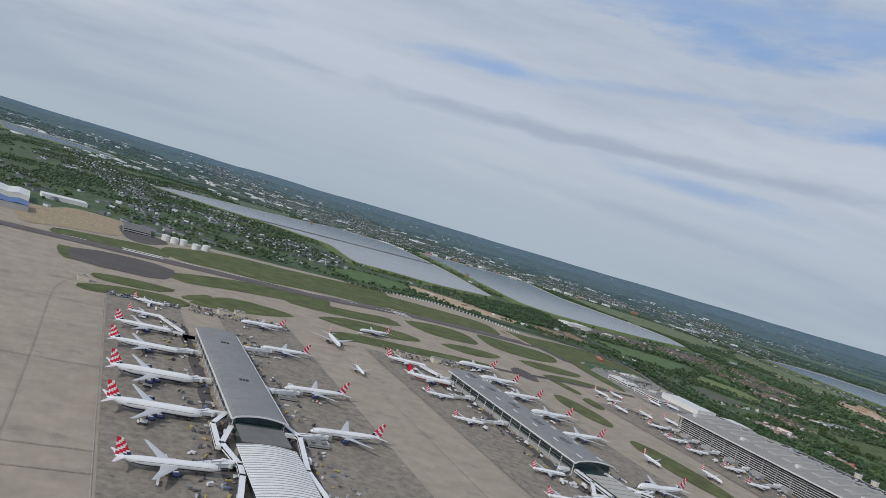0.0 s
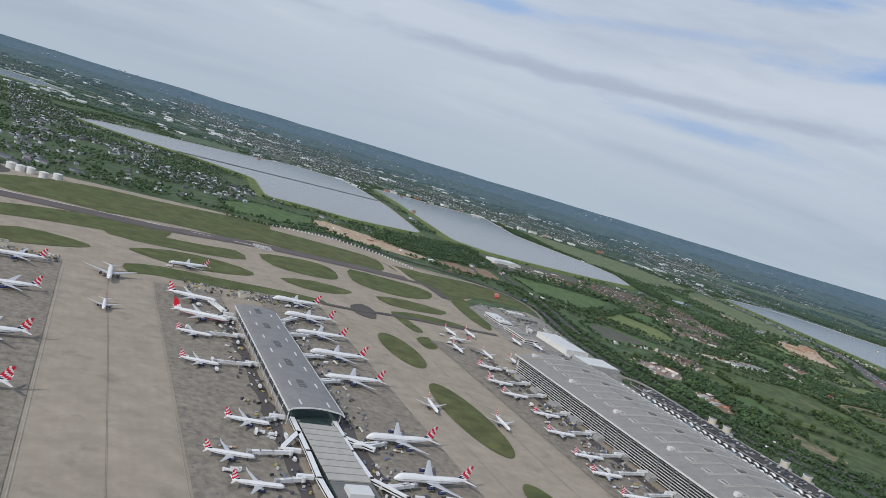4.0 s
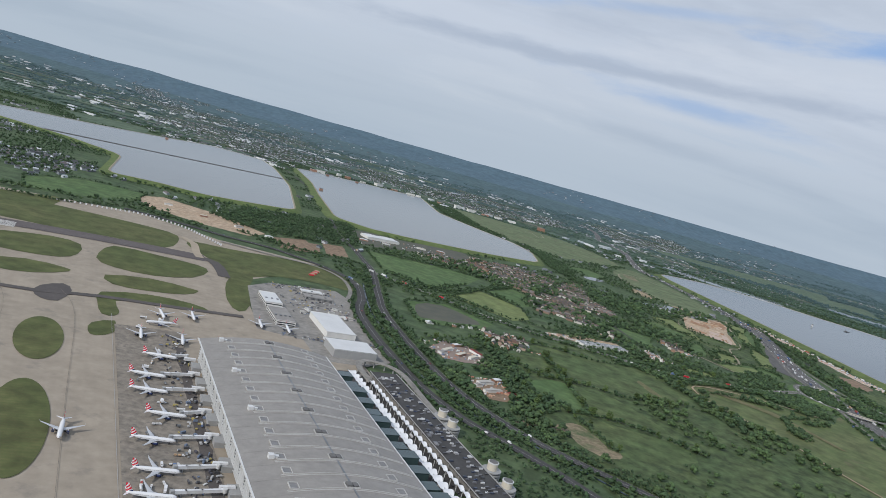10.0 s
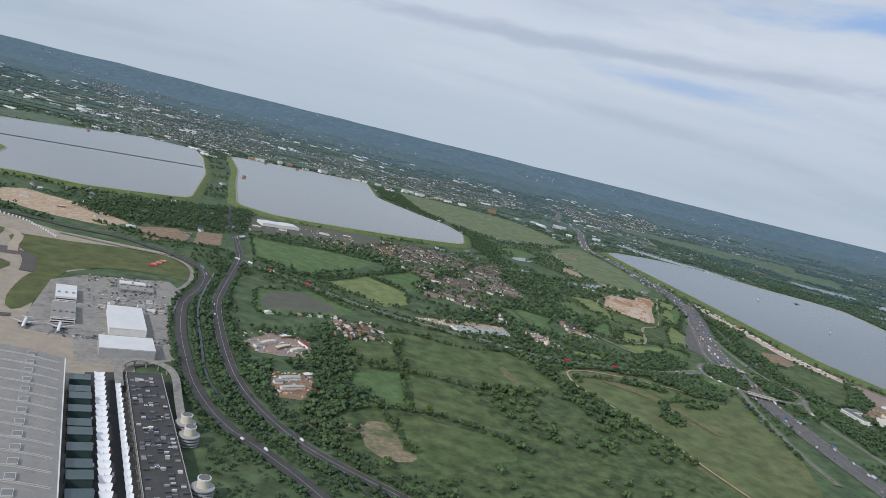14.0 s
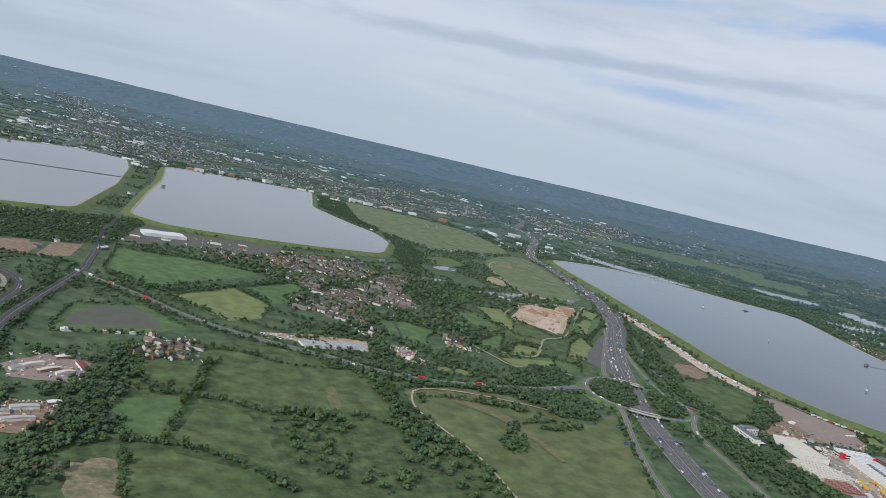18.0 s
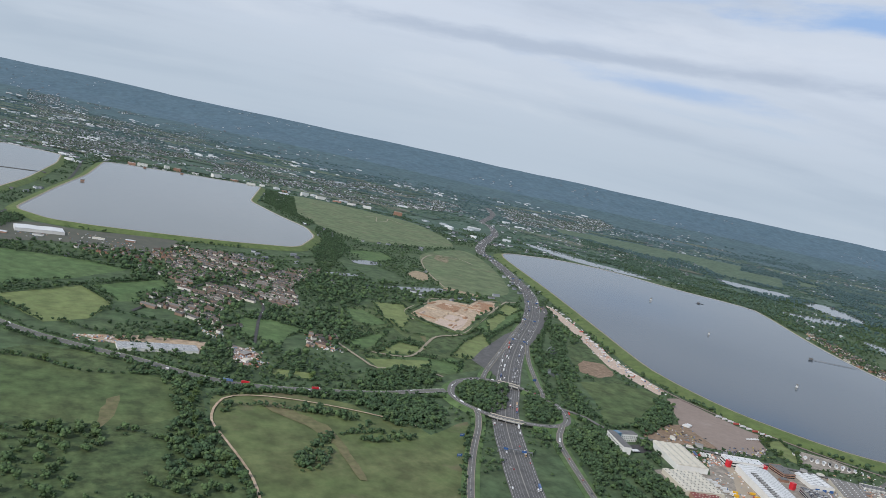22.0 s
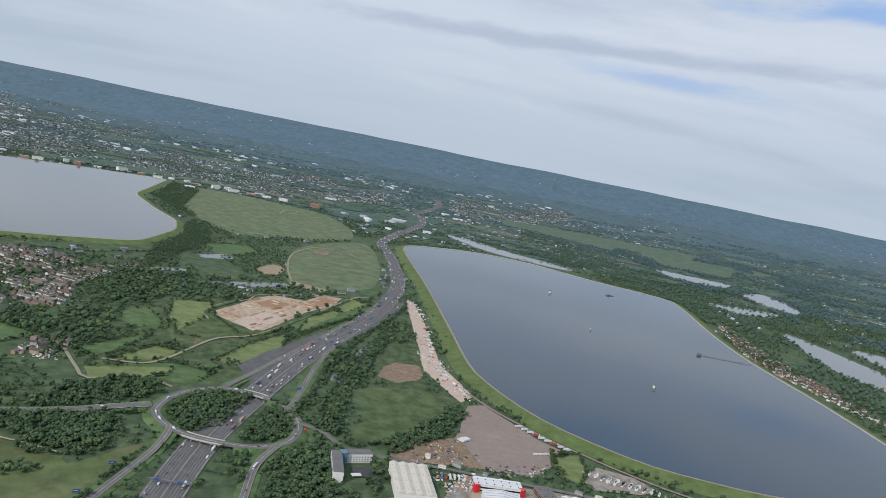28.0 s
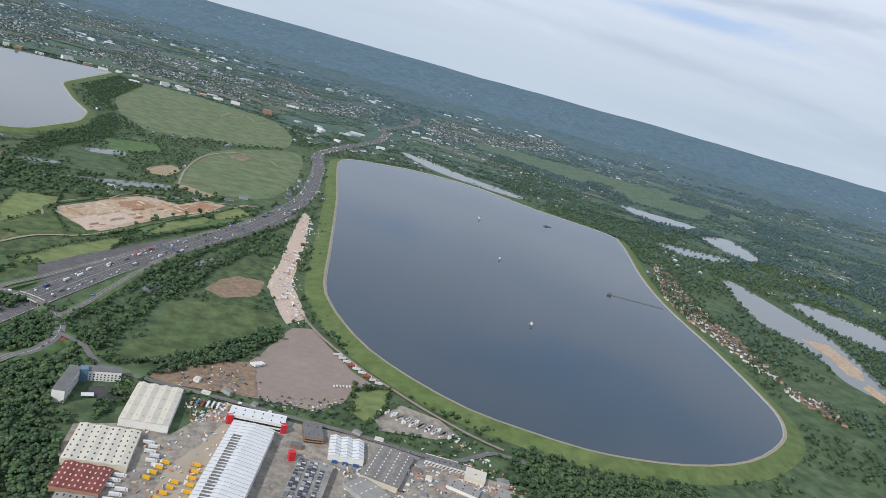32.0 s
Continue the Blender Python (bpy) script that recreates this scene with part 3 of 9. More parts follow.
EDGES_OF_FIELDS = []
LAYER = {"patch": 0.15, "road": 0.78}
LABELS = {
    "field": "green grazed farm field with hedged edges", "meadow": "rough green meadow with long uneven grass", "paddock": "green paddock round a bare dark track",
    "bare_track": "dark bare earth arena in a green paddock", "storage_yard": "long sandy storage yard beside a white shed", "bare_ground": "bare dry brown earth worn into the grass",
    "rough_meadow": "rough green grassland with tussocks and weeds", "hill_meadow": "large dry yellow-green meadow on a low hill", "quarry": "pale sandy gravel quarry with dug edges", "landfill_meadow": "smooth grassed landfill mound with bare marks",
    "heath": "wide flat yellow-green common land", "gravel_lot": "large empty pinkish gravel lot", "truck_park": "narrow gravel truck park below the reservoir bank",
    "works_yard": "worn gravel works yard", "worn_strip": "worn brownish strip across the meadow", "quarry_floor": "flat pale floor of the gravel quarry", "quarry_rim": "freshly dug orange quarry edge", "caravan_yard": "dusty grey yard between caravans", "ploughed_plot": "bare brown ploughed plot", "estate_yard": "grey asphalt yards of the industrial estate",
    "spoil_ground": "bare orange-brown spoil ground beside the runway", "airfield_grass": "mown yellowish airfield grass between taxiways",
    "taxiway_patch": "dark asphalt crossing of the taxiway", "runway_turn": "dark asphalt turning area of the runway", "car_park": "asphalt car park before the terminal",
    "forecourt": "dark terminal forecourt roadway", "maintenance_yard": "pale concrete maintenance yard", "far_field": "pale green field strip far off among woods",
}


def ragged(line, step=14.0, amount=2.2):
    """Straight field edges with small uneven steps."""
    out = []
    for a, b in zip(line, line[1:] + line[:1]):
        d = Vector(b) - Vector(a)
        n = max(2, int(d.length / step))
        for k in range(n):
            w = amount * (0.3 if k == 0 else 1)
            p = Vector(a) + d * (k / n)
            out.append((p.x + w * noise.noise((p.x * 0.11, p.y * 0.11, 1)) * 2, p.y + w * noise.noise((p.x * 0.11, p.y * 0.11, 5)) * 2))
    return out


def chaikin(line, cut=0.12, times=2):
    """Straight sides with rounded corners."""
    for _ in range(times):
        out = []
        for a, b in zip(line, line[1:] + line[:1]):
            a, b = Vector(a), Vector(b)
            k = min(cut, 40 / max(1, (b - a).length))
            out += [tuple(a.lerp(b, k)), tuple(b.lerp(a, k))]
        line = out
    return line


def patch(name, mat, pts, curved=None, kind="structure"):
    if curved is None:
        curved = mat in ("dry_meadow", "far_meadow", "bare_soil", "airgrass", "pond_water", "dark_earth", "dark_asphalt", "dry_earth")
    line = smooth_line([tuple(p) for p in pts], True, 30) if curved else [tuple(p) for p in pts]
    if not curved and mat not in ("asphalt", "worn_asphalt", "concrete", "concrete2", "stand_concrete", "yard_concrete"):
        line = ragged(line)
    LAYER["patch"] += 0.006
    z = LAYER["patch"]
    from mathutils.geometry import tessellate_polygon
    v3 = [Vector((x, y, 0)) for x, y in line]
    tris = tessellate_polygon([v3])
    ob = new(name, mesh_of(name, [(x, y, z + land(x, y)) for x, y in line], [t if (v3[t[1]] - v3[t[0]]).cross(v3[t[2]] - v3[t[0]]).z > 0 else t[::-1] for t in tris], mat))
    tagged(ob, LABELS.get(name, name.replace("_", " ")), "ground", kind=kind)
    mark(line)
    if name in ("field", "paddock"):
        cx, cy = sum(p[0] for p in pts) / len(pts), sum(p[1] for p in pts) / len(pts)
        mark([(cx + (x - cx) * 0.88, cy + (y - cy) * 0.88) for x, y in line], 4)
    if name in ("field", "paddock") and max(p[1] for p in pts) < 2600:
        for k, (p, q) in enumerate(zip(pts, pts[1:] + pts[:1])):
            if k % 4 != 3:
                EDGES_OF_FIELDS.append((5.0, [p, q]))
    return ob


def ribbon_mesh(name, line, width, mat, z, closed=False, drop=0.0, offset=0.0):
    nn = normals(line, closed)
    zs = z if isinstance(z, list) else [z] * len(line)
    v, f = [], []
    w = width / 2
    for (x, y), n, z in zip(line, nn, zs):
        for k in (-w, w):
            px, py = x + n.x * (k + offset), y + n.y * (k + offset)
            v.append((px, py, z + land(px, py)))
    m = len(line)
    for i in range(m if closed else m - 1):
        j = (i + 1) % m
        f.append((2 * i, 2 * i + 1, 2 * j + 1, 2 * j))
    if drop:
        base = len(v)
        v += [(x, y, zz - drop) for x, y, zz in v]
        for i in range(m if closed else m - 1):
            j = (i + 1) % m
            f.append((2 * i, 2 * j, base + 2 * j, base + 2 * i))
            f.append((2 * i + 1, base + 2 * i + 1, base + 2 * j + 1, 2 * j + 1))
    me = mesh_of(name, v, f, mat)
    # all upward
    if me.polygons[0].normal.z < 0:
        me.flip_normals()
    return me


ROADS = {}


def road(name, mat, width, pts, closed=False, z=None, label="", lines=(), rise=(0, 0)):
    line = smooth_line(pts, closed, 20)
    LAYER["road"] += 0.03
    z = LAYER["road"] if z is None else z
    height = z
    if rise != (0, 0):
        # climbs on a bank to the junction at one end
        run = [0.0]
        for a, b in zip(line, line[1:]):
            run.append(run[-1] + (Vector(b) - Vector(a)).length)
        ease = lambda d: (lambda q: q * q * (3 - 2 * q))(max(0.0, 1 - d / 110))
        height = [z + max(rise[0] * ease(d), rise[1] * ease(run[-1] - d)) for d in run]
        bank = ribbon_mesh("road_bank", line, width + 14, "pasture", [h - 1.4 if h > z + 1.6 else z - 0.6 for h in height], closed, 5.0)
        tagged(new("road_bank", bank), "grassed bank below a climbing slip road", "embankment", kind="structure")
    ob = new(name, ribbon_mesh(name, line, width, mat, height, closed))
    tagged(ob, label or {"water": "narrow dark river channel beside the road", "sand": "pale sandy footpath", "track": "pale unpaved lane"}.get(mat, "grey asphalt road with worn surface"),
           "river" if mat == "water" else "path" if mat in ("sand", "track") else "road", kind="structure")
    nn = normals(line, closed)
    w = width / 2 + 3
    mark([(x + n.x * w, y + n.y * w) for (x, y), n in zip(line, nn)] + [(x - n.x * w, y - n.y * w) for (x, y), n in reversed(list(zip(line, nn)))], 2)
    ROADS.setdefault(name, []).append((line, z))
    for offset, lw, paint in lines:
        LAYER["road"] += 0.01
        part("lane_line", ribbon_mesh("lane_line", line, lw, paint, [h + 0.08 for h in height] if isinstance(height, list) else z + 0.08, closed, offset=offset), None, ob)
    return ob


# ---- ground ----
srows = [-2500, -500, 800, 2000, 3200, 4000, 4600, 5200, 6000, 7000, 8000, 9000] + list(range(9200, 12600, 100)) + [13000, 14000, 16000]
qcols = list(range(-11000, 13001, 300))
gv, gf = [], []
for s in srows:
    for q in qcols:
        x, y = AHEAD[0] * s + ACROSS[0] * q, AHEAD[1] * s + ACROSS[1] * q
        z = land(x, y)
        if s > 9200:
            z += (noise.noise((x / 900, y / 900, 3)) * 16 + noise.noise((x / 300, y / 300, 7)) * 5) * min(1, (s - 9200) / 300)
        gv.append((x, y, z))
nq = len(qcols)
for i in range(len(srows) - 1):
    for j in range(nq - 1):
        gf.append((i * nq + j, i * nq + j + 1, (i + 1) * nq + j + 1, (i + 1) * nq + j))
# ground bands step bluer outwards, the haze being in their colours
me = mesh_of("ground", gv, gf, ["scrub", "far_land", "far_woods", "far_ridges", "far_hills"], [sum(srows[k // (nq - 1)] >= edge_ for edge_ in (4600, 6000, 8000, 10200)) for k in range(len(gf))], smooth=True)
if me.polygons[0].normal.z < 0:
    me.flip_normals()
tagged(new("ground", me), "wide green plain rising to wooded hills in haze-tinted blue", "ground", kind="structure")

# airport paving
patch("apron", "concrete", [(-900, 150), (1052, 150), (1052, 905), (985, 1030), (1000, 1290), (1240, 1560), (1010, 1640), (860, 1780), (250, 1760), (-900, 1500)], curved=False)
patch("field", "pasture", [(1450, 1891), (1595, 1870), (1679, 1858), (1771, 1795), (1654, 1659), (1499, 1539), (1410, 1654)])
patch("field", "pasture2", [(1522, 1485), (1674, 1614), (1728, 1492), (1685, 1382), (1615, 1345)])
patch("field", "pasture", [(1692, 1623), (1841, 1733), (1856, 1676), (1777, 1528), (1740, 1514)])
patch("paddock", "pasture", [(1323, 1232), (1354, 1365), (1471, 1395), (1529, 1282), (1466, 1222), (1325, 1202)])
patch("bare_track", "dark_earth", [(1342, 1258), (1378, 1350), (1448, 1375), (1492, 1283), (1461, 1250), (1361, 1243)])
patch("storage_yard", "sand", [(1661, 1288), (1774, 1306), (1872, 1291), (1852, 1228), (1756, 1233)])
patch("field", "pasture", [(1972, 1476), (2092, 1429), (2023, 1355), (1946, 1387)])
patch("rough_meadow", "rough_meadow", [(1290, 440), (1305, 700), (1325, 790), (1380, 840), (1415, 975), (1432, 1085), (1530, 1110), (1545, 1180), (1600, 1222), (1700, 1203), (1832, 1108), (1824, 950), (1842, 823), (1828, 700), (1830, 440)])
patch("meadow", "meadow", [(1440, 1087), (1482, 1086), (1532, 1083), (1540, 1070), (1495, 968), (1470, 977), (1428, 979), (1422, 1036)])
patch("meadow", "pasture", [(1391, 944), (1469, 965), (1500, 951), (1444, 819), (1418, 826), (1403, 879)])
patch("meadow", "meadow", [(1561, 1189), (1613, 1157), (1663, 1132), (1792, 1102), (1814, 1029), (1784, 959), (1726, 923), (1663, 939), (1602, 953), (1536, 973), (1541, 1049)])
patch("meadow", "meadow", [(1503, 938), (1561, 907), (1570, 849), (1569, 780), (1513, 801), (1454, 822)])
patch("meadow", "meadow", [(1393, 798), (1451, 798), (1518, 758), (1559, 719), (1532, 685), (1452, 668), (1389, 691)])
patch("bare_ground", "bare_soil", [(1288, 777), (1361, 772), (1387, 743), (1381, 713), (1401, 696), (1386, 678), (1356, 685), (1345, 718), (1347, 754), (1286, 760)])
patch("bare_ground", "bare_soil", [(1350, 741), (1371, 781), (1395, 778), (1395, 735), (1384, 697), (1358, 698)])
patch("worn_strip", "worn_meadow", [(1700, 1016), (1718, 1030), (1708, 962), (1689, 920), (1687, 939)])
patch("hill_meadow", "dry_meadow", [(1837, 1021), (1857, 1049), (1934, 1062), (1996, 1048), (2056, 1022), (2074, 976), (2135, 946), (2141, 913), (2233, 965), (2169, 851), (2107, 741), (2077, 692), (1950, 564), (1832, 565), (1828, 701), (1846, 823), (1834, 894), (1830, 964)])
patch("rough_meadow", "rough_meadow", [(2257, 1642), (2369, 1718), (2468, 1778), (2496, 1657), (2564, 1493), (2798, 1747), (2772, 1675), (2509, 1330), (2393, 1223), (2291, 1176), (2225, 1236), (2157, 1272), (2199, 1412)])
patch("meadow", "pasture", [(2215, 1307), (2268, 1366), (2304, 1395), (2329, 1375), (2324, 1339), (2272, 1298), (2227, 1290)])
patch("meadow", "pasture", [(2165, 1239), (2242, 1224), (2313, 1266), (2374, 1298), (2387, 1262), (2352, 1206), (2311, 1190), (2279, 1209), (2224, 1233)])
patch("meadow", "pasture", [(2584, 1532), (2731, 1695), (2764, 1694), (2615, 1522)])
patch("meadow", "meadow", [(2322, 1494), (2357, 1616), (2437, 1714), (2416, 1606), (2445, 1508), (2375, 1413), (2334, 1397), (2320, 1431)])
patch("meadow", "pasture", [(2263, 1562), (2341, 1649), (2332, 1564), (2307, 1475), (2255, 1447)])
patch("quarry", "sand", [(2426, 1637), (2489, 1705), (2568, 1801), (2625, 1844), (2697, 1810), (2775, 1891), (2821, 1870), (2765, 1781), (2663, 1691), (2573, 1579), (2517, 1516), (2493, 1528), (2464, 1564), (2442, 1604)])
patch("quarry_floor", "cream_ground", [(2467, 1574), (2549, 1673), (2606, 1645), (2540, 1557), (2495, 1511)])
patch("quarry_rim", "dug_earth", [(2683, 1778), (2756, 1860), (2800, 1845), (2751, 1777), (2680, 1722)])
patch("quarry_rim", "dug_earth", [(2556, 1753), (2608, 1798), (2645, 1765), (2607, 1711), (2562, 1718)])
patch("worn_strip", "worn_meadow", [(2362, 1425), (2410, 1542), (2419, 1535), (2378, 1436), (2353, 1379)])
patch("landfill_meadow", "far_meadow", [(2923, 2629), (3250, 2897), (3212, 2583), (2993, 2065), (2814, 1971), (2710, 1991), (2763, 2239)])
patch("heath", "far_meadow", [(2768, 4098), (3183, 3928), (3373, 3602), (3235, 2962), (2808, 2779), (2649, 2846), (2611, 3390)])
patch("field", "pasture", [(2574, 1563), (2832, 1825), (2810, 1762), (2576, 1535)])
patch("field", "pasture", [(2165, 1263), (2303, 1287), (2371, 1245), (2338, 1202), (2235, 1233)])
patch("field", "pasture2", [(2215, 1317), (2306, 1374), (2338, 1346), (2272, 1295)])
patch("field", "pasture", [(2567, 1537), (2764, 1731), (2903, 1864), (2868, 1775), (2606, 1516)])
patch("field", "pasture2", [(2376, 1304), (2466, 1415), (2572, 1510), (2533, 1408), (2430, 1295)])
patch("meadow", "meadow", [(2630, 1187), (2743, 1193), (2789, 1161), (2800, 1117), (2737, 1049), (2696, 996), (2602, 974), (2513, 957), (2572, 1048)])
patch("meadow", "rough_meadow", [(2792, 1459), (2878, 1501), (2830, 1357), (2792, 1284), (2763, 1189), (2680, 1184), (2689, 1259), (2711, 1326)])
patch("bare_ground", "earth", [(2717, 1310), (2759, 1342), (2805, 1326), (2792, 1271), (2761, 1237), (2707, 1221), (2683, 1255)])
patch("field", "meadow", [(2261, 1650), (2330, 1647), (2325, 1500), (2258, 1450)])
patch("field", "meadow", [(2348, 1651), (2443, 1751), (2432, 1606), (2458, 1488), (2381, 1437), (2331, 1464)])
patch("field", "pasture", [(2545, 2492), (2705, 2535), (2713, 2400), (2563, 2282)])
patch("gravel_lot", "gravel", [(2808, 1110), (2847, 1113), (2856, 1031), (2868, 957), (2888, 913), (2848, 898), (2819, 856), (2769, 832), (2726, 851), (2659, 876), (2664, 906), (2705, 966)])
patch("truck_park", "cream_ground", [(3048, 1931), (3049, 1882), (2979, 1659), (2895, 1422), (2861, 1325), (2857, 1263), (2847, 1158), (2802, 1125), (2801, 1185), (2805, 1299), (2859, 1437), (2918, 1598), (2990, 1795)])
patch("field", "pasture2", [(2847, 894), (2910, 904), (2875, 835), (2837, 804), (2822, 833)])
patch("works_yard", "gravel", [(1918, 1289), (1961, 1242), (1920, 1169), (1903, 1211)])
patch("works_yard", "gravel", [(1270, 1048), (1332, 1109), (1382, 1077), (1355, 991), (1284, 1001)])
patch("works_yard", "earth", [(1282, 917), (1346, 928), (1314, 837), (1265, 843)])
patch("works_yard", "dark_earth", [(1433, 2039), (1544, 2246), (1678, 2224), (1930, 2238), (1843, 2039), (1632, 2031), (1504, 1976)])
patch("ploughed_plot", "earth", [(1282, 1702), (1313, 1861), (1377, 1875), (1347, 1727)])
patch("ploughed_plot", "earth", [(1159, 1686), (1204, 1810), (1296, 1835), (1267, 1703)])
patch("estate_yard", "yard_concrete", [(2578, 771), (2655, 851), (2736, 801), (2797, 777), (2855, 742), (2917, 696), (2982, 657), (2956, 612), (2513, 639), (2479, 659), (2462, 737), (2477, 793), (2524, 795)])
patch("estate_yard", "sandconcrete", [(2530, 609), (2568, 706), (2608, 749), (2652, 807), (2659, 798), (2572, 625), (2563, 602)])
patch("works_yard", "sand", [(847, 2027), (928, 2088), (1076, 1969), (1154, 1829), (1099, 1759), (984, 1800), (875, 1896)])
patch("works_yard", "earth", [(1164, 1805), (1266, 1863), (1271, 1739), (1191, 1674)])
patch("field", "pasture", [(601, 1983), (732, 2116), (884, 2076), (851, 1947), (703, 1834), (614, 1828)])
patch("airfield_grass", "airgrass", [(289, 1652), (387, 1672), (495, 1680), (611, 1696), (695, 1682), (806, 1657), (905, 1621), (920, 1562), (885, 1460), (795, 1468), (703, 1465), (596, 1482), (494, 1482), (399, 1481), (314, 1434)])
patch("airfield_grass", "airgrass", [(939, 1569), (1025, 1559), (1202, 1559), (1283, 1470), (1250, 1362), (1179, 1380), (1090, 1380), (977, 1295), (977, 1357), (972, 1396), (954, 1459), (938, 1496)])
patch("airfield_grass", "airgrass", [(327, 1327), (408, 1319), (494, 1324), (551, 1338), (560, 1274), (494, 1246), (413, 1236), (336, 1250)])
patch("airfield_grass", "airgrass", [(367, 1178), (430, 1221), (510, 1218), (556, 1181), (539, 1146), (478, 1124), (420, 1126), (376, 1154)])
patch("airfield_grass", "airgrass", [(357, 1070), (408, 1095), (493, 1091), (570, 1092), (650, 1082), (634, 1054), (559, 1039), (493, 1037), (425, 1035), (392, 1035), (362, 1026)])
patch("airfield_grass", "airgrass", [(597, 1354), (693, 1391), (740, 1366), (737, 1292), (711, 1254), (654, 1250), (609, 1271)])
patch("airfield_grass", "airgrass", [(601, 1180), (668, 1212), (722, 1196), (728, 1176), (685, 1142), (632, 1139)])
patch("airfield_grass", "airgrass", [(793, 1399), (870, 1383), (935, 1360), (949, 1324), (916, 1262), (852, 1232), (792, 1245), (765, 1290)])
patch("airfield_grass", "airgrass", [(778, 1191), (846, 1210), (904, 1188), (915, 1175), (890, 1146), (835, 1135), (788, 1144)])
patch("airfield_grass", "airgrass", [(773, 1096), (839, 1116), (896, 1103), (919, 1077), (876, 1074), (816, 1069), (791, 1060), (795, 1015), (789, 994), (773, 995), (768, 1044)])
patch("airfield_grass", "airgrass", [(980, 1293), (1032, 1337), (1015, 1274), (992, 1142), (967, 1097), (957, 1154)])
patch("airfield_grass", "airgrass", [(762, 955), (789, 973), (787, 927), (766, 908), (758, 922)])
patch("airfield_grass", "airgrass", [(145, 1592), (283, 1705), (439, 1717), (600, 1747), (696, 1766), (605, 1479), (452, 1463), (333, 1438), (229, 1450), (178, 1446), (144, 1479)])
patch("airfield_grass", "airgrass", [(-58, 1489), (30, 1528), (129, 1548), (142, 1450), (64, 1414), (4, 1394), (-48, 1407)])
patch("airfield_grass", "airgrass", [(-37, 1312), (12, 1299), (46, 1274), (26, 1222), (-23, 1202)])
patch("airfield_grass", "airgrass", [(125, 1271), (221, 1347), (349, 1395), (441, 1412), (414, 1289), (350, 1275), (242, 1250), (153, 1219)])
patch("airfield_grass", "airgrass", [(19, 1131), (68, 1147), (132, 1136), (106, 1094), (57, 1087), (23, 1096)])
patch("airfield_grass", "airgrass", [(3, 1035), (58, 1072), (114, 1079), (147, 1055), (128, 1019), (68, 1017), (13, 1003)])
patch("airfield_grass", "airgrass", [(137, 1097), (177, 1150), (187, 1133), (150, 1081)])
patch("airfield_grass", "airgrass", [(146, 1066), (218, 1169), (310, 1146), (298, 1112), (234, 1074), (187, 1060)])
patch("spoil_ground", "dry_earth", [(-150, 1749), (-92, 1774), (-38, 1883), (57, 1861), (80, 1803), (75, 1654), (47, 1579), (-9, 1546), (-61, 1516), (-110, 1489)])
patch("runway_turn", "dark_asphalt", [(-14, 1316), (67, 1348), (142, 1316), (120, 1205), (66, 1190), (-9, 1204)])
patch("taxiway_patch", "dark_asphalt", [(60, 1778), (135, 1710), (154, 1648), (108, 1566), (69, 1588)])
patch("taxiway_patch", "dark_asphalt", [(697, 1084), (724, 1108), (736, 1079), (721, 1024), (700, 1028), (691, 1051)])
patch("apron", "concrete", [(930, 862), (1112, 862), (1112, 932), (1048, 1003), (988, 1042), (930, 1000)], curved=False)
patch("car_park", "asphalt", [(1107, 866), (1149, 882), (1142, 736), (1130, 601), (1132, 567), (1093, 569), (1101, 708)])
patch("forecourt", "asphalt", [(1057, 885), (1109, 894), (1094, 576), (1053, 578), (1054, 714)])
patch("maintenance_yard", "concrete2", [(993, 1139), (1010, 1268), (1058, 1316), (1195, 1337), (1209, 1271), (1172, 1107), (1163, 943), (1114, 913), (1045, 918), (1044, 998), (980, 1023)])
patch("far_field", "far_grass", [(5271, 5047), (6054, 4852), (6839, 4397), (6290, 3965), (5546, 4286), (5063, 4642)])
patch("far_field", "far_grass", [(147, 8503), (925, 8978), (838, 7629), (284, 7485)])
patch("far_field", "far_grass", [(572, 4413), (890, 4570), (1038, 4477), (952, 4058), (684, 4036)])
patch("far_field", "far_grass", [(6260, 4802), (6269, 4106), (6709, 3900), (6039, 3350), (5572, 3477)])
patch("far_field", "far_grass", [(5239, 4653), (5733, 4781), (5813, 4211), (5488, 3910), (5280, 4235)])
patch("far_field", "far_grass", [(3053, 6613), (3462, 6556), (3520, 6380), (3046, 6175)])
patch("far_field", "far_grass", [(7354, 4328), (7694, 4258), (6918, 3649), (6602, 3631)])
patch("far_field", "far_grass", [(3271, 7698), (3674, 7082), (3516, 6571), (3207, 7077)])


# stands beside the terminals, darker and stained
for x0, x1, y0, y1 in ((38, 128, 400, 1020), (179, 282, 400, 1020), (392, 479, 400, 1000), (534, 632, 400, 1050), (788, 868, 420, 960)):
    patch("aircraft_stands", "stand_concrete", [(x0, y0), (x1, y0), (x1, y1), (x0, y1)], curved=False)
LABELS["service_lane"] = "dark asphalt service lane beside the terminal"
for x0, x1, y0, y1 in ((118, 129, 400, 900), (179, 190, 400, 900), (467, 479, 400, 920), (535, 547, 400, 920), (855, 866, 420, 900)):
    patch("service_lane", "dark_asphalt", [(x0, y0), (x1, y0), (x1, y1), (x0, y1)], curved=False)
LABELS["aircraft_stands"] = "stained darker concrete of the aircraft stands"
LABELS["airfield_island"] = "mown oval grass island in the concrete apron"
for cx, cy, rx, ry in ((706, 664, 26, 96), (709, 882, 25, 70), (694, 470, 17, 46)):
    patch("airfield_island", "airgrass", [(cx + rx * math.cos(a * math.pi / 8), cy + ry * math.sin(a * math.pi / 8)) for a in range(16)])

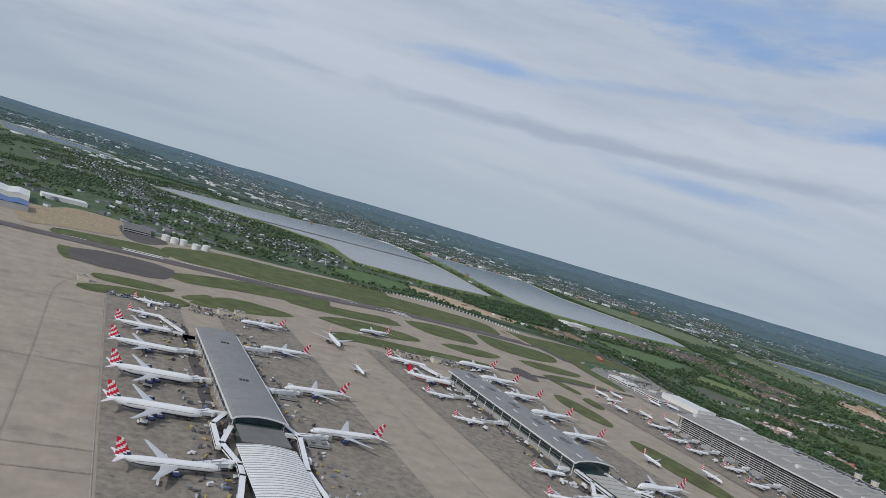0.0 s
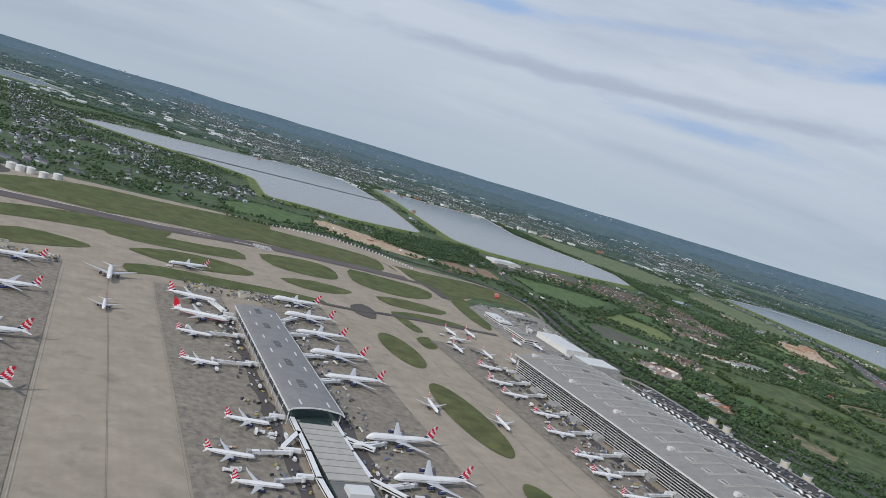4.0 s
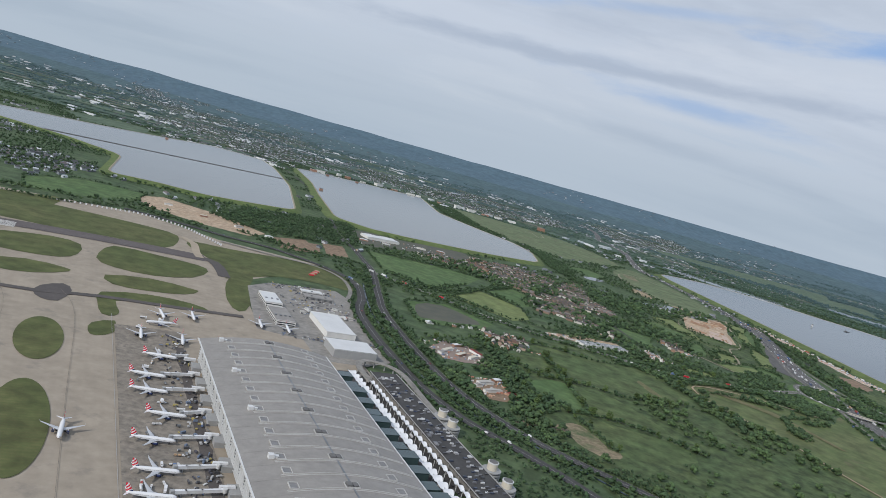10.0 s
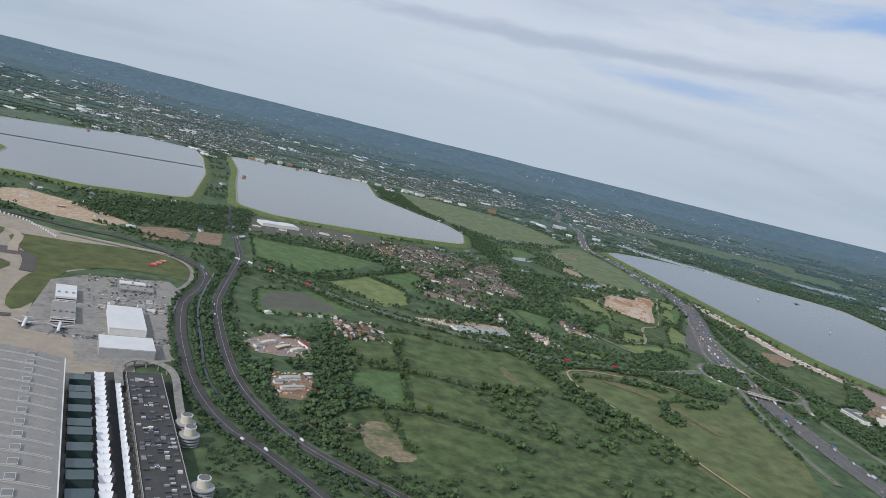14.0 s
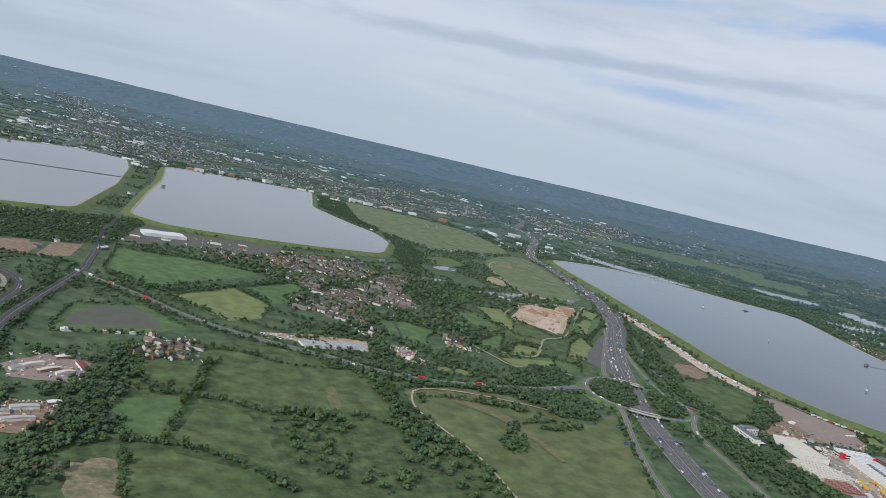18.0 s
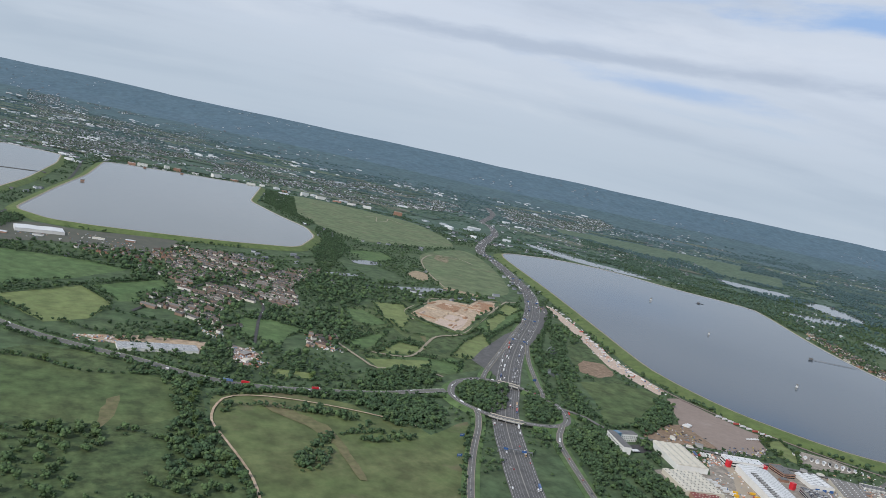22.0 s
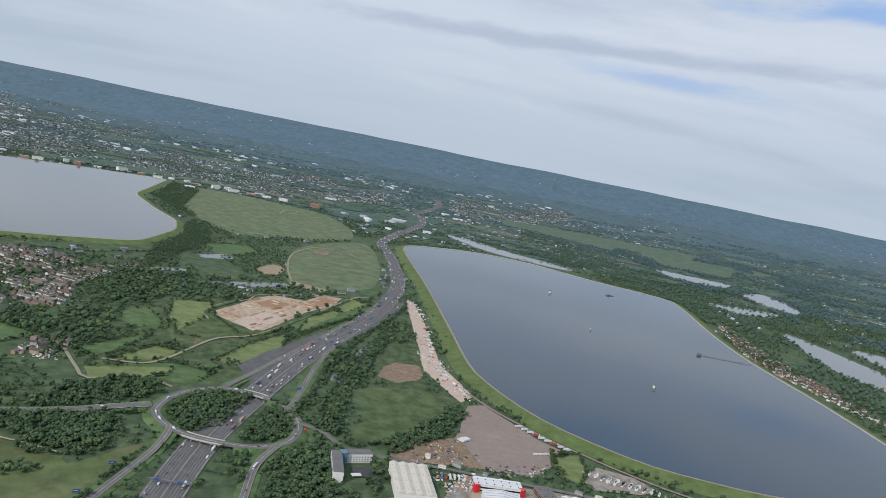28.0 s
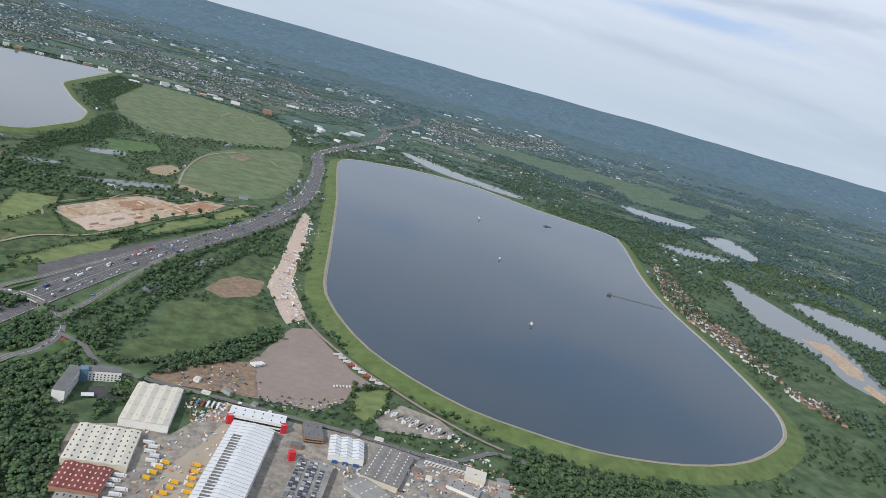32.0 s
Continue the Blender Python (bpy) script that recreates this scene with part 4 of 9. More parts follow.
# apron joints and guide lines
for x in (35, 285, 389, 635, 785):
    LAYER["patch"] += 0.004
    ob = new("stand_line", ribbon_mesh("stand_line", [(x, 380), (x, 1000)], 0.4, "lane_paint", LAYER["patch"] + 0.2))
    tagged(ob, "thin white painted line along the aircraft stands", "marking", kind="structure")
for x in (-20, 338, 664, 742):
    line = smooth_line([(x, 300), (x, 700), (x, 980), (x + (25 if x < 500 else -20), 1080)], False, 20)
    ob = new("taxi_line", ribbon_mesh("taxi_line", line, 0.4, "stand_concrete", LAYER["patch"] + 0.24))
    tagged(ob, "dark worn taxiway centre line on concrete", "marking", kind="structure")
for y in (470, 505, 690, 930):
    ob = new("apron_joint", ribbon_mesh("apron_joint", [(-300, y), (36, y - 4)], 0.8, "stand_concrete", LAYER["patch"] + 0.22))
    tagged(ob, "dark joint across the concrete apron", "marking", kind="structure")

# southern runway
RWY = [(-900, 1398), (-300, 1399), (318, 1400), (426, 1400), (593, 1437), (755, 1441), (954, 1427)]
rw = road("runway", "runway", 50, RWY, label="dark worn asphalt runway with white markings")
ROADS.pop("runway")
for x0, x1, w, off in ((560, 600, 3, 0), (480, 520, 3, 0), (400, 440, 3, 0), (320, 360, 3, 0), (240, 280, 3, 0), (60, 130, 9, -9), (60, 130, 9, 9), (160, 200, 3, 0), (-40, 0, 3, 0)):
    part("runway_mark", ribbon_mesh("runway_mark", [(x0, 1426 + off), (x1, 1427 + off)], w, "road_paint", LAYER["road"] + 0.2), None, rw)
for k in range(-5, 6):
    part("threshold_bar", ribbon_mesh("threshold_bar", [(600, 1427 + k * 4), (636, 1427 + k * 4)], 2.2, "road_paint", LAYER["road"] + 0.2), None, rw)
road("taxiway", "dark_asphalt", 22, [(944, 1428), (969, 1407), (975, 1351), (974, 1301)], label="dark asphalt exit taxiway")
road("taxiway", "sandconcrete", 16, [(926, 1595), (947, 1549), (944, 1471), (946, 1425)], label="pale concrete turning loop at the runway end")

road("taxiway", "dark_asphalt", 13, [(640, 1061), (692, 1057), (770, 1071), (865, 1070), (969, 1072)], label="dark worn asphalt service road across the apron")

# ---- reservoirs: raised banks and flat water ----


def reservoir(name, outline, level, bank, label, crest=7.0, angular=True, wet="pale_water"):
    line = chaikin(outline) if angular else smooth_line(outline, True, 60)
    c = Vector((sum(p[0] for p in line) / len(line), sum(p[1] for p in line) / len(line)))
    nn = normals(line, True)
    area = sum(a[0] * b[1] - b[0] * a[1] for a, b in zip(line, line[1:] + line[:1]))
    sgn = 1 if area > 0 else -1
    rings = []
    for d, z in ((-6, level - 2.5), (0, level + 0.2), (1.5, level + 1.6), (crest, level + 1.6), (crest + bank, 0.3)):
        rings.append([(x + n.x * d * sgn, y + n.y * d * sgn, max(z, land(x, y) + 0.3) if d > crest else z) for (x, y), n in zip(line, nn)])
    m = len(line)
    v = [p for r in rings for p in r]
    f, idx = [], []
    for k in range(len(rings) - 1):
        for i in range(m):
            j = (i + 1) % m
            f.append((k * m + i, k * m + j, (k + 1) * m + j, (k + 1) * m + i))
            idx.append((0, 0, 1, 2)[k])
    me = mesh_of(name + "_bank", v, f, ["grey_wall", "track", "bank_grass"], idx, smooth=True)
    if sum(p.normal.z for p in me.polygons) < 0:
        me.flip_normals()
    tagged(new(name + "_bank", me), "smooth green grass embankment with a pale path along its crest", "embankment", kind="structure")
    from mathutils.geometry import tessellate_polygon
    w3 = [Vector((x, y, 0)) for x, y in line]
    wm = mesh_of(name, [(x, y, level) for x, y in line], list(tessellate_polygon([w3])), wet)
    if wm.polygons[0].normal.z < 0:
        wm.flip_normals()
    tagged(new(name, wm), label, "water", kind="structure")
    mark([(x + n.x * (crest + bank) * sgn, y + n.y * (crest + bank) * sgn) for (x, y), n in zip(line, nn)], 3)


reservoir("reservoir_west", [(3429, 2818), (3210, 2139), (3033, 1621), (2933, 1333), (2913, 1230), (2910, 1132), (2921, 1028), (2959, 927), (3015, 837), (3084, 779), (3157, 730), (3227, 704), (3319, 686), (3425, 686), (3522, 707), (3622, 750), (3677, 788), (3727, 843), (3769, 920), (3866, 1140), (3990, 1462), (4146, 1756), (4419, 2191), (4454, 2341), (4249, 2603), (4103, 2862), (3869, 2991), (3651, 2981), (3548, 2960)],
          8.0, 36, "large dark blue reservoir with calm water", angular=False, wet="water")
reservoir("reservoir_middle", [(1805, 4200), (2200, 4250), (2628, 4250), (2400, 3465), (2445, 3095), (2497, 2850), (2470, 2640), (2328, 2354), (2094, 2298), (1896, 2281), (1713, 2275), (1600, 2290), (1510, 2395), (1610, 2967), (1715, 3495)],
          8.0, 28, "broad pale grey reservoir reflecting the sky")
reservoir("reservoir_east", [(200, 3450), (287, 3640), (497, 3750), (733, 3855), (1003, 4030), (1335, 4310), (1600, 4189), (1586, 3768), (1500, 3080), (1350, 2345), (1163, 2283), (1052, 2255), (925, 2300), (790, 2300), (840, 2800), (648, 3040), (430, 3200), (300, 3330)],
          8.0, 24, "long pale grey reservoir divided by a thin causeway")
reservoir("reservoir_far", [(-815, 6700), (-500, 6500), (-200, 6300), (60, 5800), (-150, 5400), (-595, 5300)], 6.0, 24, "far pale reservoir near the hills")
bm = bmesh.new()
for a, b in (((575, 3112), (1560, 3345)),):
    d = Vector(b) - Vector(a)
    box(bm, 0, -3, -3, d.length, 3, 1.6, m=pose(a[0], a[1], 8.2, 0, 0, math.degrees(math.atan2(d.y, d.x))))
tagged(new("causeway", bm_mesh("causeway", bm, "bitumen")), "long thin dark causeway across the reservoir", "causeway", kind="structure")

# ponds and lakes beyond the western reservoir
LABELS["lake"] = "irregular pale gravel-pit lake between trees"
for pts in ([(4647, 1847), (4740, 1870), (4658, 1547), (4600, 1340), (4360, 1010), (4260, 955), (4233, 1034), (4352, 1244), (4380, 1450)],
            [(4833, 1686), (4969, 1691), (5015, 1426), (4794, 1276), (4733, 1424)], [(5423, 2737), (5700, 2800), (5566, 2480), (5338, 2317), (5314, 2512)],
            [(4779, 2378), (4939, 2364), (5155, 2290), (5032, 2200), (4771, 2224)], [(4006, 3570), (4140, 3465), (4224, 3164), (4379, 2930), (4320, 2830), (4140, 2980), (4020, 3200)],
            [(5318, 3306), (5445, 3222), (5675, 3035), (5480, 2900), (5240, 2990)]):
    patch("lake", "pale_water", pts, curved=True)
for pts in (
            [(2498, 2287), (2594, 2327), (2600, 2267), (2505, 2240)], [(2447, 1926), (2554, 1957), (2692, 1992), (2675, 1942), (2553, 1905)], [(2684, 1392), (2740, 1448), (2752, 1430), (2690, 1371)],
            [(2576, 1229), (2601, 1262), (2614, 1253), (2585, 1206)], [(2330, 2040), (2420, 2060), (2430, 2035), (2345, 2015)]):
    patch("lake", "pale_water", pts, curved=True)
LABELS["sandbank"] = "bare orange sandbank in the gravel-pit lake"
patch("sandbank", "sand", [(4430, 1330), (4520, 1300), (4420, 1120), (4330, 1050), (4310, 1090), (4390, 1200)])
patch("sandbank", "sand", [(4260, 1010), (4330, 1040), (4290, 960), (4230, 930)])

patch("field", "pasture", [(1961, 1460), (2035, 1472), (2091, 1413), (2035, 1357), (2012, 1304), (1942, 1351)])
patch("field", "pasture2", [(1954, 1151), (1964, 1171), (2027, 1154), (2022, 1127), (1964, 1134)])
patch("field", "pasture2", [(2210, 1296), (2286, 1378), (2326, 1351), (2273, 1299)])
patch("field", "pasture", [(2244, 1632), (2296, 1625), (2318, 1521), (2257, 1484), (2234, 1540)])
patch("field", "pasture2", [(2357, 1720), (2448, 1725), (2409, 1591), (2340, 1486), (2333, 1591)])
patch("field", "pasture2", [(2163, 1257), (2304, 1265), (2290, 1225), (2175, 1187)])
patch("field", "pasture", [(2153, 1350), (2240, 1422), (2288, 1443), (2219, 1347), (2181, 1306)])
patch("field", "pasture2", [(2593, 1514), (2651, 1633), (2761, 1739), (2751, 1691)])
patch("field", "pasture2", [(2753, 1752), (2854, 1868), (2882, 1809), (2766, 1710)])
patch("works_yard", "earth", [(2566, 912), (2587, 951), (2614, 967), (2716, 970), (2699, 866), (2626, 883), (2588, 893)])
patch("worn_strip", "worn_meadow", [(1898, 1030), (1923, 1035), (1951, 994), (1987, 942), (1993, 881), (1988, 776), (1979, 777), (1977, 881), (1955, 941), (1919, 985)])
patch("bare_ground", "bare_soil", [(2943, 2556), (3008, 2654), (3026, 2601), (2966, 2493)])
patch("bare_ground", "dry_earth", [(2644, 2144), (2721, 2246), (2741, 2188), (2678, 2080)])
patch("bare_ground", "dry_earth", [(2703, 2000), (2728, 1967), (2773, 1922), (2809, 1953), (2776, 1982), (2736, 2020)])
patch("caravan_yard", "yard_concrete", [(2852, 814), (2909, 855), (2955, 816), (2966, 770), (2925, 763), (2847, 785)])
# ---- roads ----
M25 = [(2105, 500), (2150, 610), (2185, 700), (2235, 815), (2312, 975), (2417, 1139), (2531, 1306), (2658, 1472), (2839, 1697), (3004, 1941), (3124, 2178), (3290, 2640), (3384, 2960), (3620, 3330), (3960, 3800), (4180, 4230), (4240, 4450), (4600, 4950), (4870, 5376), (5163, 5982)]
mw = road("motorway", "worn_asphalt", 46, M25, label="wide grey motorway with four lanes each way",
          lines=[(o, 0.28, "lane_paint") for o in (-18.5, -14.5, -10.5, -6.5, 6.5, 10.5, 14.5, 18.5)] + [(0, 1.6, "concrete2"), (-22.2, 0.35, "road_paint"), (22.2, 0.35, "road_paint"), (-23.8, 1.4, "pale_asphalt"), (23.8, 1.4, "pale_asphalt")])
road("a_road", "pale_asphalt", 17, [(1366, 1599), (1400, 1545), (1457, 1475), (1537, 1350), (1603, 1280), (1682, 1223), (1750, 1180), (1831, 1118), (1920, 1083), (2083, 1074), (2180, 1082), (2252, 1085)], label="two-lane grey main road with pale verges", lines=[(0, 0.8, "bank_grass"), (8.2, 0.4, "road_paint"), (-8.2, 0.4, "road_paint")], rise=(0, 5.6))
road("slip_road", "pale_asphalt", 10, [(2372, 1160), (2385, 1180), (2443, 1255), (2575, 1410), (2735, 1600), (2867, 1752)], label="single-lane motorway slip road", lines=[(-4.6, 0.7, "track"), (4.6, 0.7, "track"), (0, 0.25, "road_paint")], rise=(5.6, 0))
road("slip_road", "pale_asphalt", 10, [(2452, 1070), (2471, 1100), (2509, 1177), (2581, 1315), (2674, 1463)], label="single-lane motorway slip road", lines=[(-4.6, 0.7, "track"), (4.6, 0.7, "track"), (0, 0.25, "road_paint")], rise=(5.6, 0))
road("slip_road", "pale_asphalt", 11, [(2270, 1010), (2262, 985), (2240, 942), (2175, 843), (2110, 730), (2060, 620)], label="single-lane motorway slip road", lines=[(-4.6, 0.7, "track"), (4.6, 0.7, "track"), (0, 0.25, "road_paint")], rise=(5.6, 0))
road("slip_road", "pale_asphalt", 11, [(2408, 945), (2390, 925), (2362, 889), (2332, 815), (2290, 700), (2240, 580)], label="single-lane motorway slip road", lines=[(-4.6, 0.7, "track"), (4.6, 0.7, "track"), (0, 0.25, "road_paint")], rise=(5.6, 0))
LABELS["slip_wedge"] = "wide grey paved wedge where a slip road joins the motorway"
ground_layer, LAYER["patch"] = LAYER["patch"], 0.74
patch("slip_wedge", "worn_asphalt", [(2419, 1291), (2490, 1370), (2638, 1514), (2793, 1638), (2967, 1829), (3030, 1926), (2997, 1826), (2777, 1557), (2606, 1372), (2469, 1198), (2423, 1169)], curved=False)
LAYER["patch"] = ground_layer
road("lane", "track", 6, [(2291, 1172), (2246, 1216), (2170, 1202), (2154, 1247), (2136, 1342)])
road("junction_link", "pale_asphalt", 9, [(2453, 1018), (2488, 985), (2505, 940), (2561, 903)], label="short link road off the roundabout", rise=(5.6, 0))
road("perimeter_road", "asphalt", 17, [(820, 1800), (940, 1745), (1040, 1690), (1126, 1660), (1199, 1590), (1253, 1511), (1268, 1430), (1243, 1317), (1206, 1220), (1185, 1082), (1177, 937), (1178, 850), (1193, 762), (1218, 707), (1247, 640), (1274, 560), (1310, 450)], label="curving airport perimeter road with grass verges", lines=[(0, 0.4, "lane_paint")])
road("inner_road", "concrete2", 8, [(1013, 1622), (1121, 1575), (1210, 1540), (1245, 1467), (1235, 1368), (1205, 1290)], label="pale inner airport service road")
road("river_channel", "pond_water", 3.5, [(1291, 1451), (1229, 1216), (1206, 1019), (1196, 898), (1204, 826), (1227, 754), (1265, 691), (1308, 609), (1340, 540), (1390, 450)], label="narrow dark river channel beside the road")
road("main_road", "asphalt", 16, [(1405, 1864), (1385, 1720), (1366, 1600), (1297, 1367), (1260, 1228), (1240, 1062), (1232, 932), (1236, 842), (1255, 756), (1282, 691), (1340, 605), (1400, 520), (1470, 430)], label="grey dual carriageway lined by trees", lines=[(0, 0.5, "lane_paint"), (7.4, 0.3, "lane_paint"), (-7.4, 0.3, "lane_paint")])
road("reservoir_road", "asphalt", 10, [(1405, 1864), (1420, 2050), (1470, 2300), (1600, 2900), (1660, 3500), (1700, 4150)], label="road between the two reservoirs")
road("footpath", "sand", 3.5, [(1836, 560), (1838, 661), (1848, 784), (1835, 892), (1827, 949), (1844, 1008), (1875, 1041), (1951, 1037), (2058, 992), (2133, 941)])
road("quarry_track", "track", 6, [(2192, 1297), (2256, 1279), (2305, 1316), (2353, 1379), (2410, 1443), (2488, 1476), (2580, 1567), (2791, 1807), (2884, 1904)])
road("quarry_track", "track", 5, [(2413, 1578), (2420, 1654), (2482, 1729), (2544, 1776), (2586, 1836), (2717, 1858), (2828, 1884), (2923, 1904)])
road("footpath", "track", 6, [(3057, 3646), (3130, 3681), (3062, 3493), (3147, 3571), (3211, 3690), (3224, 3546)])
road("footpath", "track", 6, [(2719, 2022), (2765, 2240), (2850, 2477), (2981, 2642), (3087, 2629), (3105, 2532)])
road("estate_road", "pale_asphalt", 9, [(2561, 903), (2609, 879), (2659, 854), (2703, 829), (2735, 813), (2798, 780), (2845, 752), (2918, 710), (3000, 728), (3040, 700)], label="industrial estate access road")
road("bank_road", "gravel", 6, [(2841, 1167), (2848, 1096), (2866, 1023), (2890, 950), (2915, 900), (2939, 850), (2985, 775), (3020, 735)], label="gravel road below the reservoir bank")
road("village_street", "asphalt", 7, [(1760, 1450), (1850, 1600), (1960, 1760), (2100, 1900), (2260, 2060)], label="narrow village street")
road("village_street", "asphalt", 6, [(1930, 2050), (1960, 1900), (2000, 1760), (2040, 1600), (2000, 1450), (1960, 1300)], label="narrow village street")

# roundabout on its low embankment, with two bridges
RB = [(2256, 1069), (2285, 1120), (2323, 1148), (2374, 1157), (2430, 1120), (2457, 1052), (2448, 992), (2412, 946), (2358, 942), (2295, 974), (2262, 1019)]
ring = smooth_line(RB, True, 12)
rb = new("roundabout", ribbon_mesh("roundabout", ring, 13, "pale_asphalt", 6.2, True, 1.2))
tagged(rb, "large raised motorway roundabout of grey asphalt", "road", kind="structure")
part("lane_line", ribbon_mesh("lane_line", ring, 0.5, "road_paint", 6.3, True), None, rb)
mark(ring)
nn = normals(ring, True)
over = lambda x, y: min((Vector((x, y)) - Vector(p)).length for p in smooth_line(M25, False, 10)) < 31
v, f = [], []
for i, ((x, y), n) in enumerate(zip(ring, nn)):
    lo = 6.0
    for d, z in ((-18, 0.3), (-6.4, lo), (6.4, lo), (18, 0.3)):
        v.append((x + n.x * d, y + n.y * d, z))
for i in range(len(ring)):
    j = (i + 1) % len(ring)
    if over(*ring[i]) or over(*ring[j]):
        continue
    for k in range(3):
        f.append((4 * i + k, 4 * j + k, 4 * j + k + 1, 4 * i + k + 1))
me = mesh_of("roundabout_bank", v, f, "pasture")
if me.polygons[0].normal.z < 0:
    me.flip_normals()
tagged(new("roundabout_bank", me), "grassed embankment carrying the roundabout", "embankment", kind="structure")
for a, b in (((2323, 1148), (2430, 1120)), ((2412, 946), (2295, 974))):
    seg = [p for p in ring if over(*p) and (Vector(p) - (Vector(a) + Vector(b)) / 2).length < 75]
    bridge = thing("road_bridge", "concrete road bridge over the motorway with slim piers", "bridge", "motorway bridges")
    part("deck", ribbon_mesh("deck", seg, 14.5, "grey_wall", 6.0, False, 1.4), None, bridge)
    for side in (-7, 7):
        part("parapet", ribbon_mesh("parapet", seg, 0.4, "cream_sheet", 7.3, False, 1.1, offset=side), None, bridge)
    d = (Vector(seg[-1]) - Vector(seg[0])).normalized()
    for k in (0.25, 0.5, 0.75):
        p = Vector(seg[min(len(seg) - 1, int(k * len(seg)))])
        part("pier", box(bmesh.new(), -0.6, -6, 0, 0.6, 6, 4.8, m=pose(p.x, p.y, 0, 0, 0, math.degrees(math.atan2(d.y, d.x)))), "grey_wall", bridge)

HEDGES, AREAS = list(EDGES_OF_FIELDS), []
HEDGES.append((5, [(1537, 1104), (1501, 989), (1444, 817)]))
HEDGES.append((9, [(1556, 1113), (1532, 1071), (1509, 990)]))
HEDGES.append((7, [(1428, 979), (1470, 971), (1501, 963), (1540, 952), (1586, 918), (1639, 911), (1686, 906)]))
HEDGES.append((11, [(1402, 828), (1447, 817), (1488, 800), (1525, 766), (1550, 733), (1571, 705)]))
HEDGES.append((9, [(1402, 805), (1400, 747), (1396, 696)]))
HEDGES.append((14, [(1839, 1135), (1816, 1032), (1801, 957), (1804, 876), (1833, 809), (1841, 729), (1827, 673)]))
HEDGES.append((6, [(1306, 1108), (1376, 1076), (1431, 1137)]))
HEDGES.append((8, [(1437, 1054), (1444, 1001), (1471, 985)]))
HEDGES.append((7, [(1390, 955), (1373, 881), (1345, 816), (1319, 796)]))
HEDGES.append((6, [(1518, 1179), (1605, 1163), (1678, 1116), (1821, 1123)]))
HEDGES.append((7, [(2339, 1221), (2464, 1357), (2629, 1529), (2798, 1694), (2999, 1904)]))
HEDGES.append((6, [(2465, 1466), (2600, 1565), (2771, 1749), (2884, 1883)]))
HEDGES.append((8, [(2758, 1545), (2682, 1411), (2606, 1299), (2559, 1204)]))
HEDGES.append((8, [(2903, 1719), (2786, 1507), (2681, 1306), (2622, 1181)]))
HEDGES.append((9, [(2509, 940), (2597, 962), (2688, 985), (2762, 1059)]))
HEDGES.append((10, [(1450, 1911), (1596, 1891), (1773, 1808), (1829, 1913)]))
HEDGES.append((10, [(1410, 1639), (1498, 1526), (1675, 1625), (1869, 1764)]))
HEDGES.append((9, [(1728, 1492), (1675, 1625)]))
HEDGES.append((14, [(1499, 1539), (1572, 1418), (1663, 1339), (1750, 1263), (1841, 1177)]))
HEDGES.append((10, [(1968, 994), (2051, 969)]))
HEDGES.append((16, [(1982, 899), (1922, 843), (1910, 811)]))
HEDGES.append((9, [(2003, 911), (2055, 918), (2096, 906)]))
HEDGES.append((16, [(1846, 1045), (1977, 1063), (2101, 1040), (2169, 997), (2185, 950)]))
HEDGES.append((10, [(2079, 695), (2169, 851), (2230, 953)]))
HEDGES.append((14, [(2057, 1127), (2164, 1121), (2269, 1160)]))
HEDGES.append((12, [(2167, 1280), (2257, 1314), (2329, 1284), (2370, 1240)]))
HEDGES.append((12, [(2201, 1284), (2216, 1329), (2308, 1390), (2347, 1347)]))
HEDGES.append((12, [(2401, 1307), (2548, 1466), (2730, 1629), (2873, 1765)]))
HEDGES.append((12, [(2450, 1449), (2598, 1556), (2794, 1771), (2923, 1894)]))
HEDGES.append((14, [(2491, 1098), (2618, 1333), (2741, 1499), (2922, 1723), (3016, 1860)]))
HEDGES.append((12, [(2517, 949), (2594, 956), (2657, 965), (2758, 1079)]))
HEDGES.append((14, [(2525, 1052), (2656, 1272), (2817, 1512)]))
HEDGES.append((10, [(1327, 1686), (1302, 1387), (1249, 1205), (1221, 1045), (1215, 913), (1225, 810)]))
HEDGES.append((10, [(1314, 1392), (1273, 1214), (1254, 1054), (1247, 929), (1256, 829), (1285, 754), (1326, 675)]))
HEDGES.append((9, [(1231, 1281), (1208, 1146), (1194, 992), (1188, 872), (1201, 784)]))
HEDGES.append((12, [(1443, 1909), (1555, 1929), (1480, 1580), (1545, 1520)]))
HEDGES.append((18, [(1077, 1791), (1200, 1711), (1358, 1659), (1358, 1459)]))
HEDGES.append((12, [(580, 1741), (706, 1743), (858, 1825), (1035, 1689)]))
AREAS.append(("wood", 9, [(2108, 1040), (2185, 1069), (2209, 1040), (2168, 977), (2129, 987)]))
AREAS.append(("wood", 9, [(2085, 1013), (2169, 997), (2185, 950), (2160, 932), (2087, 942)]))
AREAS.append(("wood", 9, [(2277, 1081), (2309, 1139), (2363, 1148), (2376, 1123), (2318, 1030), (2286, 1021)]))
AREAS.append(("wood", 9, [(2369, 963), (2446, 1109), (2458, 1063), (2445, 1000), (2410, 962)]))
AREAS.append(("wood", 10, [(1312, 963), (1405, 1071), (1401, 1150), (1440, 1176), (1445, 1090), (1426, 979), (1373, 872), (1355, 838), (1340, 799), (1293, 750), (1289, 805), (1327, 865), (1344, 946), (1313, 942)]))
AREAS.append(("wood", 10, [(1297, 750), (1337, 790), (1350, 757), (1343, 736), (1296, 700)]))
AREAS.append(("wood", 11, [(1367, 876), (1406, 887), (1415, 833), (1366, 810), (1350, 796), (1342, 809)]))
AREAS.append(("copse", 20, [(1591, 907), (1665, 943), (1771, 903), (1804, 857), (1868, 806), (1827, 673), (1532, 685), (1585, 757)]))
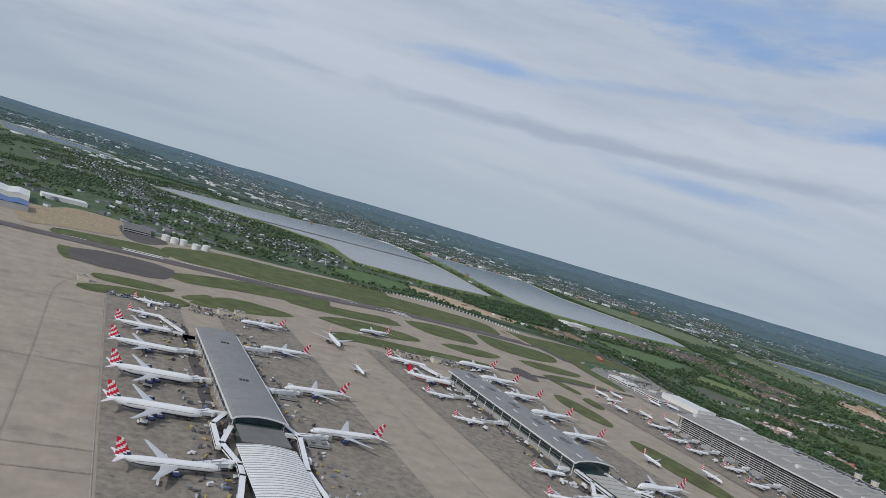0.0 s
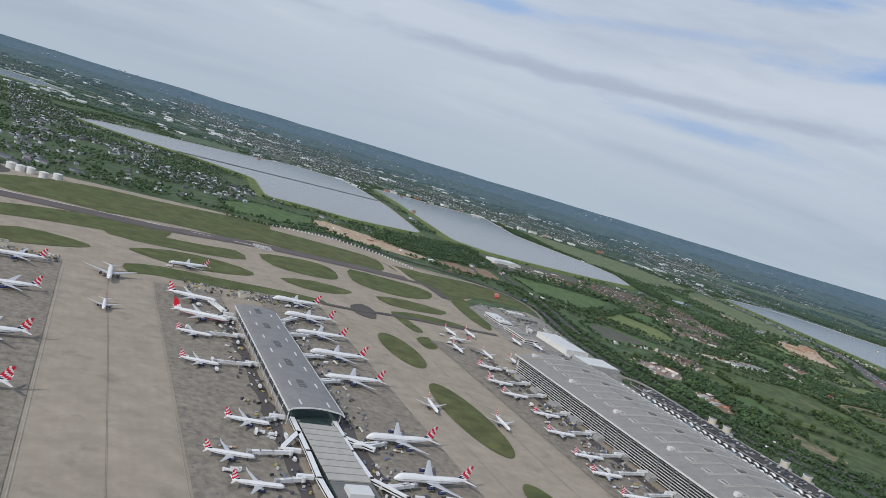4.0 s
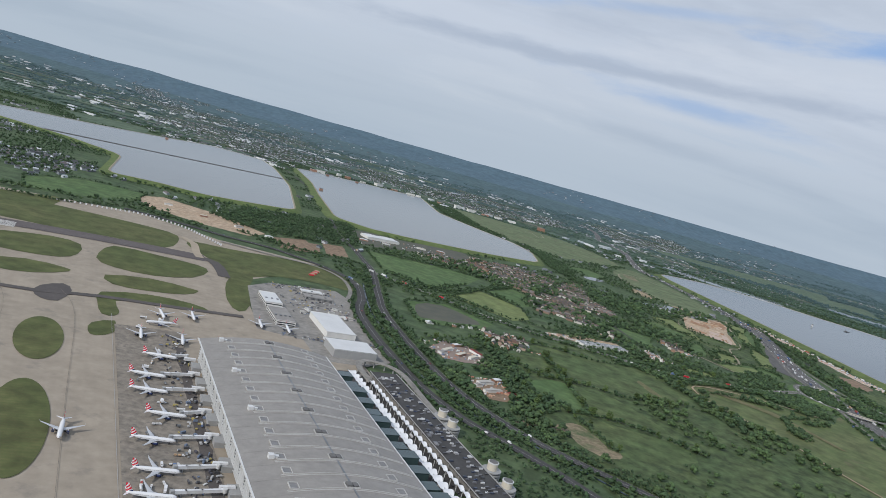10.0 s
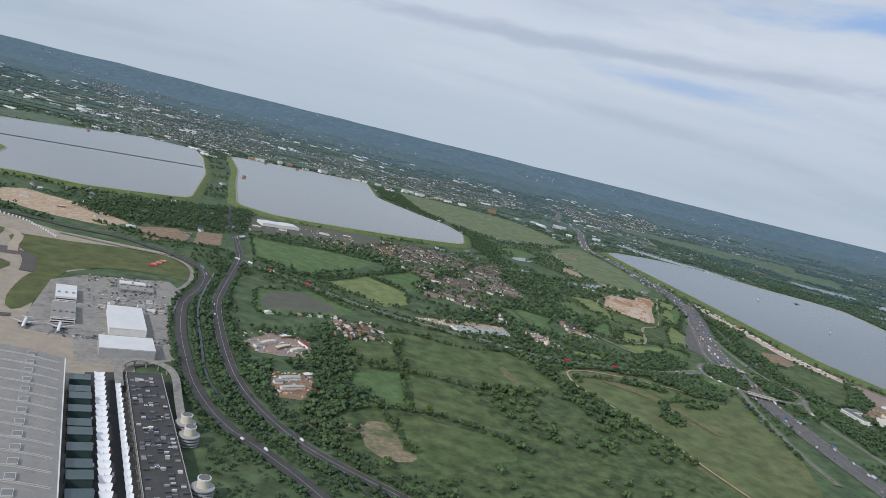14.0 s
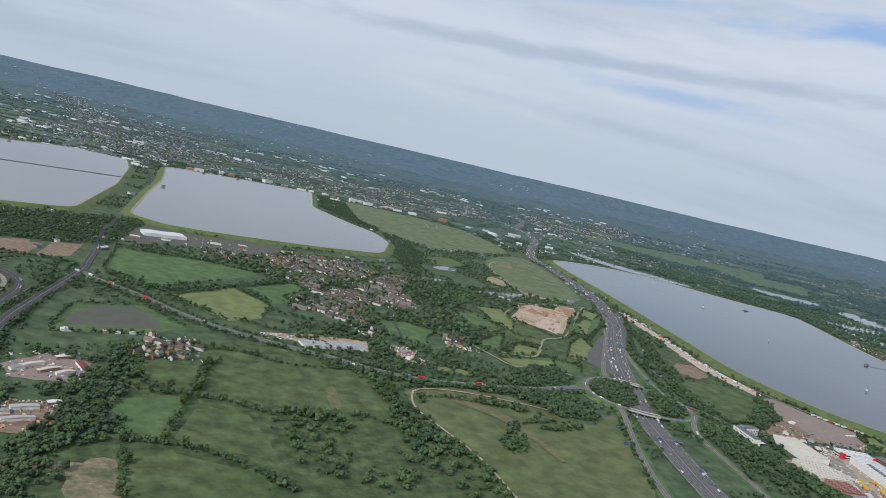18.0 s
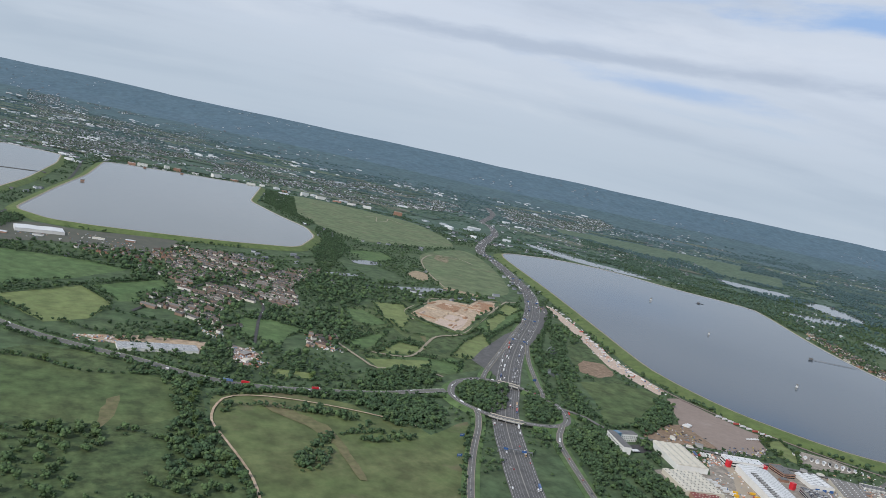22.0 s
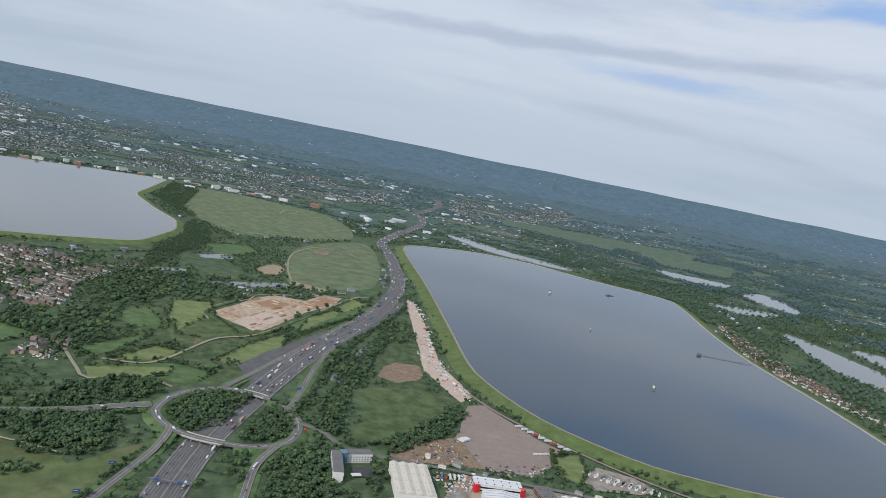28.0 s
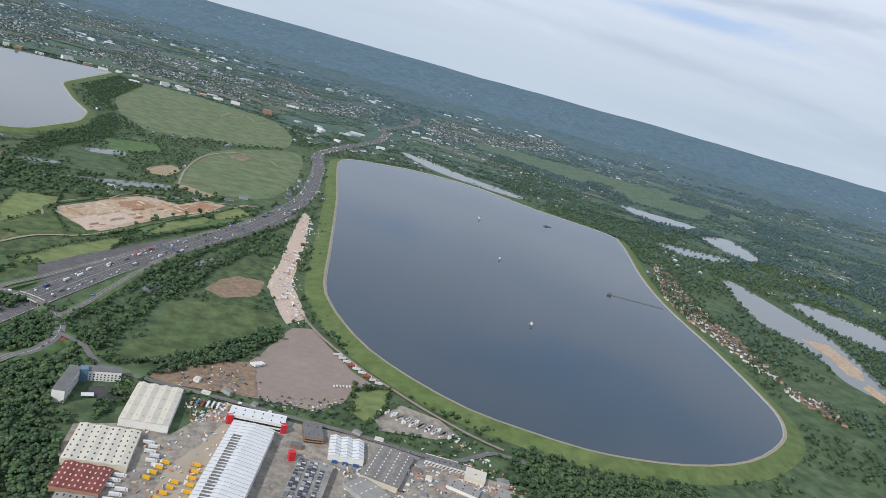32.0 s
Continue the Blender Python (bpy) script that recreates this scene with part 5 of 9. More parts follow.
AREAS.append(("copse", 44, [(1310, 450), (1825, 450), (1825, 640), (1560, 640), (1400, 720), (1320, 700)]))
AREAS.append(("wood", 9, [(2277, 1100), (2320, 1140), (2373, 1156), (2416, 1138), (2334, 1013), (2309, 997), (2281, 1011), (2270, 1048)]))
AREAS.append(("wood", 9, [(2445, 1117), (2478, 1101), (2471, 1043), (2453, 1011), (2423, 988), (2356, 971), (2389, 1038)]))
AREAS.append(("wood", 10, [(2140, 1180), (2198, 1209), (2245, 1215), (2278, 1175), (2271, 1137), (2193, 1106), (2139, 1106), (2113, 1132)]))
AREAS.append(("wood", 10, [(2055, 1055), (2115, 1072), (2174, 1063), (2212, 1036), (2213, 994), (2174, 960), (2127, 1001), (2058, 1014)]))
AREAS.append(("shrub", 7, [(1160, 430), (1160, 590), (1162, 740), (1172, 860), (1192, 1000), (1215, 1180), (1262, 1300), (1302, 1280), (1270, 1080), (1262, 930), (1285, 800), (1330, 700), (1440, 560), (1500, 430)]))
AREAS.append(("wood", 9, [(1259, 1080), (1262, 963), (1295, 970), (1259, 813), (1234, 861)]))
AREAS.append(("wood", 10, [(1295, 1854), (1090, 1872), (1031, 1959), (1179, 2213), (1350, 2263), (1563, 2390), (1443, 1909)]))
AREAS.append(("wood", 10, [(2404, 663), (2407, 780), (2443, 804), (2462, 748), (2454, 660), (2447, 611), (2408, 614)]))
AREAS.append(("wood", 10, [(3033, 734), (3091, 741), (3143, 684), (3230, 660), (3315, 629), (3272, 555), (2938, 581)]))
AREAS.append(("wood", 10, [(2459, 856), (2482, 931), (2443, 942), (2397, 906), (2404, 815), (2437, 810)]))
AREAS.append(("wood", 10, [(2434, 916), (2471, 970), (2481, 932), (2452, 833), (2399, 781), (2372, 784)]))
AREAS.append(("wood", 11, [(2325, 816), (2327, 905), (2364, 936), (2354, 856)]))
AREAS.append(("wood", 9, [(2597, 978), (2674, 970), (2780, 1063), (2781, 1108), (2665, 1015)]))
AREAS.append(("wood", 11, [(2648, 4206), (2757, 4002), (2580, 3282), (2603, 2764), (2578, 2530), (2287, 1953), (2391, 2411), (2592, 3006), (2481, 3514)]))
AREAS.append(("wood", 9, [(1197, 1267), (1218, 1209), (1188, 1036), (1179, 853), (1166, 851), (1172, 1032)]))
AREAS.append(("village", 15, [(1847, 1782), (1996, 2097), (2296, 2228), (2408, 2153), (2211, 1680), (2046, 1536), (1947, 1529), (1751, 1411), (1787, 1545)]))
AREAS.append(("village", 15, [(2097, 1402), (2159, 1395), (2102, 1294), (2062, 1306)]))
AREAS.append(("village", 16, [(1470, 1227), (1547, 1183), (1495, 1086), (1426, 1088)]))
AREAS.append(("village", 17, [(1660, 2050), (1919, 2189), (1985, 2113), (1881, 1878), (1754, 1903), (1651, 1973)]))
AREAS.append(("village", 17, [(4445, 2038), (4410, 1904), (4190, 1536), (4082, 1275), (3951, 984), (3993, 909), (3917, 813), (3888, 904), (3944, 1094), (3977, 1258), (4038, 1500)]))
AREAS.append(("town", 20, [(-237, 5081), (247, 3466), (580, 2983), (793, 2675), (751, 2284), (551, 1919), (380, 1909), (221, 1791), (161, 1758)]))
AREAS.append(("town", 22, [(1484, 5125), (2065, 5850), (2681, 6203), (3118, 5543), (4168, 6428), (4632, 5581), (4459, 4995), (3356, 4304), (2875, 4481), (2368, 4456), (1837, 4598), (1479, 4630)]))
AREAS.append(("town", 24, [(4868, 5227), (5919, 6506), (7328, 6960), (7025, 6330), (5368, 4813), (4760, 4735)]))
AREAS.append(("town", 30, [(1104, 10849), (2072, 10332), (3149, 9474), (2764, 7576), (1843, 6509), (1387, 7091)]))
AREAS.append(("town", 26, [(5268, 5995), (6334, 7024), (7178, 6939), (7280, 6676), (5518, 5055), (4898, 4878)]))
AREAS.append(("town", 34, [(1182, 6435), (1981, 7010), (2798, 6559), (3519, 6312), (2109, 4625), (1514, 4822), (1075, 4985)]))

AREAS.append(("wood", 11, [(2413, 817), (2454, 841), (2473, 799), (2464, 768), (2460, 729), (2452, 673), (2451, 628), (2395, 632), (2400, 676), (2404, 741)]))
AREAS.append(("wood", 12, [(2375, 861), (2393, 842), (2392, 798), (2382, 746), (2377, 715), (2381, 677), (2383, 633), (2363, 634), (2354, 687), (2349, 731), (2360, 779), (2370, 809)]))
AREAS.append(("wood", 12, [(2478, 1052), (2548, 1073), (2532, 1011), (2523, 965), (2516, 931), (2481, 936), (2467, 968), (2480, 1023)]))
AREAS.append(("wood", 11, [(2533, 924), (2559, 902), (2543, 870), (2530, 827), (2507, 800), (2485, 799), (2492, 832), (2516, 861)]))
AREAS.append(("wood", 11, [(2413, 929), (2460, 946), (2468, 911), (2450, 879), (2428, 900), (2399, 891)]))
AREAS.append(("wood", 12, [(3038, 741), (3105, 733), (3028, 635), (3004, 648), (3008, 686)]))
AREAS.append(("wood", 16, [(1716, 1360), (1861, 1409), (1878, 1324), (1862, 1283), (1722, 1273)]))
AREAS.append(("wood", 13, [(1839, 1190), (1874, 1278), (1906, 1300), (1910, 1229), (1894, 1174), (1932, 1143), (1906, 1116), (1839, 1130)]))
AREAS.append(("wood", 13, [(1950, 1462), (2060, 1579), (2105, 1470), (2092, 1428), (2048, 1416), (2034, 1468), (1970, 1459)]))
AREAS.append(("wood", 14, [(2140, 1893), (2293, 2033), (2364, 1935), (2320, 1771), (2244, 1690), (2189, 1534), (2162, 1391), (2124, 1365), (2098, 1430), (2123, 1535), (2152, 1657), (2161, 1816)]))
AREAS.append(("wood", 13, [(2150, 1389), (2206, 1478), (2265, 1494), (2235, 1409), (2189, 1362), (2148, 1353)]))
AREAS.append(("wood", 14, [(2560, 2839), (2568, 2620), (2478, 2326), (2379, 2188), (2371, 2305)]))
AREAS.append(("wood", 13, [(2189, 1280), (2320, 1429), (2337, 1359), (2247, 1291)]))
AREAS.append(("wood", 13, [(2161, 1174), (2282, 1205), (2247, 1107), (2119, 1085), (2040, 1086), (2114, 1142)]))
AREAS.append(("wood", 14, [(1984, 1229), (2042, 1253), (2038, 1170), (1996, 1127), (1965, 1148)]))
AREAS.append(("wood", 13, [(2925, 1744), (2861, 1580), (2688, 1309), (2593, 1149), (2477, 942), (2461, 966), (2473, 1019), (2559, 1179), (2633, 1320), (2734, 1449)]))
AREAS.append(("wood", 12, [(2570, 944), (2639, 1000), (2787, 1100), (2693, 975), (2599, 920), (2565, 920)]))
HEDGES.append((22, [(2304, 723), (2329, 743), (2350, 775), (2370, 823), (2384, 884), (2413, 931)]))
HEDGES.append((12, [(1732, 1140), (1789, 1104), (1838, 1078), (1881, 1065)]))
HEDGES.append((12, [(1784, 1160), (1846, 1128)]))
HEDGES.append((12, [(1912, 2103), (2035, 2144), (2191, 2162), (2349, 2247)]))
HEDGES.append((10, [(1951, 1466), (1936, 1341), (1984, 1304)]))
HEDGES.append((10, [(1694, 1661), (1777, 1700), (1786, 1755)]))
HEDGES.append((9, [(1782, 1727), (1862, 1677)]))
HEDGES.append((12, [(1709, 1462), (1736, 1436), (1798, 1403)]))
HEDGES.append((9, [(2565, 916), (2613, 968), (2697, 986)]))
HEDGES.append((9, [(2034, 1099), (2072, 1158), (2142, 1174)]))
HEDGES.append((9, [(1955, 1125), (2021, 1121), (2059, 1163)]))
# tree belts beside the airport roads
for name, sides in (("main_road", (-15, 14, 22)), ("perimeter_road", (15,)), ("river_channel", (-7, 8)), ("a_road", (-14, 14, 20))):
    for line, _ in ROADS[name]:
        nn = normals(line)
        for off in sides:
            run = [(x + n.x * off, y + n.y * off) for (x, y), n in zip(line, nn) if 430 < y < 1560]
            if len(run) > 3:
                HEDGES.append((7.0, run[::3] + run[-1:]))
# bushes on the landfill meadow
HEDGES += [(8.0, [(1880, 1010), (1930, 1000), (1975, 985)]), (9.0, [(1960, 900), (2010, 915), (2060, 950)]), (12.0, [(1945, 820), (1960, 850)])]

# woods, belts and fields round the junction
AREAS.append(("wood", 13, [(1779, 1114), (1818, 1084), (1811, 1007), (1829, 916), (1837, 781), (1759, 785), (1750, 898), (1785, 949)]))
AREAS.append(("wood", 12, [(1858, 1105), (2001, 1079), (2101, 1063), (2156, 1031), (2128, 951), (2083, 950), (2073, 1025), (1996, 1043), (1888, 1056)]))
AREAS.append(("wood", 20, [(2304, 723), (2341, 777), (2359, 712), (2381, 634), (2312, 639)]))
AREAS.append(("wood", 10, [(1912, 835), (1969, 869), (1971, 857), (1939, 804), (1911, 791)]))
AREAS.append(("wood", 10, [(1957, 1007), (1990, 1002), (2046, 963), (2040, 950), (1985, 973)]))
AREAS.append(("wood", 10, [(2012, 897), (2054, 901), (2116, 911), (2100, 886), (2039, 874)]))
AREAS.append(("wood", 10, [(1833, 999), (1871, 1022), (1878, 1006), (1840, 970)]))

# ---- terminals ----


def arc_strip(x0, x1, y0, y1, zf, n=16, thick=0.6, u0=0.0, u1=1.0):
    """A slab that follows the roof curve zf(u) from x0 to x1."""
    bm = bmesh.new()
    top, bot = [], []
    for i in range(n + 1):
        u = u0 + (u1 - u0) * i / n
        x, z = x0 + (x1 - x0) * u, zf(u)
        top.append((bm.verts.new((x, y0, z)), bm.verts.new((x, y1, z))))
        bot.append((bm.verts.new((x, y0, z - thick)), bm.verts.new((x, y1, z - thick))))
    for i in range(n):
        bm.faces.new((top[i][0], top[i + 1][0], top[i + 1][1], top[i][1]))
        bm.faces.new((bot[i][1], bot[i + 1][1], bot[i + 1][0], bot[i][0]))
        for k in (0, 1):
            q = (top[i][k], bot[i][k], bot[i + 1][k], top[i + 1][k])
            bm.faces.new(q if k == 0 else q[::-1])
    for e in (0, n):
        bm.faces.new((top[e][0], top[e][1], bot[e][1], bot[e][0]))
    return bm


def frame_box(x0, y0, x1, y1, z, w=0.7, h=0.9):
    bm = bmesh.new()
    for a in ((x0, y0, x1, y0 + w), (x0, y1 - w, x1, y1), (x0, y0 + w, x0 + w, y1 - w), (x1 - w, y0 + w, x1, y1 - w)):
        box(bm, a[0], a[1], z - 0.4, a[2], a[3], z + h)
    return bm


def main_terminal():
    t = thing("main_terminal", "huge airport terminal with an arched grey metal roof", "terminal building")
    X0, X1, Y0, Y1 = 874, 1034, 430, 862
    zf = lambda u: 26 + 12.5 * math.sin(math.pi * (0.06 + 0.88 * u)) - 3.5 * u
    bays = 18
    step = (Y1 - Y0) / bays
    for b in range(bays):
        y0, y1 = Y0 + b * step, Y0 + (b + 1) * step
        panel = part("roof_panel", arc_strip(X0, X1, y0, y1 - 0.25, zf, 20, 0.8), "roof_light", t, smooth=False)
        for d in (3.2, 5.6):
            part("roof_seam", arc_strip(X0, X1, y0 + d, y0 + d + 0.4, lambda u: zf(u) + 0.45, 20, 0.5, 0.16, 0.97), "roof_seam_metal", panel)
        for u in (0.2, 0.79):
            x, z = X0 + (X1 - X0) * u, zf(u)
            part("skylight_frame", frame_box(x - 4, y0 + 7, x + 4, y0 + 17, z, 0.45), "roof_seam_metal", panel)
            part("skylight", box(bmesh.new(), x - 3.3, y0 + 7.7, z - 0.8, x + 3.3, y0 + 16.3, z + 0.4), "roof_metal", panel)
        x, z = X0 + (X1 - X0) * 0.5, zf(0.5)
        if b % 2:
            part("vent", box(box(bmesh.new(), x - 5, y0 + 8, z - 0.3, x - 0.5, y0 + 14, z + 2.0), x + 0.5, y0 + 8, z - 0.3, x + 5, y0 + 14, z + 1.5), "bitumen", panel)
            part("vent_frame", frame_box(x - 6.2, y0 + 6.8, x + 6.2, y0 + 15.2, z, 0.4), "roof_seam_metal", panel)
        if b % 4 == 1:
            x, z = X0 + (X1 - X0) * 0.17, zf(0.17)
            part("plant_unit", box(box(bmesh.new(), x - 6, y0 + 9, z - 1, x - 1, y0 + 14, z + 3.0), x - 1, y0 + 10, z - 1, x + 3, y0 + 13, z + 2.0), "white_sheet", panel, "white rooftop plant unit")
    part("crest_gutter", box(bmesh.new(), 953.2, Y0, zf(0.5) - 0.3, 954.6, Y1, zf(0.5) + 0.35), "steel", t)
    part("base", box(bmesh.new(), X0 + 8, Y0 + 5, 0, X1 - 8, Y1 - 6, 23), "glass_wall", t, "dark green glazed walls")
    ze = zf(0)
    for k in range(9):
        z = 3.0 + k * (ze - 5) / 8
        part("louvre", box(bmesh.new(), X0 + 3.4, Y0 + 4, z, X0 + 5.0, Y1 - 4, z + 0.45), "white_sheet", t)
    for b in range(bays + 1):
        y = Y0 + 4 + b * (Y1 - Y0 - 8) / bays
        col = box(bmesh.new(), -0.6, -0.5, 0, 0.6, 0.5, 26.5, m=pose(X0 + 5.8, y, 0, 0, -6, 0))
        part("column", col, "steel", t)
        col = box(bmesh.new(), -0.6, -0.5, 0, 0.6, 0.5, 22, m=pose(X1 - 5.5, y, 0, 0, 6, 0))
        part("column", col, "white_sheet", t)
    part("edge_beam", box(bmesh.new(), X0 - 0.6, Y0, ze - 1.4, X0 + 0.5, Y1, ze + 0.4), "white_sheet", t)
    zw = zf(1)
    part("edge_beam", box(bmesh.new(), X1 - 0.5, Y0, zw - 1.4, X1 + 0.6, Y1, zw + 0.3), "white_sheet", t)
    part("gable_glass", arc_strip(X0 + 6, X1 - 6, Y1 - 7, Y1 - 6, lambda u: zf(u) - 0.8, 16, 12), "glass_wall", t)
    # canteen of low blocks on the airside apron level
    for b in range(9):
        y = Y0 + 25 + b * 46
        part("airside_block", box(bmesh.new(), X0 - 6, y, 0, X0 + 4, y + 18, 5.5), "grey_wall", t)
    return t


def satellite(x0, x1, y0, y1, ze, rise, label, dark_lights, mat):
    t = thing("satellite_terminal", label, "terminal building", "satellite terminals")
    zf = lambda u: ze + rise * math.sin(math.pi * min(1, max(0, u))) - (1.6 if u < 0.02 or u > 0.98 else 0)
    bays = 14
    step = (y1 - y0) / bays
    for b in range(bays):
        panel = part("roof_panel", arc_strip(x0, x1, y0 + b * step, y0 + (b + 1) * step - 0.15, zf, 14, 0.8), mat, t)
        if dark_lights and b % 2 == 0:
            for u in (0.24, 0.74):
                x = x0 + (x1 - x0) * u
                part("roof_hatch", box(bmesh.new(), x - 0.7, y0 + (b + 0.3) * step, zf(u) - 0.3, x + 0.7, y0 + (b + 0.75) * step, zf(u) + 0.5), "white_sheet", panel)
    xm = (x0 + x1) / 2
    if dark_lights:
        for f in (0.18, 0.36, 0.54, 0.74, 0.92):
            y = y0 + (y1 - y0) * f
            well = part("skylight", box(bmesh.new(), xm - 6, y - 9, zf(0.5) - 1.5, xm + 1, y + 9, zf(0.5) + 0.35), "bitumen", t, "dark sunken roof light")
            for k in range(4):
                part("blade", box(bmesh.new(), xm - 5.6, y - 8 + k * 4.6, zf(0.5) + 0.3, xm + 0.6, y - 7.2 + k * 4.6, zf(0.5) + 0.9), "steel", well)
    else:
        for f in (0.33, 0.78):
            y = y0 + (y1 - y0) * f
            for k in range(3):
                part("vent", box(bmesh.new(), xm - 4 + k * 3, y - 1.5, zf(0.5) - 0.4, xm - 2 + k * 3, y + 1.5, zf(0.5) + 1.0), "dark_steel", t)
    part("hall", box(bmesh.new(), x0 + 5, y0 + 5, 0, x1 - 5, y1 - 4, ze - 0.4), "glass_wall", t, "green glazed departure hall")
    part("plinth", box(bmesh.new(), x0 + 3.5, y0 + 3, 0, x1 - 3.5, y1 - 3, 5.0), "grey_wall", t)
    part("end_glass", arc_strip(x0 + 4, x1 - 4, y0 + 4, y0 + 4.8, lambda u: zf(u) - 0.9, 12, 6), "glass_wall", t)
    for side, x in ((-1, x0 + 2.2), (1, x1 - 2.2)):
        for k in range(4):
            z = 6.5 + k * (ze - 8.5) / 3
            part("louvre", box(bmesh.new(), x - 0.5, y0 + 4, z, x + 0.5, y1 - 4, z + 0.5), "steel", t)
        for b in range(bays + 1):
            y = y0 + 4 + b * (y1 - y0 - 8) / bays
            part("column", box(bmesh.new(), x - 0.35, y - 0.35, 0, x + 0.35, y + 0.35, ze - 0.4), "white_sheet", t)
    for x, z in ((x0, zf(0.0)), (x1, zf(1.0))):
        part("eaves", box(bmesh.new(), x - 0.5, y0, z - 0.9, x + 0.4, y1, z + 0.5), "white_sheet", t)
    part("front_fascia", arc_strip(x0, x1, y0 - 0.8, y0 - 0.05, lambda u: zf(u) + 0.25, 14, 1.2), "white_sheet", t)
    return t


main_terminal()
satellite(131, 177, 566, 852, 15.5, 3.0, "long satellite terminal with a smooth grey metal roof", False, "roof_metal")
satellite(481, 533, 586, 898, 16.5, 3.2, "long satellite terminal with dark roof lights", True, "roof_metal")

# lower extensions at the north ends of the satellites
ext = thing("canopy_hall", "low hall with a ribbed white translucent roof", "terminal building")
part("wall", box(bmesh.new(), 133, 420, 0, 172, 524, 8), "glass_wall", ext)
for k in range(13):
    y = 420 + k * 8
    p_ = part("roof_sheet", arc_strip(129, 175, y, y + 7.6, lambda u: 10 + 2.2 * math.sin(math.pi * u), 10, 0.5), "canopy_white", ext)
    for d in (1.8, 5.4):
        part("rib", arc_strip(129, 175, y + d, y + d + 0.3, lambda u: 10.4 + 2.2 * math.sin(math.pi * u), 10, 0.4), "grey_wall", p_)
part("link_block", box(bmesh.new(), 136, 525, 0, 170, 568, 10.5), "glass_wall", ext, "dark teal glazed link")
part("link_roof", box(bmesh.new(), 134, 527, 10.5, 172, 562, 11.3), "bitumen", ext)
ext = thing("link_hall", "low hall under a slatted brown roof", "terminal building")
part("wall", box(bmesh.new(), 493, 405, 0, 521, 584, 8), "glass_wall", ext)
for k in range(9):
    y = 478 + k * 11
    part("roof_slat", box(bmesh.new(), 490, y, 8.2, 524, y + 9.6, 9.2), "corrugated", ext)
part("flat_roof", box(bmesh.new(), 490, 405, 8.1, 524, 476, 9.0), "bitumen", ext)
part("plant_room", box(bmesh.new(), 498, 452, 9.0, 517, 466, 12.5), "white_sheet", ext)


def walkway(line, z=6.0, w=3.6):
    t = thing("passenger_walkway", "raised white passenger walkway on slim posts", "walkway", "walkways")
    for a, b in zip(line, line[1:]):
        d = Vector(b) - Vector(a)
        m = pose(a[0], a[1], z, 0, 0, math.degrees(math.atan2(d.y, d.x)))
        seg = part("tunnel", box(box(bmesh.new(), -1.4, -w / 2, -1.3, d.length + 1.4, w / 2, 1.5, m=m), -1.4, -w / 2 - 0.25, 1.5, d.length + 1.4, w / 2 + 0.25, 1.8, m=m), "canopy_white", t)
        part("window_band", box(bmesh.new(), 0, -w / 2 - 0.06, -0.2, d.length, w / 2 + 0.06, 0.8, m=m), "glass_dark", seg)
        for k in range(int(d.length // 16) + 1):
            q = Vector(a) + d.normalized() * (k * 16 + 3)
            part("post", box(bmesh.new(), q.x - 0.4, q.y - 0.4, 0, q.x + 0.4, q.y + 0.4, z - 1.3), "steel", t)
    return t


for line in ([(133, 598), (118, 568), (117, 523)], [(132, 566), (120, 529), (128, 493), (127, 475), (118, 430)], [(177, 598), (188, 565), (178, 496), (182, 440)],
             [(487, 588), (486, 526), (484, 482), (486, 440)], [(527, 590), (526, 533), (528, 488), (550, 462), (556, 430)], [(486, 560), (467, 531)], [(528, 560), (549, 543)]):
    walkway(line)

# tensile canopies, car park and ramps on the landside
for x, y0, y1, w in ((1070, 470, 862, 8.5), (1088, 440, 832, 4.5)):
    t = thing("fabric_canopy", "wavy white tensile fabric canopy along the forecourt", "canopy", "forecourt canopies")
    n = int((y1 - y0) / 13)
    for k in range(n):
        y = y0 + k * 13
        bm = bmesh.new()
        rows = []
        for i in range(5):
            v_ = i / 4
            rows.append([bm.verts.new((x - w / 2 * (1 + 0.35 * math.sin(v_ * math.pi)) + j / 4 * w * (1 + 0.35 * math.sin(v_ * math.pi)), y + v_ * 13, 11 + 2.6 * math.sin(v_ * math.pi) + 0.9 * (abs(j - 2) / 2))) for j in range(5)])
        for a, b in zip(rows, rows[1:]):
            for j in range(4):
                bm.faces.new((a[j], a[j + 1], b[j + 1], b[j]))
        part("fabric_bay", bm, "canopy_white", t, smooth=True)
        part("mast", box(bmesh.new(), x - 0.25, y - 0.25, 0, x + 0.25, y + 0.25, 13.5), "white_sheet", t)

bm = bmesh.new()
deck = thing("car_park_deck", "long multi-storey car park with an open top deck", "car park")
for k in range(4):
    part("floor_slab", box(bmesh.new(), 1098, 440, 3 + k * 3.2, 1137, 862, 3.5 + k * 3.2), "concrete2" if k < 3 else "asphalt", deck)
for x in (1098.3, 1136.7):
    for k in range(36):
        y = 442 + k * 12
        if y < 858 and k % 2 == 0:
            part("column", box(bmesh.new(), x - 0.4, y, 0, x + 0.4, y + 0.8, 12.6), "grey_wall", deck)
    part("parapet", box(bmesh.new(), x - 0.2, 440, 13.1, x + 0.2, 862, 14.2), "grey_wall", deck)
core = thing("forecourt_block", "dark glazed interchange block between terminal and car park", "building")
for k in range(14):
    y = 470 + k * 27
    part("lift_block", box(bmesh.new(), 1040, y, 0, 1060, y + 15, 15 + (k % 3) * 2), "glass_wall", core)
    part("block_roof", box(bmesh.new(), 1039.5, y - 0.5, 15 + (k % 3) * 2, 1060.5, y + 15.5, 15.7 + (k % 3) * 2), "glass_wall", core)

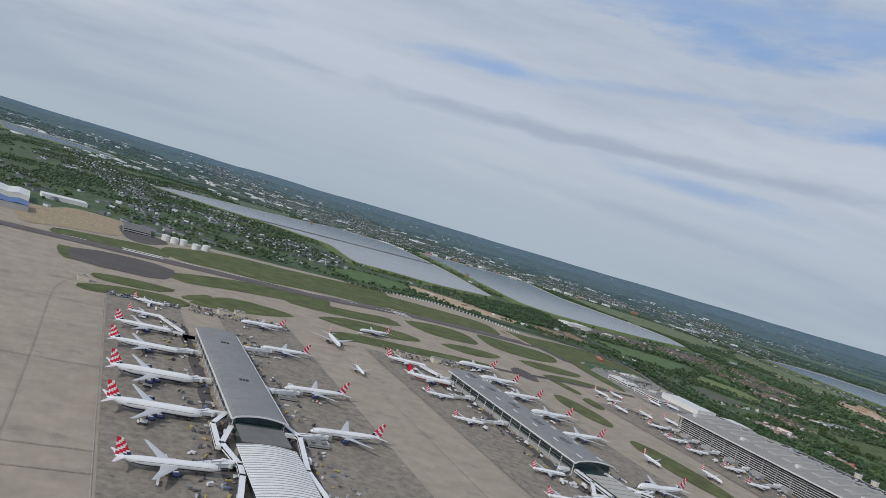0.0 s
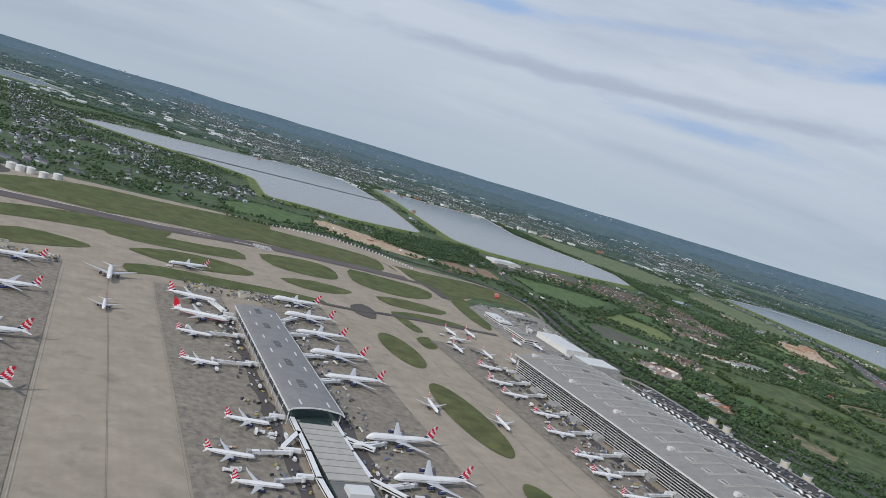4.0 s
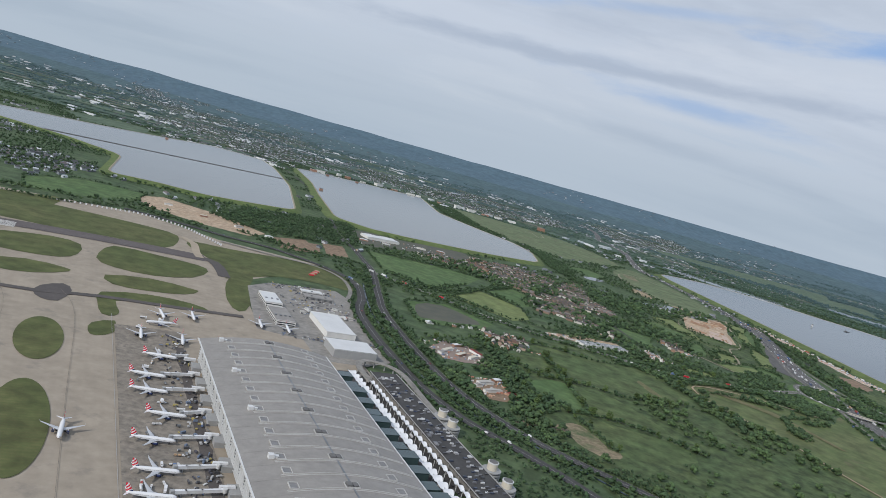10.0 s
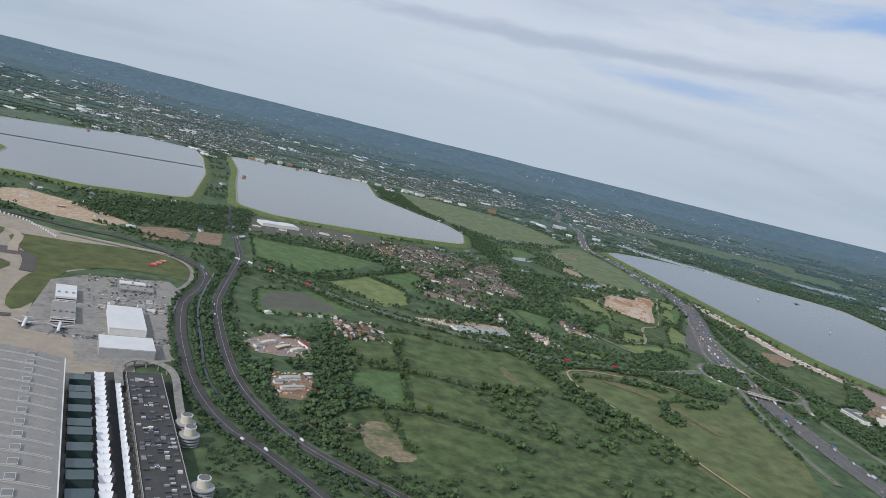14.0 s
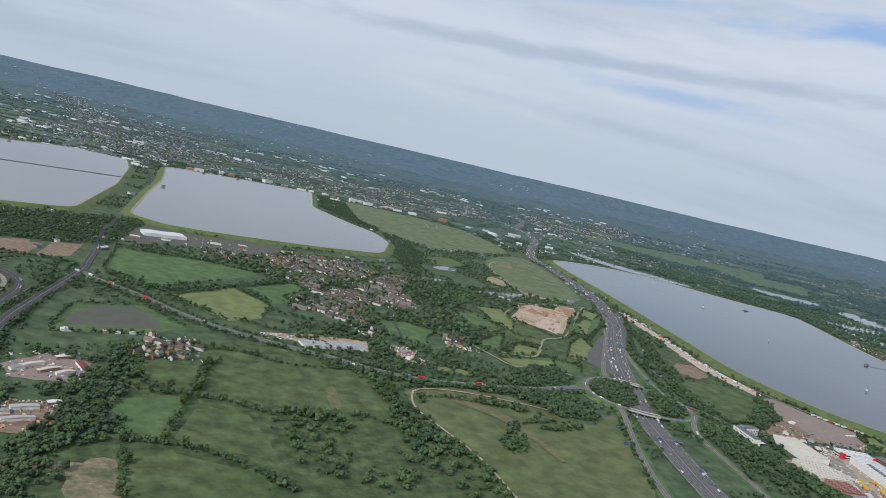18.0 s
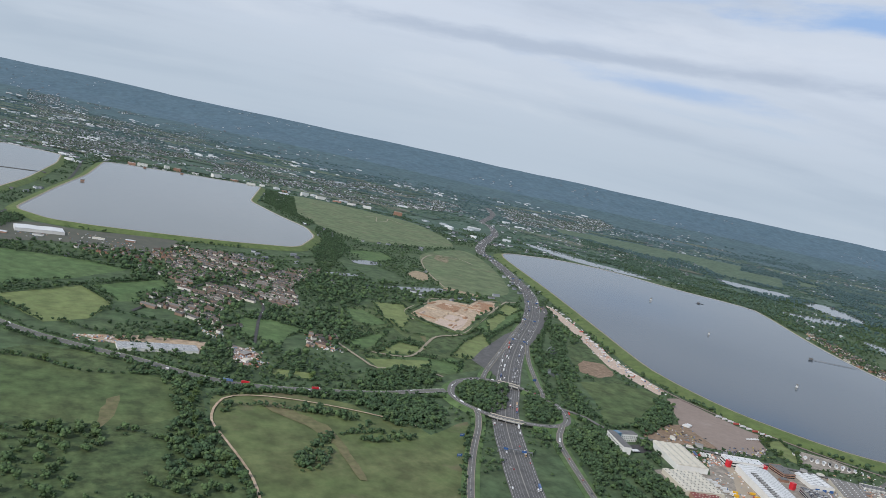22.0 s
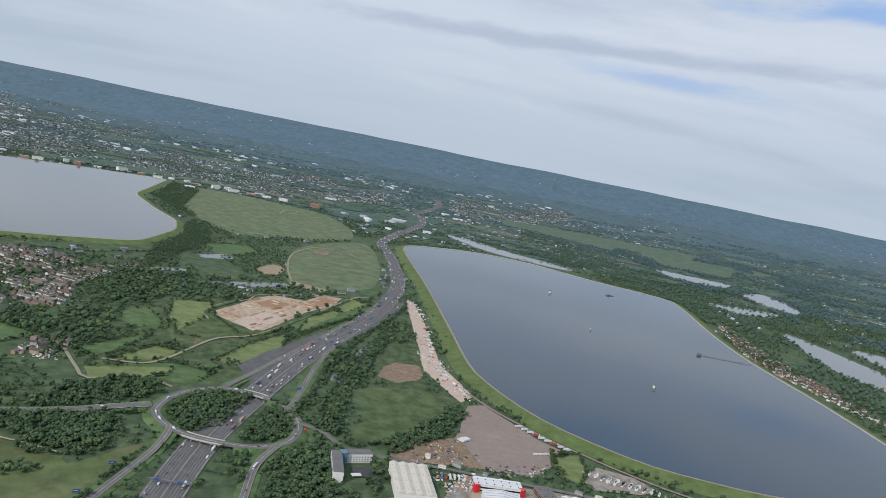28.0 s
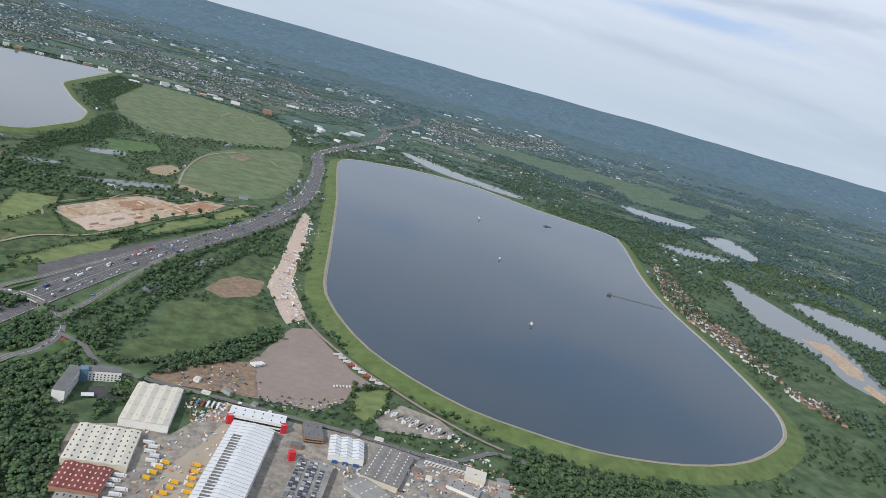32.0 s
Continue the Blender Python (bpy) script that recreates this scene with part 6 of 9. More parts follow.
for x, y, h in ((1150, 738, 19), (1150, 710, 19), (1149, 608, 19), (1146, 571, 18), (1146, 470, 18)):
    t = thing("ramp_tower", "round white ramp tower of the car park", "tower", "ramp towers")
    part("drum", tube(bmesh.new(), [circle(x, y, 0, 5.6, 24), circle(x, y, h, 5.6, 24)]), "cream_sheet", t, smooth=False)
    part("rim", tube(bmesh.new(), [circle(x, y, h - 0.6, 6.0, 24), circle(x, y, h + 0.5, 6.0, 24)]), "white_sheet", t)
    part("cap", tube(bmesh.new(), [circle(x, y, h + 0.4, 5.0, 24), circle(x, y, h + 0.9, 5.0, 24)]), "bitumen", t)
    for k in range(4):
        part("ramp_ring", tube(bmesh.new(), [circle(x, y, 1 + k * 3.0, 10.5, 28), circle(x, y, 2.1 + k * 3.0, 10.5, 28)]), "grey_wall", t)

ramp = new("approach_ramp", ribbon_mesh("approach_ramp", smooth_line([(1091, 830), (1093, 890), (1112, 916), (1139, 907), (1153, 876), (1150, 800), (1147, 742)], False, 8), 9, "concrete2", 9.5, False, 1.2))
tagged(ramp, "curved concrete approach ramp on pillars", "ramp", kind="structure")
for k, (x, y) in enumerate(smooth_line([(1091, 830), (1093, 890), (1112, 916), (1139, 907), (1153, 876), (1150, 800), (1147, 742)], False, 20)):
    part("pillar", tube(bmesh.new(), [circle(x, y, 0, 1.0, 8), circle(x, y, 8.4, 1.0, 8)]), "grey_wall", ramp)


# maintenance and office buildings south of the terminal
def block(name, label, x0, y0, x1, y1, h, wall, roof, units=2, angle=0.0, windows=True, bands=2, gable=0.0, ribs=0, rib_mat="white_sheet"):
    cx, cy = (x0 + x1) / 2, (y0 + y1) / 2
    t = thing(name, label, "building", at=pose(cx, cy, 0, 0, 0, angle))
    a, b = (x1 - x0) / 2, (y1 - y0) / 2
    part("wall", box(bmesh.new(), -a, -b, 0, a, b, h), wall, t)
    if gable:
        bm = bmesh.new()
        for k in range(max(1, ribs)):
            n = max(1, ribs)
            u0, u1 = -a + 2 * a * k / n, -a + 2 * a * (k + 1) / n
            m_ = (u0 + u1) / 2
            q = [bm.verts.new(c) for c in ((u0, -b - 0.4, h), (u1, -b - 0.4, h), (u1, b + 0.4, h), (u0, b + 0.4, h), (m_, -b - 0.4, h + gable), (m_, b + 0.4, h + gable))]
            for f_ in ((0, 4, 5, 3), (4, 1, 2, 5), (0, 1, 4), (3, 5, 2)):
                bm.faces.new([q[i] for i in f_])
        part("roof", bm, roof, t)
    else:
        part("roof", box(bmesh.new(), -a - 0.3, -b - 0.3, h, a + 0.3, b + 0.3, h + 0.5), roof, t)
        for q in ((-a - 0.3, -b - 0.3, a + 0.3, -b + 0.1), (-a - 0.3, b - 0.1, a + 0.3, b + 0.3)):
            part("parapet", box(bmesh.new(), q[0], q[1], h + 0.5, q[2], q[3], h + 1.1), wall, t)
        for k in range(units):
            x = -a + 2 * a * (k + 0.5) / max(1, units)
            part("roof_unit", box(bmesh.new(), x - 1.6, -b * 0.3 - 1.2, h + 0.5, x + 1.6, -b * 0.3 + 1.4, h + 2.2), "steel", t)
    if windows:
        for k in range(bands):
            z = 1.2 + k * (h - 1.5) / bands
            for s in (-1, 1):
                part("window_band", box(bmesh.new(), -a * 0.94, s * b - 0.08, z, a * 0.94, s * b + 0.08, z + (h - 1.5) / bands * 0.5), "glass_dark", t)
                part("window_band", box(bmesh.new(), s * a - 0.08, -b * 0.94, z, s * a + 0.08, b * 0.94, z + (h - 1.5) / bands * 0.5), "glass_dark", t)
    return t


block("office_block", "small grey airport office with a pale flat roof", 1018, 1152, 1046, 1215, 8, "white_wall", "white_sheet", 3)
block("office_block", "pale airport office with bands of windows and grey roof", 1015, 1055, 1045, 1128, 8, "white_wall", "roof_light", 4)
block("freight_shed", "large pale freight shed with a flat white roof", 1086, 1024, 1133, 1126, 10, "white_wall", "white_sheet", 0, 0, False)
block("freight_shed", "large pale grey shed beside the ramp", 1072, 938, 1137, 988, 12, "grey_wall", "white_sheet", 0, 0, False)
block("workshop", "long low pale workshop", 1108, 1240, 1160, 1262, 5, "grey_wall", "roof_light", 2)
block("workshop", "low white workshop in the maintenance yard", 1110, 1275, 1150, 1290, 5, "white_wall", "white_sheet", 1)
for k in range(7):
    block("yard_cabin", "small white site cabin", 1075 + k * 14, 1140 + (k % 3) * 24, 1085 + k * 14, 1146 + (k % 3) * 24, 3, "white_wall", "roof_light", 0, 8 * k % 20, False)
for x, y in ((1, 1055), (180, 1020), (205, 1032), (505, 1000)):
    block("apron_plant", "small cream plant building beside the apron", x, y, x + 14, y + 11, 7, "cream_sheet", "roof_light", 1, 4, False)
for y in (836, 684, 567):
    block("gate_building", "low grey gate building beside an aircraft stand", 196, y - 6, 214, y + 5, 3.4, "grey_wall", "roof_metal", 2, 0, True, 1)
# fuel tanks and hangars across the runway
for x, y in ((150, 1700), (168, 1690), (186, 1692), (212, 1668), (236, 1690)):
    t = thing("fuel_tank", "squat white cylindrical fuel tank", "tank", "fuel tanks")
    part("shell", tube(bmesh.new(), [circle(x, y, 0, 9, 20), circle(x, y, 12, 9, 20)]), "white_sheet", t)
    part("roof", tube(bmesh.new(), [circle(x, y, 12, 9.2, 20), circle(x, y, 13.6, 2, 20)]), "white_sheet", t)
    part("ladder", box(bmesh.new(), x + 8.9, y - 0.4, 0, x + 9.3, y + 0.4, 12.4), "steel", t)
block("hangar", "long pale hangar with a white roof", -215, 1760, -130, 1880, 14, "white_wall", "white_sheet", 0, 5, False, gable=4, ribs=2)
block("hangar", "blue-grey hangar beside the runway", -190, 1610, -115, 1690, 12, "grey_wall", "blue_paint", 0, 5, False, gable=3, ribs=2)
block("grey_depot", "dark grey depot building beyond the spoil ground", 62, 1690, 118, 1780, 10, "grey_wall", "bitumen", 2)
block("terminal_shed", "low white roofed cargo shed among trees", -120, 1960, -20, 2010, 8, "white_wall", "white_sheet", 0, 10, False)

# ---- aircraft ----
FIN_SETS = {"flag": "red, white and blue flag", "plain": "plain", "red": "red"}


def wing_mesh(span, root, tip, sweep, dihedral, thick, side, mats, tip_up=0.0):
    bm = bmesh.new()
    rings = []
    for f in (0.0, 0.35, 0.7, 1.0):
        c = root + (tip - root) * (f if f < 0.35 else 0.35 * 1.35 + (f - 0.35) / 0.65 * (1 - 0.35 * 1.35)) if root / tip > 3 else root + (tip - root) * f
        y, x, z = side * span * f, -sweep * f, dihedral * f
        t = thick * (1 - 0.7 * f)
        rings.append([(x, y, z), (x - c * 0.3, y, z + t * 0.55), (x - c * 0.7, y, z + t * 0.35), (x - c, y, z), (x - c * 0.6, y, z - t * 0.3), (x - c * 0.2, y, z - t * 0.4)])
    if tip_up:
        x, y, z = -sweep * 1.04, side * span * 1.03, dihedral + tip_up
        rings.append([(x - 0.6, y, z), (x - 0.8, y, z + 0.02), (x - 1.0, y, z + 0.02), (x - 1.4, y, z), (x - 1.0, y, z - 0.02), (x - 0.8, y, z - 0.02)])
    tube(bm, rings if side > 0 else rings[::-1])
    return bm


def aircraft(name, label, L, span, d, engines, hump=0.0, tall=1.0, tail="flag", belly="belly_blue"):
    """Nose towards +x, wheels on z = 0, origin below the middle."""
    t = thing(name, label, "aircraft", "parked airliners")
    r = d / 2
    zc = r + d * 0.42
    # fuselage
    bm = bmesh.new()
    rings = []
    n = 18
    stations = [(0.500, 0.04, -0.16), (0.492, 0.26, -0.13), (0.475, 0.52, -0.08), (0.450, 0.76, -0.03), (0.420, 0.92, 0.0), (0.385, 1.0, 0.0), (0.25, 1.0, 0.0), (0.0, 1.0, 0.0), (-0.18, 1.0, 0.0),
                (-0.26, 0.95, 0.04), (-0.34, 0.78, 0.16), (-0.41, 0.56, 0.30), (-0.465, 0.32, 0.44), (-0.5, 0.09, 0.54)]
    for sx, sr, sz in stations:
        ring = []
        for i in range(n):
            a = 2 * math.pi * i / n
            y, z = r * sr * math.sin(a), r * sr * math.cos(a) * tall
            if hump and z > 0 and sx > 0.12:
                z *= 1 + hump * min(1, (sx - 0.12) / 0.08) * min(1, (0.5 - sx) / 0.05)
            ring.append((sx * L, y, zc + z + r * sz))
        rings.append(ring)
    tube(bm, rings)
    bm.normal_update()
    for f in bm.faces:
        c = f.calc_center_median()
        if f.normal.z < -0.45 and -0.36 * L < c.x < 0.47 * L:
            f.material_index = 1
    fus = part("fuselage", bm, ["white_gloss", belly], t, smooth=True)
    part("cockpit_window", box(bmesh.new(), L * 0.462, -r * 0.5, zc + r * 0.20, L * 0.474, r * 0.5, zc + r * 0.42), "glass_dark", fus)
    for s in (-1, 1):
        part("window_line", box(bmesh.new(), -L * 0.30, s * r * 0.985 - 0.03, zc + r * 0.16, L * 0.40, s * r * 0.985 + 0.03, zc + r * 0.24), "steel", fus)
    half = span / 2
    root, tip, sweep = L * 0.19, L * 0.035, half * 0.62
    for s in (-1, 1):
        ob = part("wing", wing_mesh(half, root, tip, sweep, half * 0.11, d * 0.22, s, None, 1.6 if L < 60 else 0.0), "wing_grey", t)
        ob.location = (L * 0.115, 0, zc - r * 0.55)
        ob = part("tailplane", wing_mesh(half * 0.36, L * 0.085, L * 0.03, half * 0.24, half * 0.03, d * 0.1, s, None), "white_gloss", t)
        ob.location = (-L * 0.395, 0, zc + r * 0.35)
    # fin with broad coloured bands
    bm = bmesh.new()
    H, c0, c1, sw = L * 0.125 + d * 0.45, L * 0.15, L * 0.06, L * 0.115
    NX, NZ = 8, 10
    grid = [[[None, None] for _ in range(NZ + 1)] for _ in range(NX + 1)]
    for i in range(NX + 1):
        for j in range(NZ + 1):
            u, v_ = i / NX, j / NZ
            x = -sw * v_ - (c0 + (c1 - c0) * v_) * u
            w = 0.35 * (1 - v_ * 0.6) * math.sin(math.pi * min(0.999, u + 0.04)) + 0.02
            for k, s in enumerate((-1, 1)):
                grid[i][j][k] = bm.verts.new((x, s * w, H * v_))
    for i in range(NX):
        for j in range(NZ):
            u, v_ = (i + 0.5) / NX, (j + 0.5) / NZ
            b = v_ + 0.45 * u
            if tail == "flag":
                m = 2 if b < 0.26 else 1 if 0.36 < b < 0.58 or 0.72 < b < 0.92 or 1.10 < b else 0
            elif tail == "red":
                m = 1 if b > 0.45 else 0
            else:
                m = 2 if b > 0.6 else 0
            for k in (0, 1):
                q = (grid[i][j][k], grid[i + 1][j][k], grid[i + 1][j + 1][k], grid[i][j + 1][k])
                bm.faces.new(q if k else q[::-1]).material_index = m
    fin = part("fin", bm, ["white_gloss", "tail_red", "belly_blue"], t, "tail fin painted in %s bands" % FIN_SETS[tail])
    fin.location = (-L * 0.352, 0, zc + r * 0.78)
    er = d * (0.30 if engines == 2 else 0.24)
    for k, f in enumerate((0.33,) if engines == 2 else (0.30, 0.58)):
        for s in (-1, 1):
            y = s * half * f
            x = L * 0.115 - sweep * f + L * 0.035
            z = max(er + 0.5, zc - r * 0.55 + half * 0.11 * f - er * 1.15)
            bm = bmesh.new()
            tube(bm, [circle(x + er * 1.6, y, z, er * 0.72, 12, "X"), circle(x + er * 1.9, y, z, er * 0.92, 12, "X"), circle(x + er * 0.6, y, z, er, 12, "X"), circle(x - er * 0.9, y, z, er * 0.86, 12, "X"), circle(x - er * 1.9, y, z, er * 0.45, 12, "X")])
            eng = part("engine", bm, "belly_blue", t, "dark blue engine nacelle", smooth=True)
            part("fan", tube(bmesh.new(), [circle(x + er * 1.62, y, z, er * 0.70, 12, "X"), circle(x + er * 1.7, y, z, er * 0.2, 12, "X")]), "dark_steel", eng)
            part("pylon", box(bmesh.new(), x - er * 1.2, y - 0.2, z + er * 0.7, x + er * 0.8, y + 0.2, zc - r * 0.5 + half * 0.11 * f), "white_gloss", eng)
    for x, y, w in ((L * 0.36, 0, 0.5), (-L * 0.02, d * 0.85, 1.1), (-L * 0.02, -d * 0.85, 1.1)):
        gear = part("landing_gear", box(bmesh.new(), x - 0.2, y - 0.2, 0.5, x + 0.2, y + 0.2, zc - r * 0.7), "steel", t)
        part("wheel", tube(bmesh.new(), [circle(x, y - w * 0.7, 0.55, 0.55, 10, "Y"), circle(x, y + w * 0.7, 0.55, 0.55, 10, "Y")]), "rubber", gear)
    return t


A320 = aircraft("small_airliner", "small white twin-engine airliner with a flag-striped tail", 38, 35, 4.0, 2)
B787 = aircraft("medium_airliner", "white twin-engine airliner with long thin wings", 60, 60, 5.8, 2)
B777 = aircraft("large_airliner", "large white twin-engine airliner with a striped tail", 67, 62, 6.2, 2)
B747 = aircraft("jumbo_airliner", "white four-engine jumbo airliner with a humped nose", 70, 64, 6.5, 4, hump=0.42)
A380 = aircraft("double_deck_airliner", "huge white double-deck airliner with four engines", 72, 79, 7.2, 4, tall=1.18)
RED = aircraft("foreign_airliner", "white twin-engine airliner with a red tail and belly", 64, 61, 6.2, 2, tail="red", belly="tail_red")
PLACED = set()


def park(model, x, y, heading):
    m = pose(x, y, LAYER["patch"] + 0.25, 0, 0, heading)
    if model.name in PLACED:
        return copy_thing(model, m)
    PLACED.add(model.name)
    model.matrix_basis = m
    return model


PARKED = [
    (A320, 88, 988, -6), (A320, 80, 916, -6), (B787, 77, 846, -2), (B777, 75, 765, -2), (A380, 78, 671, -1), (A380, 76, 583, -2), (B777, 80, 481, 2),
]
PARKED += [
    (B787, 234, 985, -172), (B787, 238, 858, -173), (B777, 238, 706, -173), (B777, 236, 589, -176),
    (B787, 436, 940, -8), (RED, 438, 862, -10), (A320, 424, 795, -6), (A320, 421, 707, -8), (A320, 447, 578, -8), (A320, 423, 514, -8), (A320, 437, 471, -5),
]
PARKED += [
    (B747, 588, 1012, -174), (B747, 589, 938, -174), (B777, 587, 866, -175), (B747, 588, 791, -175), (B777, 585, 715, -176), (B747, 584, 569, -174), (B747, 584, 495, -177),
    (A320, 835, 853, -10), (A320, 818, 792, -9), (A320, 817, 750, -9), (A320, 830, 694, -8), (A320, 814, 584, -7), (A320, 808, 544, -8), (A320, 815, 640, -8), (A320, 812, 500, -8),
]
PARKED += [
    (A320, 844, 976, -172), (A320, 817, 925, -92), (A320, 866, 920, -94), (A320, 987, 1036, -94), (A320, 1027, 1030, -94), (A320, 848, 1018, -85), (A320, 890, 1028, -90), (A320, 908, 905, -92),
    (B777, 338, 985, -92), (A320, 333, 846, -92), (B787, 446, 1115, -164), (A320, 664, 673, -96), (A320, 741, 649, -94),
]
STANDS = []
for model, x, y, hd in PARKED:
    park(model, x, y, hd)
    STANDS.append((model.name, x, y, hd))


# ---- passenger bridges ----
def jet_bridge(x0, y0, x1, y1):
    t = thing("passenger_bridge", "white telescopic passenger boarding bridge on wheeled legs", "jet bridge", "boarding bridges")
    z = 5.2
    a, b = Vector((x0, y0)), Vector((x1, y1))
    d = b - a
    L = d.length
    m = pose(x0, y0, z, 0, 0, math.degrees(math.atan2(d.y, d.x)))
    part("rotunda", tube(bmesh.new(), [circle(x0, y0, z - 1.6, 2.1, 12), circle(x0, y0, z + 1.9, 2.1, 12)]), "white_sheet", t)
    part("column", tube(bmesh.new(), [circle(x0, y0, 0, 0.7, 8), circle(x0, y0, z - 1.6, 0.7, 8)]), "steel", t)
    for k, (f0, f1, w) in enumerate(((0.03, 0.45, 1.05), (0.42, 0.75, 1.2), (0.72, 0.95, 1.35))):
        part("tunnel_section", box(box(bmesh.new(), L * f0, -w, -1.3, L * f1, w, 1.3, m=m), L * f0, -w - 0.1, 1.3, L * f1, w + 0.1, 1.5, m=m), "canopy_white" if k % 2 == 0 else "white_sheet", t)
    part("cab", box(bmesh.new(), L * 0.94, -1.8, -1.4, L * 0.94 + 3.4, 1.8, 1.7, m=m), "grey_wall", t)
    q = a + d * 0.82
    leg = part("lift_leg", box(box(bmesh.new(), -0.3, -2.1, 0.9, 0.3, -1.6, z - 0.8, m=pose(q.x, q.y, 0, 0, 0, math.degrees(math.atan2(d.y, d.x)))), -0.3, 1.6, 0.9, 0.3, 2.1, z - 0.8, m=pose(q.x, q.y, 0, 0, 0, math.degrees(math.atan2(d.y, d.x)))), "steel", t)
    part("bogie", box(bmesh.new(), -0.8, -2.4, 0.35, 0.8, 2.4, 1.1, m=pose(q.x, q.y, 0, 0, 0, math.degrees(math.atan2(d.y, d.x)))), "dark_steel", leg)


EDGES = ((131, 177, 470, 840), (481, 533, 480, 890), (874, 2000, 440, 850))
for name, x, y, hd in STANDS:
    size = {"small_airliner": 38, "medium_airliner": 60, "large_airliner": 67, "jumbo_airliner": 70, "double_deck_airliner": 72, "foreign_airliner": 64}[name.split(".")[0]]
    if abs(math.sin(radians(hd))) > 0.5:
        continue
    c, s = math.cos(radians(hd)), math.sin(radians(hd))
    # doors on the left side of the nose
    door = Vector((x + c * size * 0.36 - s * 2.6, y + s * size * 0.36 + c * 2.6))
    for e0, e1, ya, yb in EDGES:
        edge = e0 if c > 0 else e1
        if 3 < (edge - x) * (1 if c > 0 else -1) < 85 and ya - 130 < y < yb + 120:
            side = 1 if c > 0 else -1
            yy = min(max(door.y + side * 14, ya), yb)
            start = Vector((edge - side * 2.5, yy))
            doors = [0.36] if size < 50 else [0.36, 0.26]
            for k, f in enumerate(doors):
                dr = Vector((x + c * size * f - s * (2.4 + size * 0.02), y + s * size * f + c * (2.4 + size * 0.02)))
                mid = Vector((edge - side * (9 + 4 * k), min(max(dr.y + side * (9 + 5 * k), ya), yb + 10)))
                jet_bridge(mid.x, mid.y, dr.x + side * 0.5, dr.y + side * 3.6)
                walk_len = abs(mid.x - edge)
            fx = thing("fixed_link", "white fixed link from the terminal to a boarding bridge", "walkway", "fixed links")
            part("tunnel", box(bmesh.new(), min(edge, edge - side * 13), yy - 1.7, 3.8, max(edge, edge - side * 13), yy + 1.7, 6.9), "canopy_white", fx)
            part("stair", box(bmesh.new(), edge - side * 9 - 1.2, yy + 2, 0, edge - side * 9 + 1.2, yy + 6, 4.2), "steel", fx)
            break

# ---- industrial estate ----


def shed(name, label, q, h, wall, roof, gable=0.0, spans=1, lights=None, ribs=0, windows=False, light_mat="glass_dark"):
    """A shed on the roof corners q; spans: parallel gables; lights: (columns, rows) of roof lights."""
    a, b, c = Vector(q[0]), Vector(q[1]), Vector(q[2])
    w, l = (b - a).length, (c - b).length
    ang = math.degrees(math.atan2((b - a).y, (b - a).x))
    mid = (a + c) / 2
    t = block(name, label, mid.x - w / 2, mid.y - l / 2, mid.x + w / 2, mid.y + l / 2, h, wall, roof, 0, ang, windows, 2, gable, spans)

    def top(u):
        if not gable:
            return h + 0.5
        f = (u * spans) % 1
        return h + gable * (1 - abs(2 * f - 1))

    if lights:
        for i in range(lights[0]):
            for j in range(lights[1]):
                u, v_ = (i + 0.5) / lights[0], (j + 0.5) / lights[1]
                x, y = -w / 2 + w * u, -l / 2 + l * v_
                dx, dy = min(0.75, w / lights[0] * 0.2), min(1.5, l / lights[1] * 0.2)
                part("roof_light", box(bmesh.new(), x - dx, y - dy, top(u) - 0.6, x + dx, y + dy, top(u) + 0.18), light_mat, t)
    for k in range(ribs):
        y = -l / 2 + l * (k + 0.5) / ribs
        bm = bmesh.new()
        n = spans * 2 if gable else 1
        for s in range(n):
            u0, u1 = s / n, (s + 1) / n
            z0, z1 = (top(u0 + 1e-4), top(u1 - 1e-4)) if gable else (h + 0.5, h + 0.5)
            vs = [bm.verts.new(p) for p in ((-w / 2 + w * u0, y - 0.3, z0 + 0.25), (-w / 2 + w * u1, y - 0.3, z1 + 0.25), (-w / 2 + w * u1, y + 0.3, z1 + 0.25), (-w / 2 + w * u0, y + 0.3, z0 + 0.25))]
            lo = [bm.verts.new((v.co.x, v.co.y, v.co.z - 0.4)) for v in vs]
            bm.faces.new(vs)
            for i in range(4):
                bm.faces.new((vs[i], lo[i], lo[(i + 1) % 4], vs[(i + 1) % 4]))
        part("roof_rib", bm, "grey_wall" if name == "distribution_shed" else "steel", t)
    return t


material("striped_roof", ((0.205, 0.190, 0.172), (0.25, 0.232, 0.212), (0.17, 0.158, 0.145)), rough=0.7, scale=0.06, fine=0.5, blotch=0.2)
shed("warehouse", "large white warehouse with a ribbed pale roof", [(2551, 878), (2604, 862), (2573, 775), (2527, 787)], 10, "white_wall", "cream_sheet", 1.6, 4, (8, 4), 0, light_mat="corrugated")
shed("warehouse", "cream warehouse with rows of small roof lights", [(2484, 782), (2547, 765), (2526, 697), (2464, 717)], 8, "cream_sheet", "cream_sheet", 1.4, 4, (10, 7))
shed("warehouse", "dark red roofed warehouse with pale roof lights", [(2468, 711), (2513, 695), (2501, 653), (2457, 668)], 7, "brick_wall", "red_roof", 1.2, 3, (9, 5), light_mat="cream_sheet")
shed("warehouse", "grey roofed warehouse beside the trees", [(2462, 658), (2496, 648), (2485, 612), (2453, 624)], 7, "grey_wall", "roof_light", 1.0, 2, (6, 5))
shed("distribution_shed", "long bright white depot with a curved metal roof", [(2652, 785), (2699, 763), (2615, 590), (2568, 612)], 12, "white_wall", "white_sheet", 3.0, 1, None, 26)
big = bpy.data.objects["distribution_shed"]
for k in range(22):
    part("roof_slot", box(bmesh.new(), -17, -70 + k * 6.2, 13.0, -7, -67.6 + k * 6.2, 14.6), "bitumen", big)
